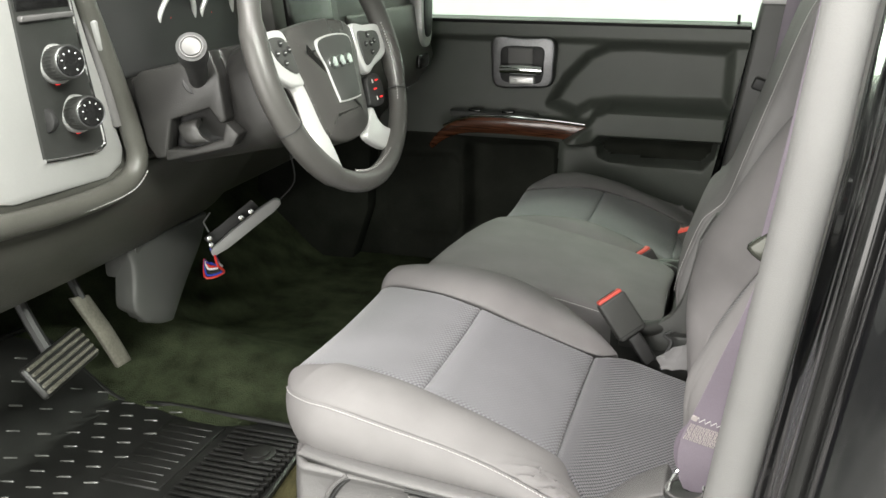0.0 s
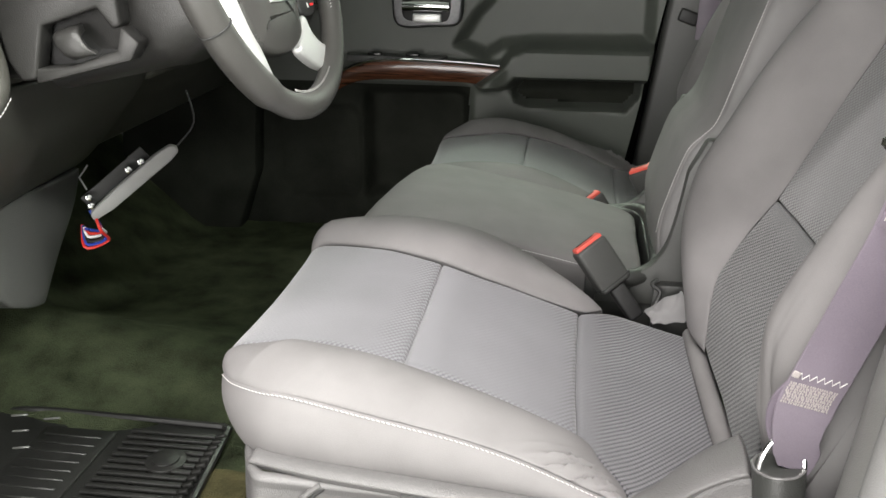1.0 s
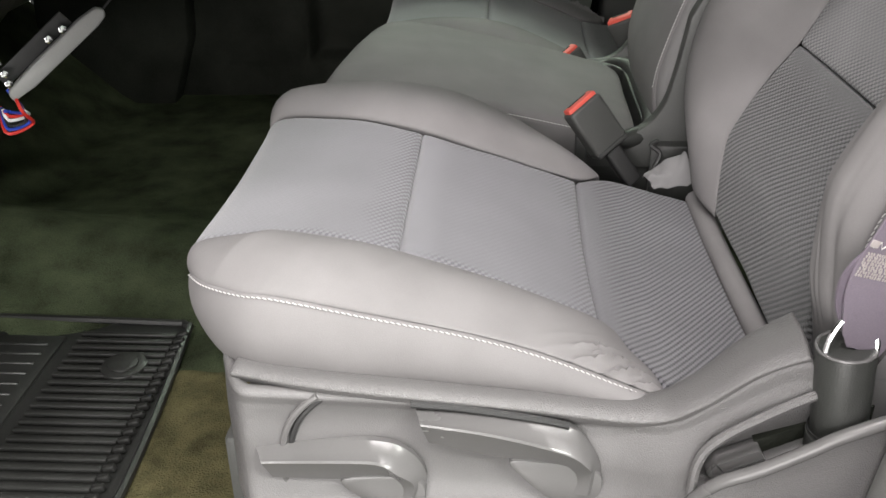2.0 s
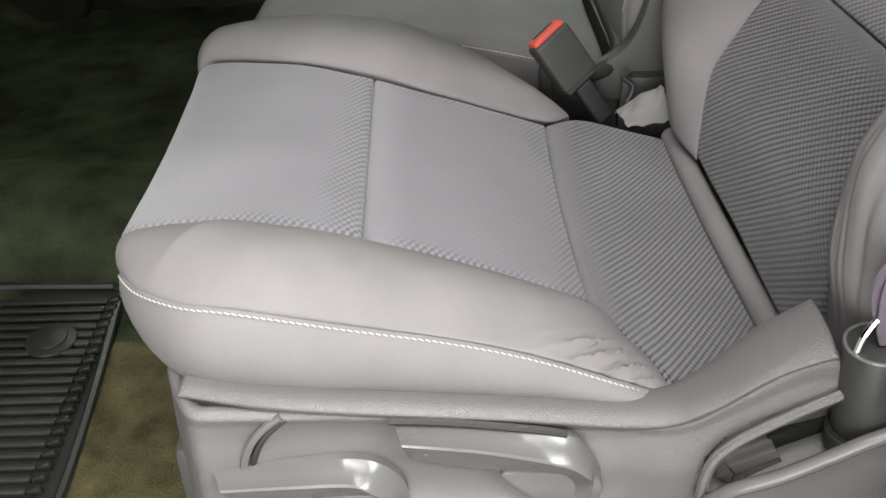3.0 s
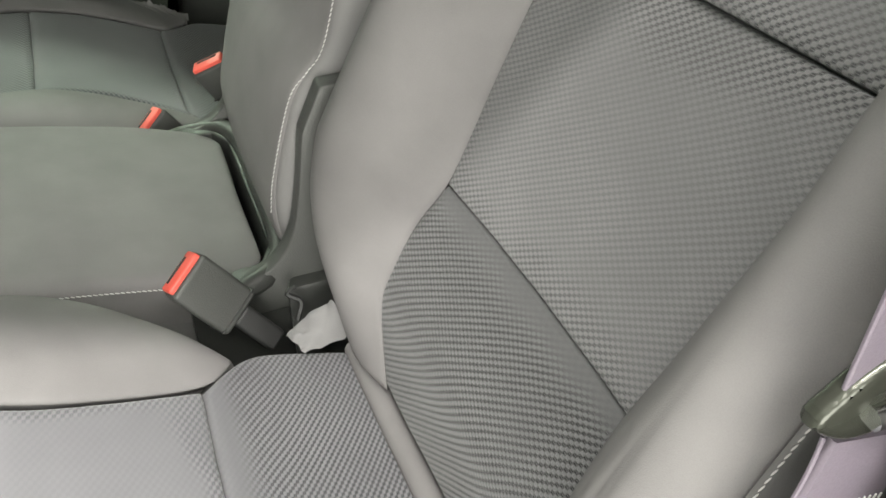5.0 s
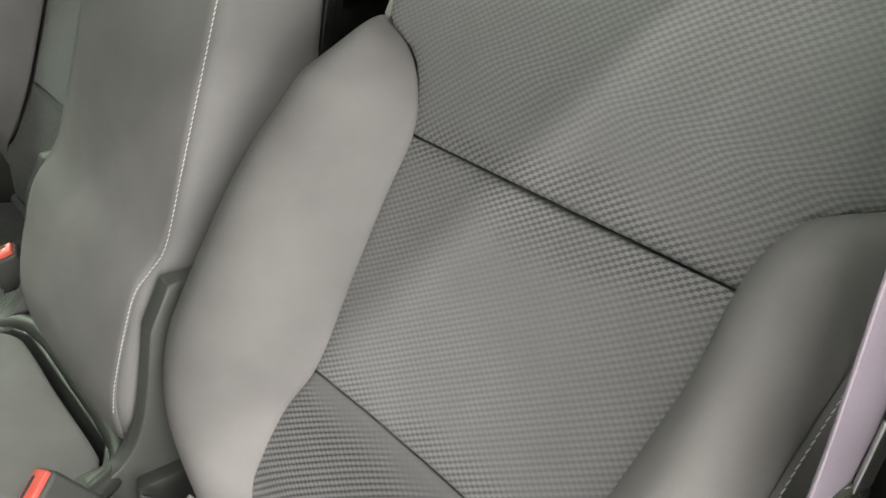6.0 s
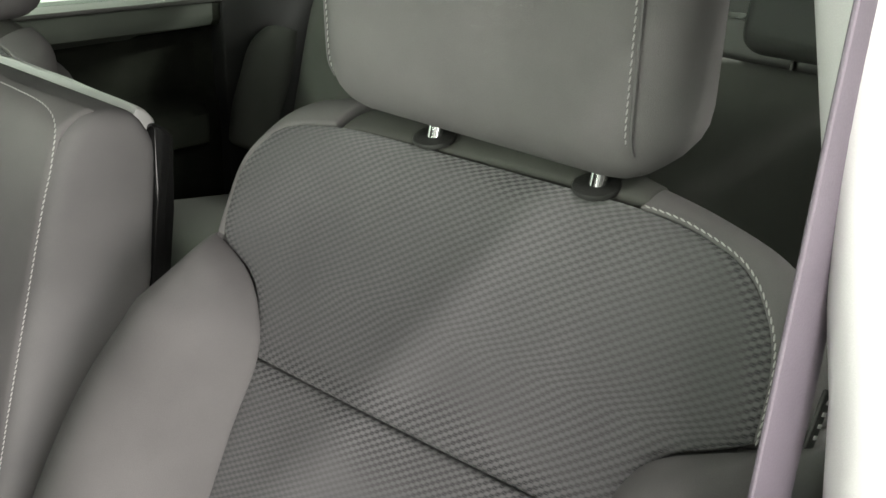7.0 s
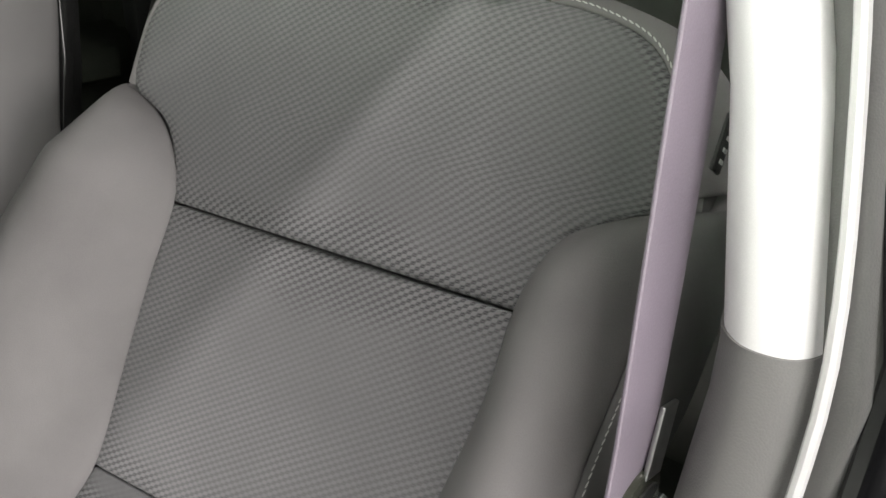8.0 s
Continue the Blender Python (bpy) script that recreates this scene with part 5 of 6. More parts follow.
bm = bmesh.new()
rings = [[bm.verts.new(p) for p in sect(*s)] for s in ((0.045, 0.050, 0.050, 0.0), (0.06, 0.070, 0.068, 0.008), (0.105, 0.076, 0.074, 0.014), (0.118, 0.070, 0.068, 0.016), (0.18, 0.066, 0.064, 0.010), (0.25, 0.060, 0.058, 0.004))]
for a, b in zip(rings, rings[1:]):
    for k in range(28):
        bm.faces.new((a[k], a[(k + 1) % 28], b[(k + 1) % 28], b[k]))
bm.faces.new(rings[0]), bm.faces.new(rings[-1][::-1])
part("shroud", bm, COLUMN, col, "charcoal column shroud")
# housing whose flank holds an open bin with the tilt lever
flank = [(-0.47, 0.775), (-0.43, 0.777), (-0.413, 0.79), (-0.365, 0.800), (-0.305, 0.822), (-0.292, 0.787), (-0.287, 0.727), (-0.270, 0.712), (-0.281, 0.694), (-0.372, 0.672), (-0.402, 0.668), (-0.47, 0.665)]
up = part("lower_shroud", prism(flank, -0.082, 0.075, "y", 0.006, 3), COLUMN, col, "angular lower housing")
part("flank_plate", prism([(-0.43, 0.777), (-0.413, 0.79), (-0.365, 0.800), (-0.305, 0.822), (-0.292, 0.787), (-0.287, 0.729), (-0.297, 0.724), (-0.312, 0.745), (-0.372, 0.726), (-0.378, 0.700), (-0.385, 0.672), (-0.402, 0.670), (-0.414, 0.69)], -0.110, -0.0845, "y", 0.004, 3), COLUMN, up, "housing flank")
part("bin_lip", prism([(-0.386, 0.668), (-0.372, 0.671), (-0.281, 0.694), (-0.270, 0.712), (-0.288, 0.728), (-0.295, 0.704), (-0.347, 0.687), (-0.384, 0.684)], -0.110, -0.0845, "y", 0.003, 2), COLUMN, up, "housing lower lip")
part("bin_back", prism([(-0.38, 0.722), (-0.312, 0.742), (-0.292, 0.724), (-0.292, 0.698), (-0.38, 0.680)], -0.0835, -0.0825 + 0.004, "y"), BLACK, up, "dark bin back")
part("tilt_lever", pillow(between([(-0.366, -0.092, 0.722), (-0.362, -0.112, 0.716), (-0.352, -0.116, 0.700), (-0.340, -0.112, 0.692)], [(-0.338, -0.092, 0.730), (-0.332, -0.112, 0.724), (-0.322, -0.116, 0.708), (-0.314, -0.112, 0.700)], 0.003, out=(0, -1, 0)), ticks(8), ticks(6), 0.006, 0.003, 0.010), COLUMN, up, "dark tilt lever")
part("column_screw", disc((-0.262, -0.06, 0.700), (0.5, -0.6, -0.4), 0.005, 0.006, 12, 0.001), BLACK, col)
part("stalk", tube([(-0.335, -0.09, 0.775), (-0.315, -0.125, 0.795), (-0.290, -0.170, 0.822)], [0.013, 0.0135, 0.015], 16), BLACK, col, "black control stalk")
part("stalk_boot", tube([(-0.345, -0.075, 0.768), (-0.330, -0.100, 0.781)], [0.026, 0.021], 20), BLACK, col, "ringed boot")
tip = part("stalk_tip", tube([(-0.290, -0.170, 0.822), (-0.277, -0.194, 0.836)], [0.019, 0.0185], 24), BLACK, col, "black stalk end")
sd = Vector((0.013, -0.024, 0.014)).normalized()
se = Vector((-0.277, -0.194, 0.836)) + sd * 0.001
s1 = sd.orthogonal().normalized()
s2 = sd.cross(s1)
part("stalk_ring", tube([se + (s1 * math.cos(a / 12 * math.pi) + s2 * math.sin(a / 12 * math.pi)) * 0.0135 for a in range(25)], 0.0012, 6), SHELL_SMOOTH, tip, "grey end ring")
part("stalk_cap", disc(se, sd, 0.0115, 0.002, 24, 0.0006), SHELL_SMOOTH, tip, "grey end cap")

# the wheel faces slightly towards the open door
WH = Vector((-0.190, 0.0238, 0.8054))
WA = Vector((math.cos(radians(18.1)) * math.cos(radians(-3.9)), math.cos(radians(18.1)) * math.sin(radians(-3.9)), math.sin(radians(18.1))))
WR = Vector((0, 0, 1)).cross(WA).normalized()
WU = WA.cross(WR)
wheel = thing("steering_wheel", "black leather steering wheel with silver spokes and stitched rim", "steering wheel", WH)
RIM = 0.183


def on_wheel(r, a, d=0.0):
    """A point at radius r and angle a (0: driver's right, 90: top), d metres towards the driver."""
    return WH + WR * (r * math.cos(radians(a))) + WU * (r * math.sin(radians(a))) + WA * d


def plaque(outline, back, front, bevel, seg=3, crown=0.0, n=48):
    """A plate in the wheel's plane, from back to front metres towards the driver; crown: swelling of its middle."""
    o = smooth_outline(outline, n)
    bm = prism(o, -front, -back, "z", bevel, seg)
    if crown:
        top = [f for f in bm.faces if f.normal.z < -0.99 and len(f.verts) > 8]
        for f in top:
            bmesh.ops.inset_region(bm, faces=[f], thickness=0.012, depth=0.0)
            bmesh.ops.translate(bm, verts=f.verts[:], vec=(0, 0, -crown * 0.5))
            bmesh.ops.inset_region(bm, faces=[f], thickness=0.016, depth=0.0)
            bmesh.ops.translate(bm, verts=f.verts[:], vec=(0, 0, -crown * 0.5))
    bm.transform(Matrix((WR, WU, -WA)).transposed().to_4x4())
    bmesh.ops.translate(bm, verts=bm.verts[:], vec=WH)
    bmesh.ops.recalc_face_normals(bm, faces=bm.faces[:])
    return bm


rim_r = [0.0150 + 0.0028 * (math.cos(radians(2 * a - 40)) > 0.3) for a in range(0, 360, 5)]
bm = bmesh.new()
rings = []
for k, a in enumerate(range(0, 360, 5)):
    c, out = on_wheel(RIM, a), (on_wheel(1, a) - WH)
    rings.append([bm.verts.new(c + out * rim_r[k] * math.cos(t) + WA * rim_r[k] * 0.95 * math.sin(t)) for t in [2 * math.pi * j / 14 for j in range(14)]])
for a, b in zip(rings, rings[1:] + rings[:1]):
    for k in range(14):
        bm.faces.new((a[k], a[(k + 1) % 14], b[(k + 1) % 14], b[k]))
part("rim", bm, LEATHER, wheel, "black leather rim")
for a in (205, 335):
    part("rim_seam", tube([on_wheel(RIM + 0.0180 * math.cos(t), a, 0.0172 * math.sin(t)) for t in [2 * math.pi * j / 20 for j in range(21)]], 0.0011, 6), BLACK, wheel, "leather seam")
for a0, a1 in ((252, 296), (-32, 12), (60, 120)):
    part("rim_stitching", stitches([on_wheel(RIM - 0.0158, a, 0.006) for a in np.linspace(a0, a1, 60)], WA * 0.002, 0.0045, 0.0042, 0.0009, 0.8), THREAD, wheel, "pale cross stitching")
# silver spokes: narrow ones sweep down beside the hub, a broad foot meets the rim
part("spoke", plaque([(-0.160, 0.012), (-0.138, -0.020), (-0.112, -0.030), (-0.107, -0.050), (-0.107, -0.080), (-0.109, -0.107), (-0.108, -0.130), (-0.094, -0.146), (-0.062, -0.162), (-0.061, -0.146), (-0.067, -0.116), (-0.073, -0.091), (-0.076, -0.059), (-0.078, -0.020), (-0.110, 0.010)], -0.018, -0.004, 0.004), SILVER, wheel, "satin silver spoke")
part("spoke", plaque([(0.074, -0.088), (0.083, -0.110), (0.106, -0.126), (0.130, -0.128), (0.152, -0.124), (0.154, -0.140), (0.130, -0.160), (0.089, -0.156), (0.057, -0.145), (0.030, -0.124), (0.050, -0.108)], -0.016, -0.002, 0.004), SILVER, wheel, "broad satin silver spoke foot")
hub_half = [(0.0, 0.052), (0.062, 0.048), (0.092, 0.034), (0.096, 0.010), (0.086, -0.022), (0.078, -0.052), (0.071, -0.086), (0.060, -0.108), (0.032, -0.119), (0.0, -0.122)]
hub_shape = [(x - 0.012, y) for x, y in hub_half] + [(-x - 0.012, y) for x, y in hub_half[-2:0:-1]]
hub = part("hub", plaque(hub_shape, -0.040, 0.000, 0.008, 4, 0.007, 64), LEATHER, wheel, "padded dark hub")
part("hub_back", plaque([(x * 0.8, y * 0.8 - 0.01) for x, y in hub_shape], -0.075, -0.038, 0.008), BLACK, wheel, "dark hub back")
badge = [(-0.045, 0.022), (0.045, 0.022), (0.040, -0.020), (0.033, -0.060), (0.026, -0.067), (-0.026, -0.067), (-0.033, -0.060), (-0.040, -0.020)]
part("badge_rim", plaque([(x - 0.002, y) for x, y in badge], 0.004, 0.0095, 0.0012), SILVER, hub, "thin silver badge surround")
part("badge_plate", plaque([(x * 0.95 - 0.002, (y + 0.022) * 0.95 - 0.022) for x, y in badge], 0.005, 0.0102, 0.0008), DARK, hub, "dark badge plate")
for k in range(3):
    x, y = -0.024 + 0.022 * k, -0.012
    part("badge_block", plaque([(x - 0.009, y + 0.007), (x + 0.009, y + 0.007), (x + 0.009, y - 0.007), (x - 0.009, y - 0.007)], 0.009, 0.0125, 0.001, 2, 0.0, 16), CHROME, hub, "plain silver emblem block")
pods = ((-1, [(-0.164, 0.040), (-0.130, 0.046), (-0.104, 0.042), (-0.096, 0.010), (-0.084, -0.026), (-0.112, -0.030), (-0.140, -0.018), (-0.164, 0.006)], [(-0.147, 0.034), (-0.126, 0.037), (-0.108, 0.030), (-0.100, 0.004), (-0.102, -0.014), (-0.126, -0.004), (-0.142, 0.012)], -0.002),
        (1, [(0.078, 0.032), (0.120, 0.032), (0.166, 0.028), (0.172, 0.004), (0.160, -0.018), (0.118, -0.030), (0.082, -0.036)], [(0.086, 0.020), (0.116, 0.022), (0.148, 0.018), (0.146, -0.006), (0.120, -0.018), (0.086, -0.026)], 0.002))
for sx, plate, inset, front in pods:
    part("pod_plate", plaque(plate, front - 0.014, front, 0.004), SILVER, wheel, "satin silver pod plate")
    pod = part("button_pod", plaque(inset, front - 0.006, front + 0.0025, 0.002), DARK, wheel, "black button pod")
    cx, cy = sum(p[0] for p in inset) / len(inset), sum(p[1] for p in inset) / len(inset)
    for dx, dy in ((-0.004, 0.014), (-0.004, -0.012), (0.012, 0.004), (-0.017, 0.002), (0.0, 0.001)):
        b = WH + WR * (cx + dx) + WU * (cy + dy) + WA * (front + 0.003)
        part("button", disc(b, WA, 0.0046, 0.003, 12, 0.001), BLACK, pod)
        part("button_mark", tube([b + WA * 0.0018 - WR * 0.0022, b + WA * 0.0018 + WR * 0.0022], 0.0006, 5), MARK, pod)

# switch block with lit marks in the opening under the pod
block = part("switch_block", plaque([(0.098, -0.044), (0.130, -0.042), (0.140, -0.063), (0.126, -0.089), (0.084, -0.087), (0.088, -0.066)], -0.022, -0.008, 0.003), BLACK, wheel, "black switch block with lit marks")
for x, y in ((0.122, -0.052), (0.110, -0.064), (0.122, -0.078)):
    b = WH + WR * x + WU * y - WA * 0.0075
    part("lit_mark", tube([b - WR * 0.004, b + WR * 0.004], 0.0013, 6), RED_GLOW, block, "red lit mark")
for x, y in ((0.108, -0.052), (0.108, -0.078)):
    b = WH + WR * x + WU * y - WA * 0.0075
    part("switch_mark", tube([b - WU * 0.003, b + WU * 0.003], 0.0011, 6), MARK, block, "white mark")

# hanging control bracket with bolts and wires
br = thing("control_bracket", "loose grey control box hanging on a bolted bracket with wires", "control box", (-0.45, 0.19, 0.46))
A, B = Vector((-0.505, 0.176, 0.425)), Vector((-0.398, 0.238, 0.520))
d = (B - A).normalized()
n = d.cross(Vector((0.5, -0.8, 0))).normalized()
side = d.cross(n)
R = Matrix((d, side, n)).transposed().to_4x4()
R.translation = (A + B) / 2
L2 = (B - A).length / 2
bm = prism([(-L2, -0.004), (-L2 + 0.004, -0.010), (-L2 + 0.05, -0.0125), (L2 - 0.03, -0.0115), (L2 - 0.006, -0.008), (L2, 0.0), (L2 - 0.004, 0.007), (L2 - 0.02, 0.0095), (-L2 + 0.03, 0.008), (-L2, 0.003)], -0.007, 0.007, "y", 0.003, 3)
bm.transform(R)
part("case", bm, CASE, br, "slim tapered grey plastic case")
brk = part("bracket", box((0.11, 0.004, 0.020), R @ pose(-0.016, 0.010, -0.021), 0.001), BLACK, br, "black steel bracket")
for x, h in ((-0.066, -0.016), (-0.060, -0.027), (0.006, -0.020), (0.026, -0.017)):
    part("bolt", disc(R @ Vector((x, -0.001, h)), -side, 0.0052, 0.010, 6, 0.001), CHROME, brk, "bright hex bolt")
part("bracket_tab", tube([R @ Vector((-0.055, 0.002, -0.036)), R @ Vector((-0.050, 0.004, -0.055)), R @ Vector((-0.030, 0.006, -0.060))], 0.0014, 6), STEEL, brk, "bent steel tab")
for k, nm in enumerate(("blue", "red", "white", "black", "blue", "red")):
    s = 0.45 + 0.09 * k
    w = cr([A + Vector((-0.004, 0.002 * k, 0.012)), A + Vector((0.016 * s, 0.004 - 0.003 * k, -0.012)), A + Vector((0.014 * s, 0.006 * (k % 3), -0.040 * s)), A + Vector((-0.012, 0.010 - 0.004 * k, -0.046 * s)), A + Vector((-0.030 * s, 0.003 * k, -0.016))], 18)
    part("wire", tube(w, 0.0022, 6), WIRE[nm], br, nm + " wire loop")
part("cable", tube(cr([B, B + Vector((0.02, 0.02, 0.03)), B + Vector((0.0, 0.05, 0.07))], 8), 0.0015, 6), BLACK, br)
# duct that hangs below the knee panel
f = between([(-0.60, 0.060, 0.47), (-0.592, 0.066, 0.43), (-0.585, 0.050, 0.36), (-0.580, 0.072, 0.325)], [(-0.57, 0.275, 0.47), (-0.575, 0.255, 0.42), (-0.580, 0.195, 0.35), (-0.58, 0.148, 0.300)], 0.01, out=(0.9, -0.3, 0))
duct = thing("air_duct", "charcoal plastic duct hanging under the dashboard", "air duct", (-0.58, 0.14, 0.30))
part("duct_body", pillow(f, ticks(10), ticks(10), 0.01, 0.006, 0.05), DARK, duct, "charcoal duct body")
part("duct_neck", prism([(-0.66, 0.40), (-0.60, 0.40), (-0.58, 0.50), (-0.66, 0.50)], 0.075, 0.25, "y", 0.008), DARK, duct, "neck under the dashboard")


# ---- passenger door ----
RECESS = [(-0.128, 0.530), (-0.085, 0.600), (-0.03, 0.660), (0.02, 0.684), (0.10, 0.690), (0.335, 0.682), (0.335, 0.545), (0.05, 0.540), (-0.02, 0.530), (-0.06, 0.505)]
ARM = [(-0.075, 0.440), (-0.02, 0.480), (0.005, 0.515), (0.04, 0.530), (0.345, 0.530), (0.345, 0.452), (0.02, 0.452), (0.0, 0.432), (-0.06, 0.428)]
PULL = [(0.012, 0.425), (0.035, 0.445), (0.318, 0.445), (0.312, 0.415), (0.285, 0.382), (0.05, 0.388), (0.02, 0.400)]
LOWER = [(-0.36, 0.405), (-0.14, 0.412), (-0.11, 0.40), (-0.10, 0.30), (-0.12, 0.14), (-0.36, 0.14)]
SPEAK = [(-0.57, 0.36), (-0.40, 0.37), (-0.375, 0.34), (-0.375, 0.17), (-0.40, 0.13), (-0.57, 0.13), (-0.60, 0.16), (-0.60, 0.33)]


def relief(x, z):
    p = 0.02 * ease(z - 0.700, 0.02)
    p -= 0.042 * ease(inside(RECESS, x, z), 0.032)
    p += 0.060 * ease(inside(ARM, x, z), 0.022)
    p -= 0.055 * ease(inside(PULL, x, z), 0.016)
    p -= 0.045 * ease(inside(LOWER, x, z), 0.030)
    p -= 0.014 * ease(inside(SPEAK, x, z), 0.02)
    p += 0.030 * ease(0.43 - z, 0.03) * ease(x + 0.10, 0.05) + 0.02 * ease(0.40 - z, 0.05) * ease(-0.35 - x, 0.04)
    p += 0.03 * ease(x + 0.40, 0.1) * math.exp(-((z - 0.455) / 0.03) ** 4) * ease(-0.02 - x, 0.05)
    return p


def rear_edge(z):
    return 0.378 - 0.19 * max(0, 0.70 - z)


def door_panel(name, label, x0, edge, z0, z1, y0, fn, nx, nz, material):
    bm = bmesh.new()
    rows = []
    for i in range(nx + 1):
        row = []
        for j in range(nz + 1):
            z = z0 + (z1 - z0) * j / nz
            x = x0 + (edge(z) - x0) * i / nx
            row.append(bm.verts.new((x, y0 - fn(x, z), z)))
        rows.append(row)
    for i in range(nx):
        for j in range(nz):
            bm.faces.new((rows[i][j], rows[i + 1][j], rows[i + 1][j + 1], rows[i][j + 1]))
    ext = bmesh.ops.extrude_face_region(bm, geom=bm.faces[:])
    for v in ext["geom"]:
        if isinstance(v, bmesh.types.BMVert):
            v.co.y = y0 + 0.10
    return part(name, bm, material, None, label)


door = thing("passenger_door", "closed dark grey front door with walnut strip and silver pull handle", "car door", (-0.2, 1.33, 0.12))
dp = door_panel("panel", "charcoal moulded door panel", -0.80, rear_edge, 0.03, 0.742, 1.315, relief, 250, 150, DOORPANEL)
# Shaded lower panel and pull recess are put in as black faces.
dp.data.materials.append(DULL_BLACK)
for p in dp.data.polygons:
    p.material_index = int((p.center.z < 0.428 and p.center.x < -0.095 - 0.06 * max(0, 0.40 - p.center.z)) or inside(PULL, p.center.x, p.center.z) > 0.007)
dp.parent = door
dp.matrix_parent_inverse = Matrix.Translation(door.location).inverted()
part("sill_strip", prism([(1.29, 0.742), (1.40, 0.742), (1.40, 0.752), (1.285, 0.752)], -0.80, 0.378, "x", 0.003), BLACK, door, "black window sill seal")
# walnut strip with a thin bright edge
f = between([(-0.47, 1.283, 0.40), (-0.42, 1.272, 0.455), (-0.35, 1.268, 0.484), (-0.25, 1.264, 0.492), (-0.10, 1.262, 0.487), (-0.015, 1.263, 0.480)], [(-0.46, 1.290, 0.385), (-0.41, 1.280, 0.422), (-0.35, 1.274, 0.440), (-0.25, 1.270, 0.444), (-0.12, 1.268, 0.442), (-0.066, 1.266, 0.438)], 0.004, out=(0, -1, 0.2))
part("wood_strip", pillow(lambda u, v: f(u, 1 - v), ticks(30), ticks(6), 0.006, 0.003, 0.02), WOOD, door, "glossy dark walnut strip")
part("bright_edge", tube(cr([(-0.42, 1.270, 0.460), (-0.35, 1.264, 0.489), (-0.25, 1.260, 0.497), (-0.10, 1.258, 0.492), (-0.02, 1.259, 0.486)], 30), 0.0035, 8), CHROME, door, "thin chrome edge")
part("switch_plate", prism([(-0.40, 1.27), (-0.16, 1.262), (-0.15, 1.295), (-0.41, 1.30)], 0.486, 0.503, "z", 0.004), DARK, door, "window switch plate")
for x in (-0.33, -0.235):
    part("window_switch", box((0.035, 0.014, 0.008), pose(x, 1.277, 0.506), 0.003), GLOSSBLACK, door, "glossy window switch")
# door pull
hs = part("handle_surround", prism(smooth_outline([(-0.281, 0.706), (-0.20, 0.706), (-0.120, 0.704), (-0.114, 0.64), (-0.125, 0.580), (-0.19, 0.572), (-0.275, 0.574), (-0.288, 0.64)], 44), 1.285, 1.32, "y", 0.007, 3), TRIM_METAL, door, "brushed metal handle surround")
part("handle_cup", prism(smooth_outline([(-0.255, 0.680), (-0.19, 0.684), (-0.145, 0.680), (-0.142, 0.64), (-0.15, 0.590), (-0.19, 0.586), (-0.255, 0.590), (-0.262, 0.64)], 40), 1.282, 1.31, "y", 0.004), BLACK, hs, "dark cup")
part("handle_bar", tube(cr([(-0.258, 1.274, 0.622), (-0.20, 1.270, 0.624), (-0.145, 1.272, 0.622)], 12), [0.013] * 13, 14), CHROME, hs, "chrome pull bar")
part("lock_tab", box((0.07, 0.012, 0.022), pose(-0.20, 1.280, 0.594), 0.004), SILVER, hs, "silver lower tab")
part("handle_back", box((0.07, 0.010, 0.045), pose(-0.205, 1.281, 0.658), 0.004), PILLAR_LOW, hs)
part("lock_pin", tube([(0.345, 1.33, 0.74), (0.345, 1.33, 0.775)], 0.004, 8), BLACK, door, "black lock pin")
part("speaker_grille", pillow(lambda u, v: (-0.585 + u * 0.195, 1.322, 0.15 + v * 0.195), ticks(8), ticks(8), 0.02, 0.006, 0.01), BLACK, door, "black speaker grille")

# rear door on the passenger side
REAR_RECESS = [(0.62, 0.56), (0.66, 0.62), (0.74, 0.67), (0.90, 0.697), (1.345, 0.712), (1.345, 0.56), (0.70, 0.54)]


def relief_rear(x, z):
    p = 0.02 * ease(z - 0.715, 0.02)
    p -= 0.055 * ease(inside(REAR_RECESS, x, z), 0.03)
    p += 0.05 * ease(inside([(0.60, 0.46), (0.66, 0.53), (1.30, 0.545), (1.30, 0.46)], x, z), 0.03)
    return p


rd = thing("rear_door", "closed dark grey rear door with moulded panel", "car door", (0.9, 1.33, 0.12))
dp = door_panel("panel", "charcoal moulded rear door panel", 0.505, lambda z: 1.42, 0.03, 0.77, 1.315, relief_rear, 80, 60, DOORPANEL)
# Recess, lower part and rear end carry their shade as black faces.
dp.data.materials.append(DULL_BLACK)
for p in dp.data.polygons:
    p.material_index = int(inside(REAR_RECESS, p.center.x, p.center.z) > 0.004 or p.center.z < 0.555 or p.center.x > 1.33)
dp.parent = rd
dp.matrix_parent_inverse = Matrix.Translation(rd.location).inverted()
# Light falling on this sill is put into a paler grey.
part("sill_strip", prism([(1.29, 0.77), (1.40, 0.77), (1.40, 0.78), (1.285, 0.78)], 0.505, 1.42, "x", 0.003), PILLAR_LOW, rd, "window sill seal toned grey for the light on it")

# ---- pillars ----
far = thing("pillar_far", "grey pillar trim between the far doors with belt guide", "pillar trim", (0.45, 1.33, 0.1), kind="structure")
part("upper_trim", prism([(0.392, 0.805), (0.542, 0.805), (0.62, 1.20), (0.50, 1.20)], 1.27, 1.36, "y", 0.012, 3), PILLAR, far, "pale grey upper trim")
part("lower_trim", prism([(0.30, 0.10), (0.50, 0.10), (0.545, 0.812), (0.395, 0.812)], 1.28, 1.36, "y", 0.012, 3), DARK, far, "dark lower trim")
pb = thing("passenger_seat_belt", "lilac grey shoulder belt hanging down the far pillar", "seat belt", (0.46, 1.25, 0.45))
part("webbing", ribbon(cr([(0.52, 1.258, 1.12), (0.485, 1.255, 0.90), (0.462, 1.250, 0.70), (0.455, 1.245, 0.56)], 20), (1, 0, -0.15), 0.047, 0.002), BELT, pb, "lilac grey webbing")
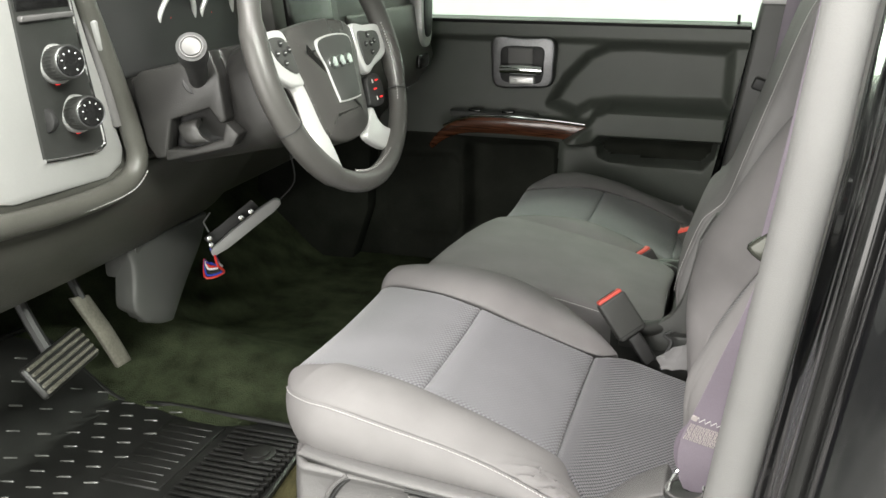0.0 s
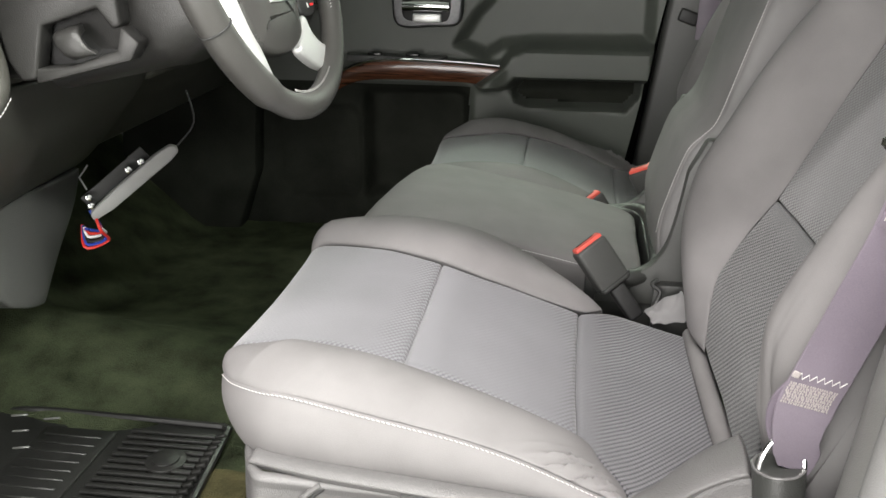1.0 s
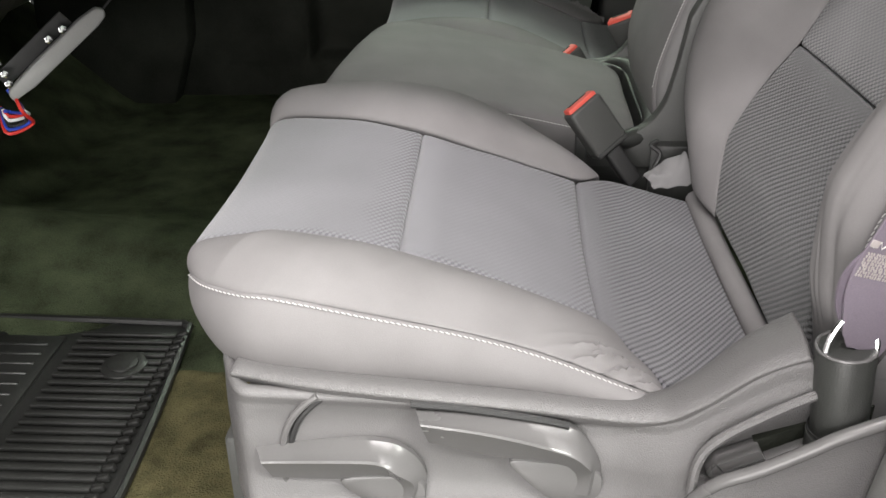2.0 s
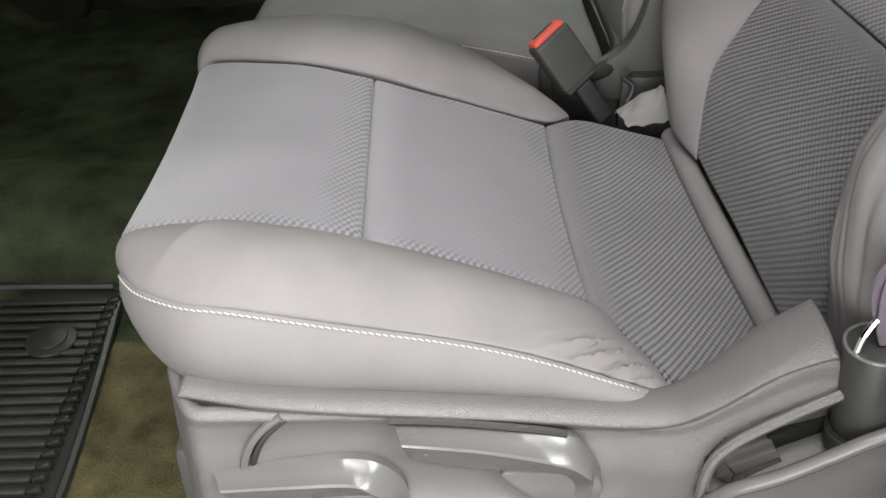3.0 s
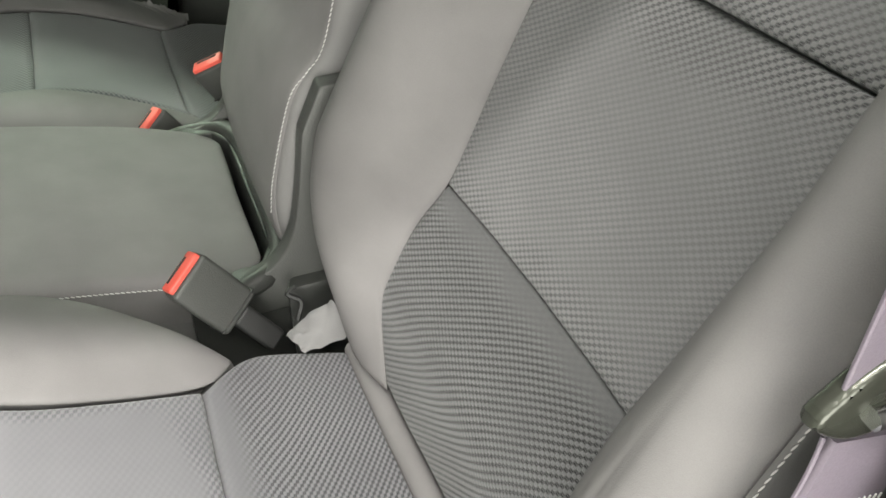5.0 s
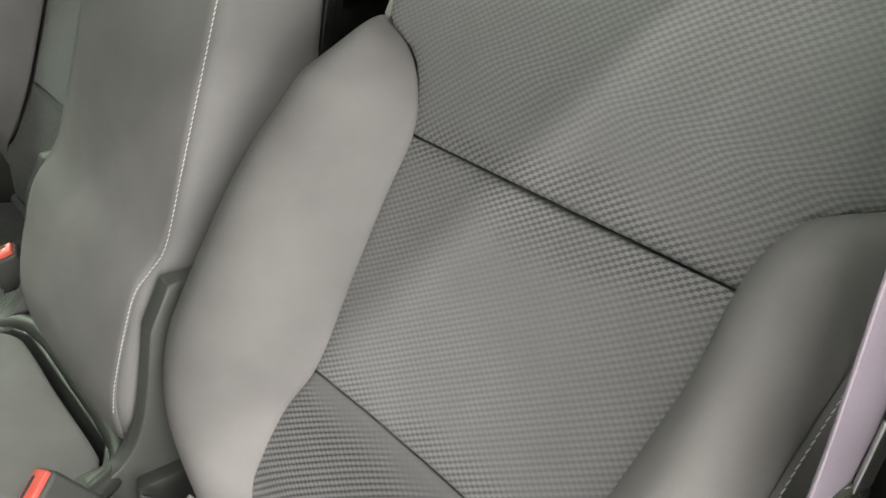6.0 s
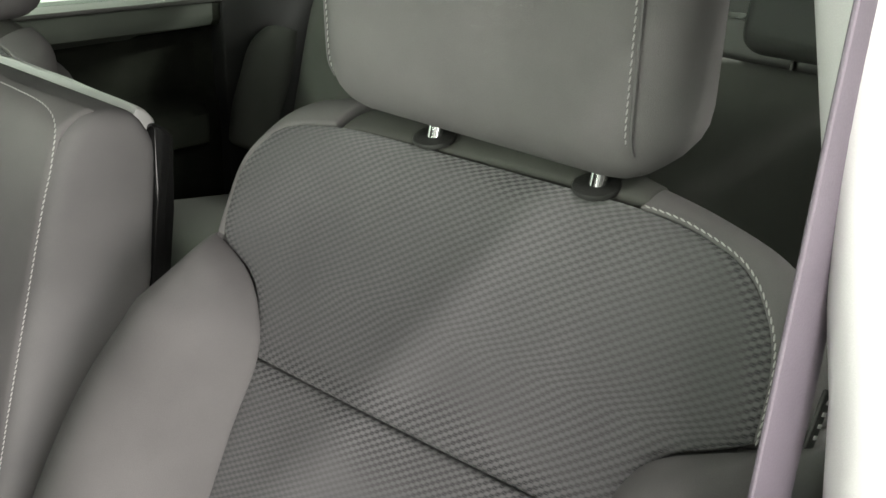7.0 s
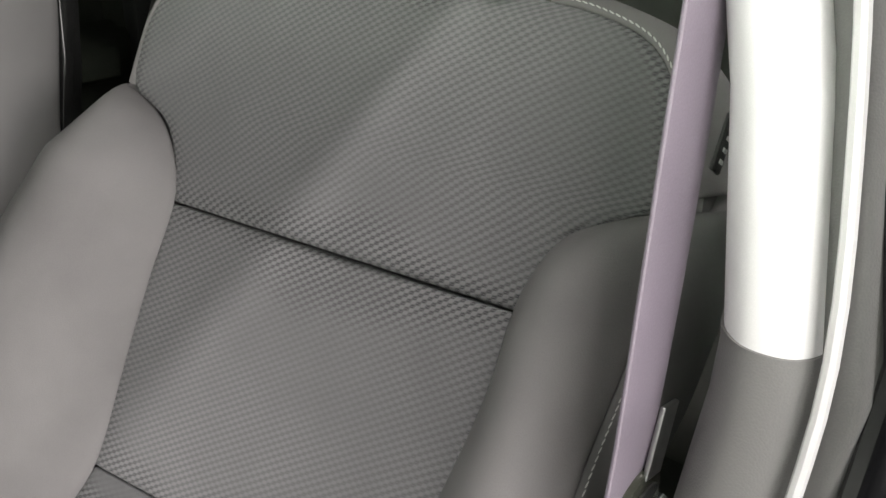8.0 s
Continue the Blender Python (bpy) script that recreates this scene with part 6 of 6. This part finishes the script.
part("guide", box((0.045, 0.016, 0.03), pose(0.415, 1.262, 0.61, 0, 20, 0), 0.005), BLACK, pb, "black belt guide")

near = thing("pillar_near", "pale grey door pillar trim with flocked door seal", "pillar trim", (0.45, -0.37, 0.1), kind="structure")
# section of the upper trim, swept up the leaning pillar
def pillar_sweep(section, levels):
    bm = bmesh.new()
    rings = [[bm.verts.new((x * sx + ox, y + oy, z)) for x, y in section] for z, ox, oy, sx in levels]
    for a, b in zip(rings, rings[1:]):
        for k in range(len(section)):
            bm.faces.new((a[k], a[(k + 1) % len(section)], b[(k + 1) % len(section)], b[k]))
    bm.faces.new(rings[0]), bm.faces.new(rings[-1][::-1])
    return bm


lv = lambda z: 0.118 * (z - 0.80)
tum = lambda z: 0.20 * (z - 0.84) + 0.11 * max(0, z - 0.918) if z > 0.78 else -0.012 * max(0, (z - 0.60) / 0.18)
upper = smooth_outline([(0.428, -0.347), (0.431, -0.329), (0.455, -0.316), (0.52, -0.312), (0.585, -0.316), (0.585, -0.364), (0.48, -0.369), (0.462, -0.367), (0.438, -0.360)], 45)
part("upper_trim", pillar_sweep(upper, [(z, lv(z), tum(z), 1) for z in (0.795, 0.81, 0.9, 1.0, 1.1, 1.2, 1.27)]), PILLAR, near, "pale grey upper trim")
lower = smooth_outline([(0.4265, -0.347), (0.430, -0.328), (0.455, -0.3145), (0.52, -0.3105), (0.587, -0.315), (0.587, -0.365), (0.48, -0.370), (0.462, -0.368), (0.437, -0.361)], 45)
part("lower_trim", pillar_sweep(lower, [(z, lv(z), tum(z), 1) for z in (0.05, 0.2, 0.35, 0.5, 0.65, 0.76, 0.79, 0.797)]), PILLAR_LOW, near, "mid grey lower trim")
cover = smooth_outline([(0.446, -0.362), (0.440, -0.372), (0.444, -0.382), (0.475, -0.390), (0.492, -0.384), (0.485, -0.370), (0.46, -0.366)], 36)
part("seal_cover", pillar_sweep(cover, [(z, lv(z) + 0.014 * max(0, min(1, (0.78 - z) / 0.12)), tum(z), 1) for z in (0.05, 0.25, 0.5, 0.7, 0.78, 0.79, 0.85, 0.92, 1.0, 1.1, 1.2, 1.26)]), PILLAR_LOW, near, "grey seal lip")
part("seal_bead", tube(cr([(0.431 + lv(z), -0.3715 + tum(z) * 0.75, z) for z in (0.05, 0.3, 0.5, 0.7, 0.8, 0.9, 1.0, 1.15, 1.25)], 30), 0.0035, 8), PILLAR, near, "pale bead along the trim")
flock = smooth_outline([(0.398, -0.436), (0.404, -0.424), (0.416, -0.417), (0.433, -0.418), (0.439, -0.428), (0.436, -0.443), (0.422, -0.451), (0.405, -0.447)], 36)
part("flocked_seal", pillar_sweep(flock, [(z, 0.112 * (z - 0.805), tum(z), 1) for z in (0.02, 0.2, 0.35, 0.5, 0.65, 0.8, 0.95, 1.1, 1.25)]), SEAL, near, "pale grey flocked door seal")
part("door_seal", tube(cr([(0.478 + lv(z), -0.388 + tum(z), z) for z in (0.06, 0.2, 0.4, 0.6, 0.8, 1.0, 1.25)], 30), 0.011, 12), TRAY, near, "dark rubber door seal")
part("belt_anchor_cover", box((0.03, 0.03, 0.05), pose(0.452, -0.265, 1.175, 0, 10, 0), 0.010), PILLAR, near, "pale belt guide cover")

# ---- truck body round the cab ----
body = thing("truck_body", "glossy black pickup cab body with open driver doorway", "truck body", (0.4, 0.43, -0.2), kind="structure")
jamb = smooth_outline([(0.448, -0.392), (0.458, -0.410), (0.462, -0.440), (0.474, -0.455), (0.475, -0.50), (0.52, -0.53), (0.56, -0.53), (0.56, -0.385), (0.46, -0.385)], 44)
part("door_jamb", pillar_sweep(jamb, [(z, lv(z), tum(z), 1) for z in (-0.10, 0.2, 0.5, 0.8, 1.1, 1.3)]), PAINT, body, "glossy black door jamb")
part("jamb_seal", tube(cr([(0.468 + lv(z), -0.466 + tum(z), z) for z in (-0.05, 0.3, 0.6, 0.9, 1.25)], 24), 0.011, 10), GLOSSBLACK, body, "black rubber seal")
part("rear_door_skin", prism([(0.585, -0.55), (1.55, -0.56), (1.55, -0.44), (0.58, -0.44), (0.575, -0.50)], -0.12, 0.80, "z", 0.014, 3), PAINT, body, "glossy black closed rear door")
part("rear_inner_panel", prism([(0.58, 0.06), (1.45, 0.06), (1.45, 0.79), (0.58, 0.79)], -0.44, -0.40, "y", 0.01), DARK, body, "charcoal rear door panel")
part("rear_door_frame", prism([(0.60, 0.80), (1.50, 0.80), (1.50, 1.24), (0.70, 1.24)], -0.46, -0.455, "y"), GLASS_DARK, body, "tinted rear door window")
part("roof", prism([(-0.85, -0.27), (0.60, -0.27), (0.60, -0.46), (1.75, -0.46), (1.75, 1.33), (-0.85, 1.33)], 1.25, 1.33, "z", 0.03, 3), PAINT, body, "black roof panel")
part("door_sill", prism([(-0.95, -0.47), (0.45, -0.47), (0.45, -0.40), (-0.95, -0.40)], -0.12, 0.055, "z", 0.012), PAINT, body, "black door sill")
part("sill_plate", prism([(-0.90, -0.445), (0.40, -0.445), (0.40, -0.395), (-0.90, -0.395)], 0.052, 0.062, "z", 0.003), DARK, body, "charcoal sill plate")
bm = prism([(-0.95, 0.72), (-0.82, 0.72), (-0.42, 1.28), (-0.52, 1.30)], -0.47, -0.41, "y", 0.01)
for v in bm.verts:
    v.co.y += 0.30 * max(0, v.co.z - 0.72)
part("front_pillar", bm, PAINT, body, "black windscreen pillar")
part("front_pillar", prism([(-0.95, 0.72), (-0.82, 0.72), (-0.42, 1.28), (-0.52, 1.30)], 1.28, 1.34, "y", 0.01), PAINT, body, "black windscreen pillar")
part("hinge_post", prism([(-1.10, -0.12), (-0.82, -0.12), (-0.82, 0.75), (-1.10, 0.75)], -0.47, -0.42, "y", 0.01), PAINT, body, "black hinge post")
part("far_skin", prism([(-1.1, -0.12), (1.55, -0.12), (1.55, 0.735), (-1.1, 0.735)], 1.42, 1.46, "y", 0.01), PAINT, body, "black outer door skins")
part("far_frame", prism([(0.47, 0.735), (0.585, 0.735), (0.62, 1.25), (0.50, 1.25)], 1.34, 1.40, "y", 0.01), PAINT, body, "black window frame")
part("back_wall", prism([(-0.46, -0.12), (1.46, -0.12), (1.46, 0.86), (-0.46, 0.86)], 1.66, 1.72, "x", 0.01), DARK, body, "dark cab back wall")
part("back_wall_posts", prism([(-0.46, 0.85), (-0.30, 0.85), (-0.30, 1.26), (-0.46, 1.26)], 1.60, 1.70, "x", 0.01), DARK, body)
part("back_wall_posts", prism([(1.16, 0.85), (1.40, 0.85), (1.40, 1.26), (1.16, 1.26)], 1.60, 1.70, "x", 0.01), DARK, body)
part("rear_quarter", prism([(1.36, 0.03), (1.70, 0.03), (1.70, 1.25), (1.34, 1.25)], 1.285, 1.40, "y", 0.012), BLACK, body, "dark rear quarter trim")
part("rear_quarter", prism([(1.46, 0.03), (1.70, 0.03), (1.70, 1.25), (1.44, 1.25)], -0.46, -0.395, "y", 0.012), BLACK, body, "dark rear quarter trim")
part("kick_panel", prism([(-1.02, 0.03), (-0.70, 0.03), (-0.64, 0.20), (-0.62, 0.50), (-0.98, 0.52)], 1.235, 1.31, "y", 0.012), DULL_BLACK, body, "black footwell side trim")
part("kick_panel", prism([(-1.02, 0.03), (-0.76, 0.03), (-0.72, 0.20), (-0.70, 0.50), (-0.98, 0.52)], -0.43, -0.395, "y", 0.012), DULL_BLACK, body, "black footwell side trim")
hl = prism([(-0.50, -0.25), (0.60, -0.25), (0.60, -0.43), (1.70, -0.43), (1.70, 1.31), (-0.50, 1.31)], 1.225, 1.245, "z", 0.006)
solid("ceiling", hl, PILLAR, "pale grey cloth headliner", "headliner", "structure")
for nm, pts, a, b, ax in (("windscreen", [(-0.90, 0.98), (-0.88, 0.98), (-0.47, 1.26), (-0.49, 1.26)], -0.42, 1.29, "y"), ("rear_window", [(-0.30, 0.86), (1.16, 0.86), (1.16, 1.25), (-0.30, 1.25)], 1.64, 1.645, "x")):
    g = solid(nm, prism(pts, a, b, ax), GLASS if nm == "windscreen" else GLASS_DARK, "green tinted " + nm.replace("_", " "), "window", "structure")
    g.visible_shadow = False
for nm, pts in (("door_window", [(-0.80, 0.74), (0.46, 0.74), (0.50, 1.25), (-0.45, 1.25)]), ("rear_door_window", [(0.58, 0.78), (1.40, 0.78), (1.38, 1.25), (0.62, 1.25)])):
    g = solid(nm, prism(pts, 1.352, 1.356, "y"), GLASS, "green tinted side window", "window", "structure")
    g.visible_shadow = False

# ---- rear bench ----
bench = thing("rear_bench", "dark grey cloth rear bench seat with headrests", "car seat", (1.3, 0.43, 0.06))
for y0, y1 in ((-0.36, 0.44), (0.45, 1.16)):
    f = between([(0.98, y0, 0.30), (0.97, y0, 0.38), (1.02, y0, 0.42), (1.20, y0, 0.40), (1.40, y0, 0.37)], [(0.98, y1, 0.30), (0.97, y1, 0.38), (1.02, y1, 0.42), (1.20, y1, 0.40), (1.40, y1, 0.37)], 0.02, out=(0, 0, 1))
    part("cushion", pillow(f, ticks(14), ticks(14), 0.02, 0.014, 0.10), BENCH, bench, "grey cloth cushion")
    f = between([(1.38, y0, 0.36), (1.43, y0, 0.55), (1.47, y0, 0.72), (1.50, y0, 0.80), (1.54, y0, 0.818)], [(1.38, y1, 0.36), (1.43, y1, 0.55), (1.47, y1, 0.72), (1.50, y1, 0.80), (1.54, y1, 0.818)], 0.02, out=(-0.95, 0, 0.2))
    part("backrest", pillow(f, ticks(16), ticks(14), 0.02, 0.014, 0.08), BENCH, bench, "grey cloth backrest")
f = between([(1.36, 1.30, 0.45), (1.375, 1.305, 0.53), (1.40, 1.305, 0.60), (1.43, 1.30, 0.67), (1.46, 1.26, 0.715)], [(1.37, 1.165, 0.45), (1.40, 1.165, 0.53), (1.43, 1.165, 0.60), (1.45, 1.165, 0.67), (1.47, 1.18, 0.715)], 0.035, out=(-0.95, 0, 0.3))
part("side_bolster", pillow(lambda u, v: f(u, 1 - v), ticks(16), ticks(12), 0.02, 0.012, 0.06), BENCH, bench, "grey cloth side bolster")
for y in (0.06, 0.90):
    h = part("headrest", box((0.10, 0.28, 0.16), pose(1.56, y, 0.905, 0, 8, 0), 0.035, 4), DARK, bench, "dark headrest")
    for s in (-0.06, 0.06):
        part("headrest_post", tube([(1.56, y + s, 0.78), (1.56, y + s, 0.85)], 0.006, 8), CHROME, h)
part("base", prism([(1.02, 0.08), (1.42, 0.08), (1.42, 0.36), (1.05, 0.33)], -0.34, 1.20, "y", 0.01), DARK, bench, "dark base")
rb = thing("rear_seat_belt", "grey rear shoulder belt with bright latch plate", "seat belt", (1.45, 1.20, 0.85))
part("webbing", ribbon(cr([(1.50, 1.20, 1.15), (1.46, 1.20, 0.97), (1.43, 1.19, 0.86)], 10), (0.3, 0.95, 0), 0.046, 0.002), BELT, rb, "grey webbing")
part("latch_plate", box((0.006, 0.05, 0.035), pose(1.43, 1.19, 0.93, 20, 0, 0), 0.002), CHROME, rb, "bright latch plate")

# ---- garage ----
solid("ground", prism([(-9, -7), (9, -7), (9, 8), (-9, 8)], -0.85, -0.75, "z"), CONCRETE, "smooth grey concrete garage floor", "floor", "structure")
# Unseen wall; its bay opening is made up to let the side light in.
wn = thing("wall_near", "unseen white garage wall with an opening added for the side light", "wall", (0, -5.0, -0.75), kind="structure")
part("wall_side", prism([(-9, -5.1), (-3.2, -5.1), (-3.2, -5.0), (-9, -5.0)], -0.75, 3.2, "z"), WALL, wn)
part("wall_side", prism([(2.0, -5.1), (9, -5.1), (9, -5.0), (2.0, -5.0)], -0.75, 3.2, "z"), WALL, wn)
part("wall_head", prism([(-3.2, -5.1), (2.0, -5.1), (2.0, -5.0), (-3.2, -5.0)], 2.55, 3.2, "z"), WALL, wn)
solid("wall_front", prism([(-9, -7), (-8.9, -7), (-8.9, 8), (-9, 8)], -0.75, 3.2, "z"), WALL, "white painted garage wall", "wall", "structure")
solid("wall_rear", prism([(8.9, -7), (9, -7), (9, 8), (8.9, 8)], -0.75, 3.2, "z"), WALL, "white painted garage wall", "wall", "structure")
solid("garage_ceiling", prism([(-9, -7), (9, -7), (9, 8), (-9, 8)], 3.2, 3.3, "z"), WALL, "white garage ceiling", "ceiling", "structure")
gd = thing("garage_door", "white sectional garage door with ribbed panels and hinges", "garage door", (0, 4.6, -0.75), kind="structure")
for r in range(7):
    part("panel", prism([(4.60, -0.75 + r * 0.56), (4.60, -0.75 + r * 0.56 + 0.55), (4.57, -0.75 + r * 0.56 + 0.53), (4.57, -0.75 + r * 0.56 + 0.02)], -8.5, 8.5, "x", 0.008), WALL, gd, "white steel panel")
    for x in (-2.6, -1.2, 0.2, 1.6, 3.0):
        part("hinge", box((0.07, 0.02, 0.13), pose(x, 4.555, -0.75 + r * 0.56), 0.008), STEEL, gd, "steel hinge")
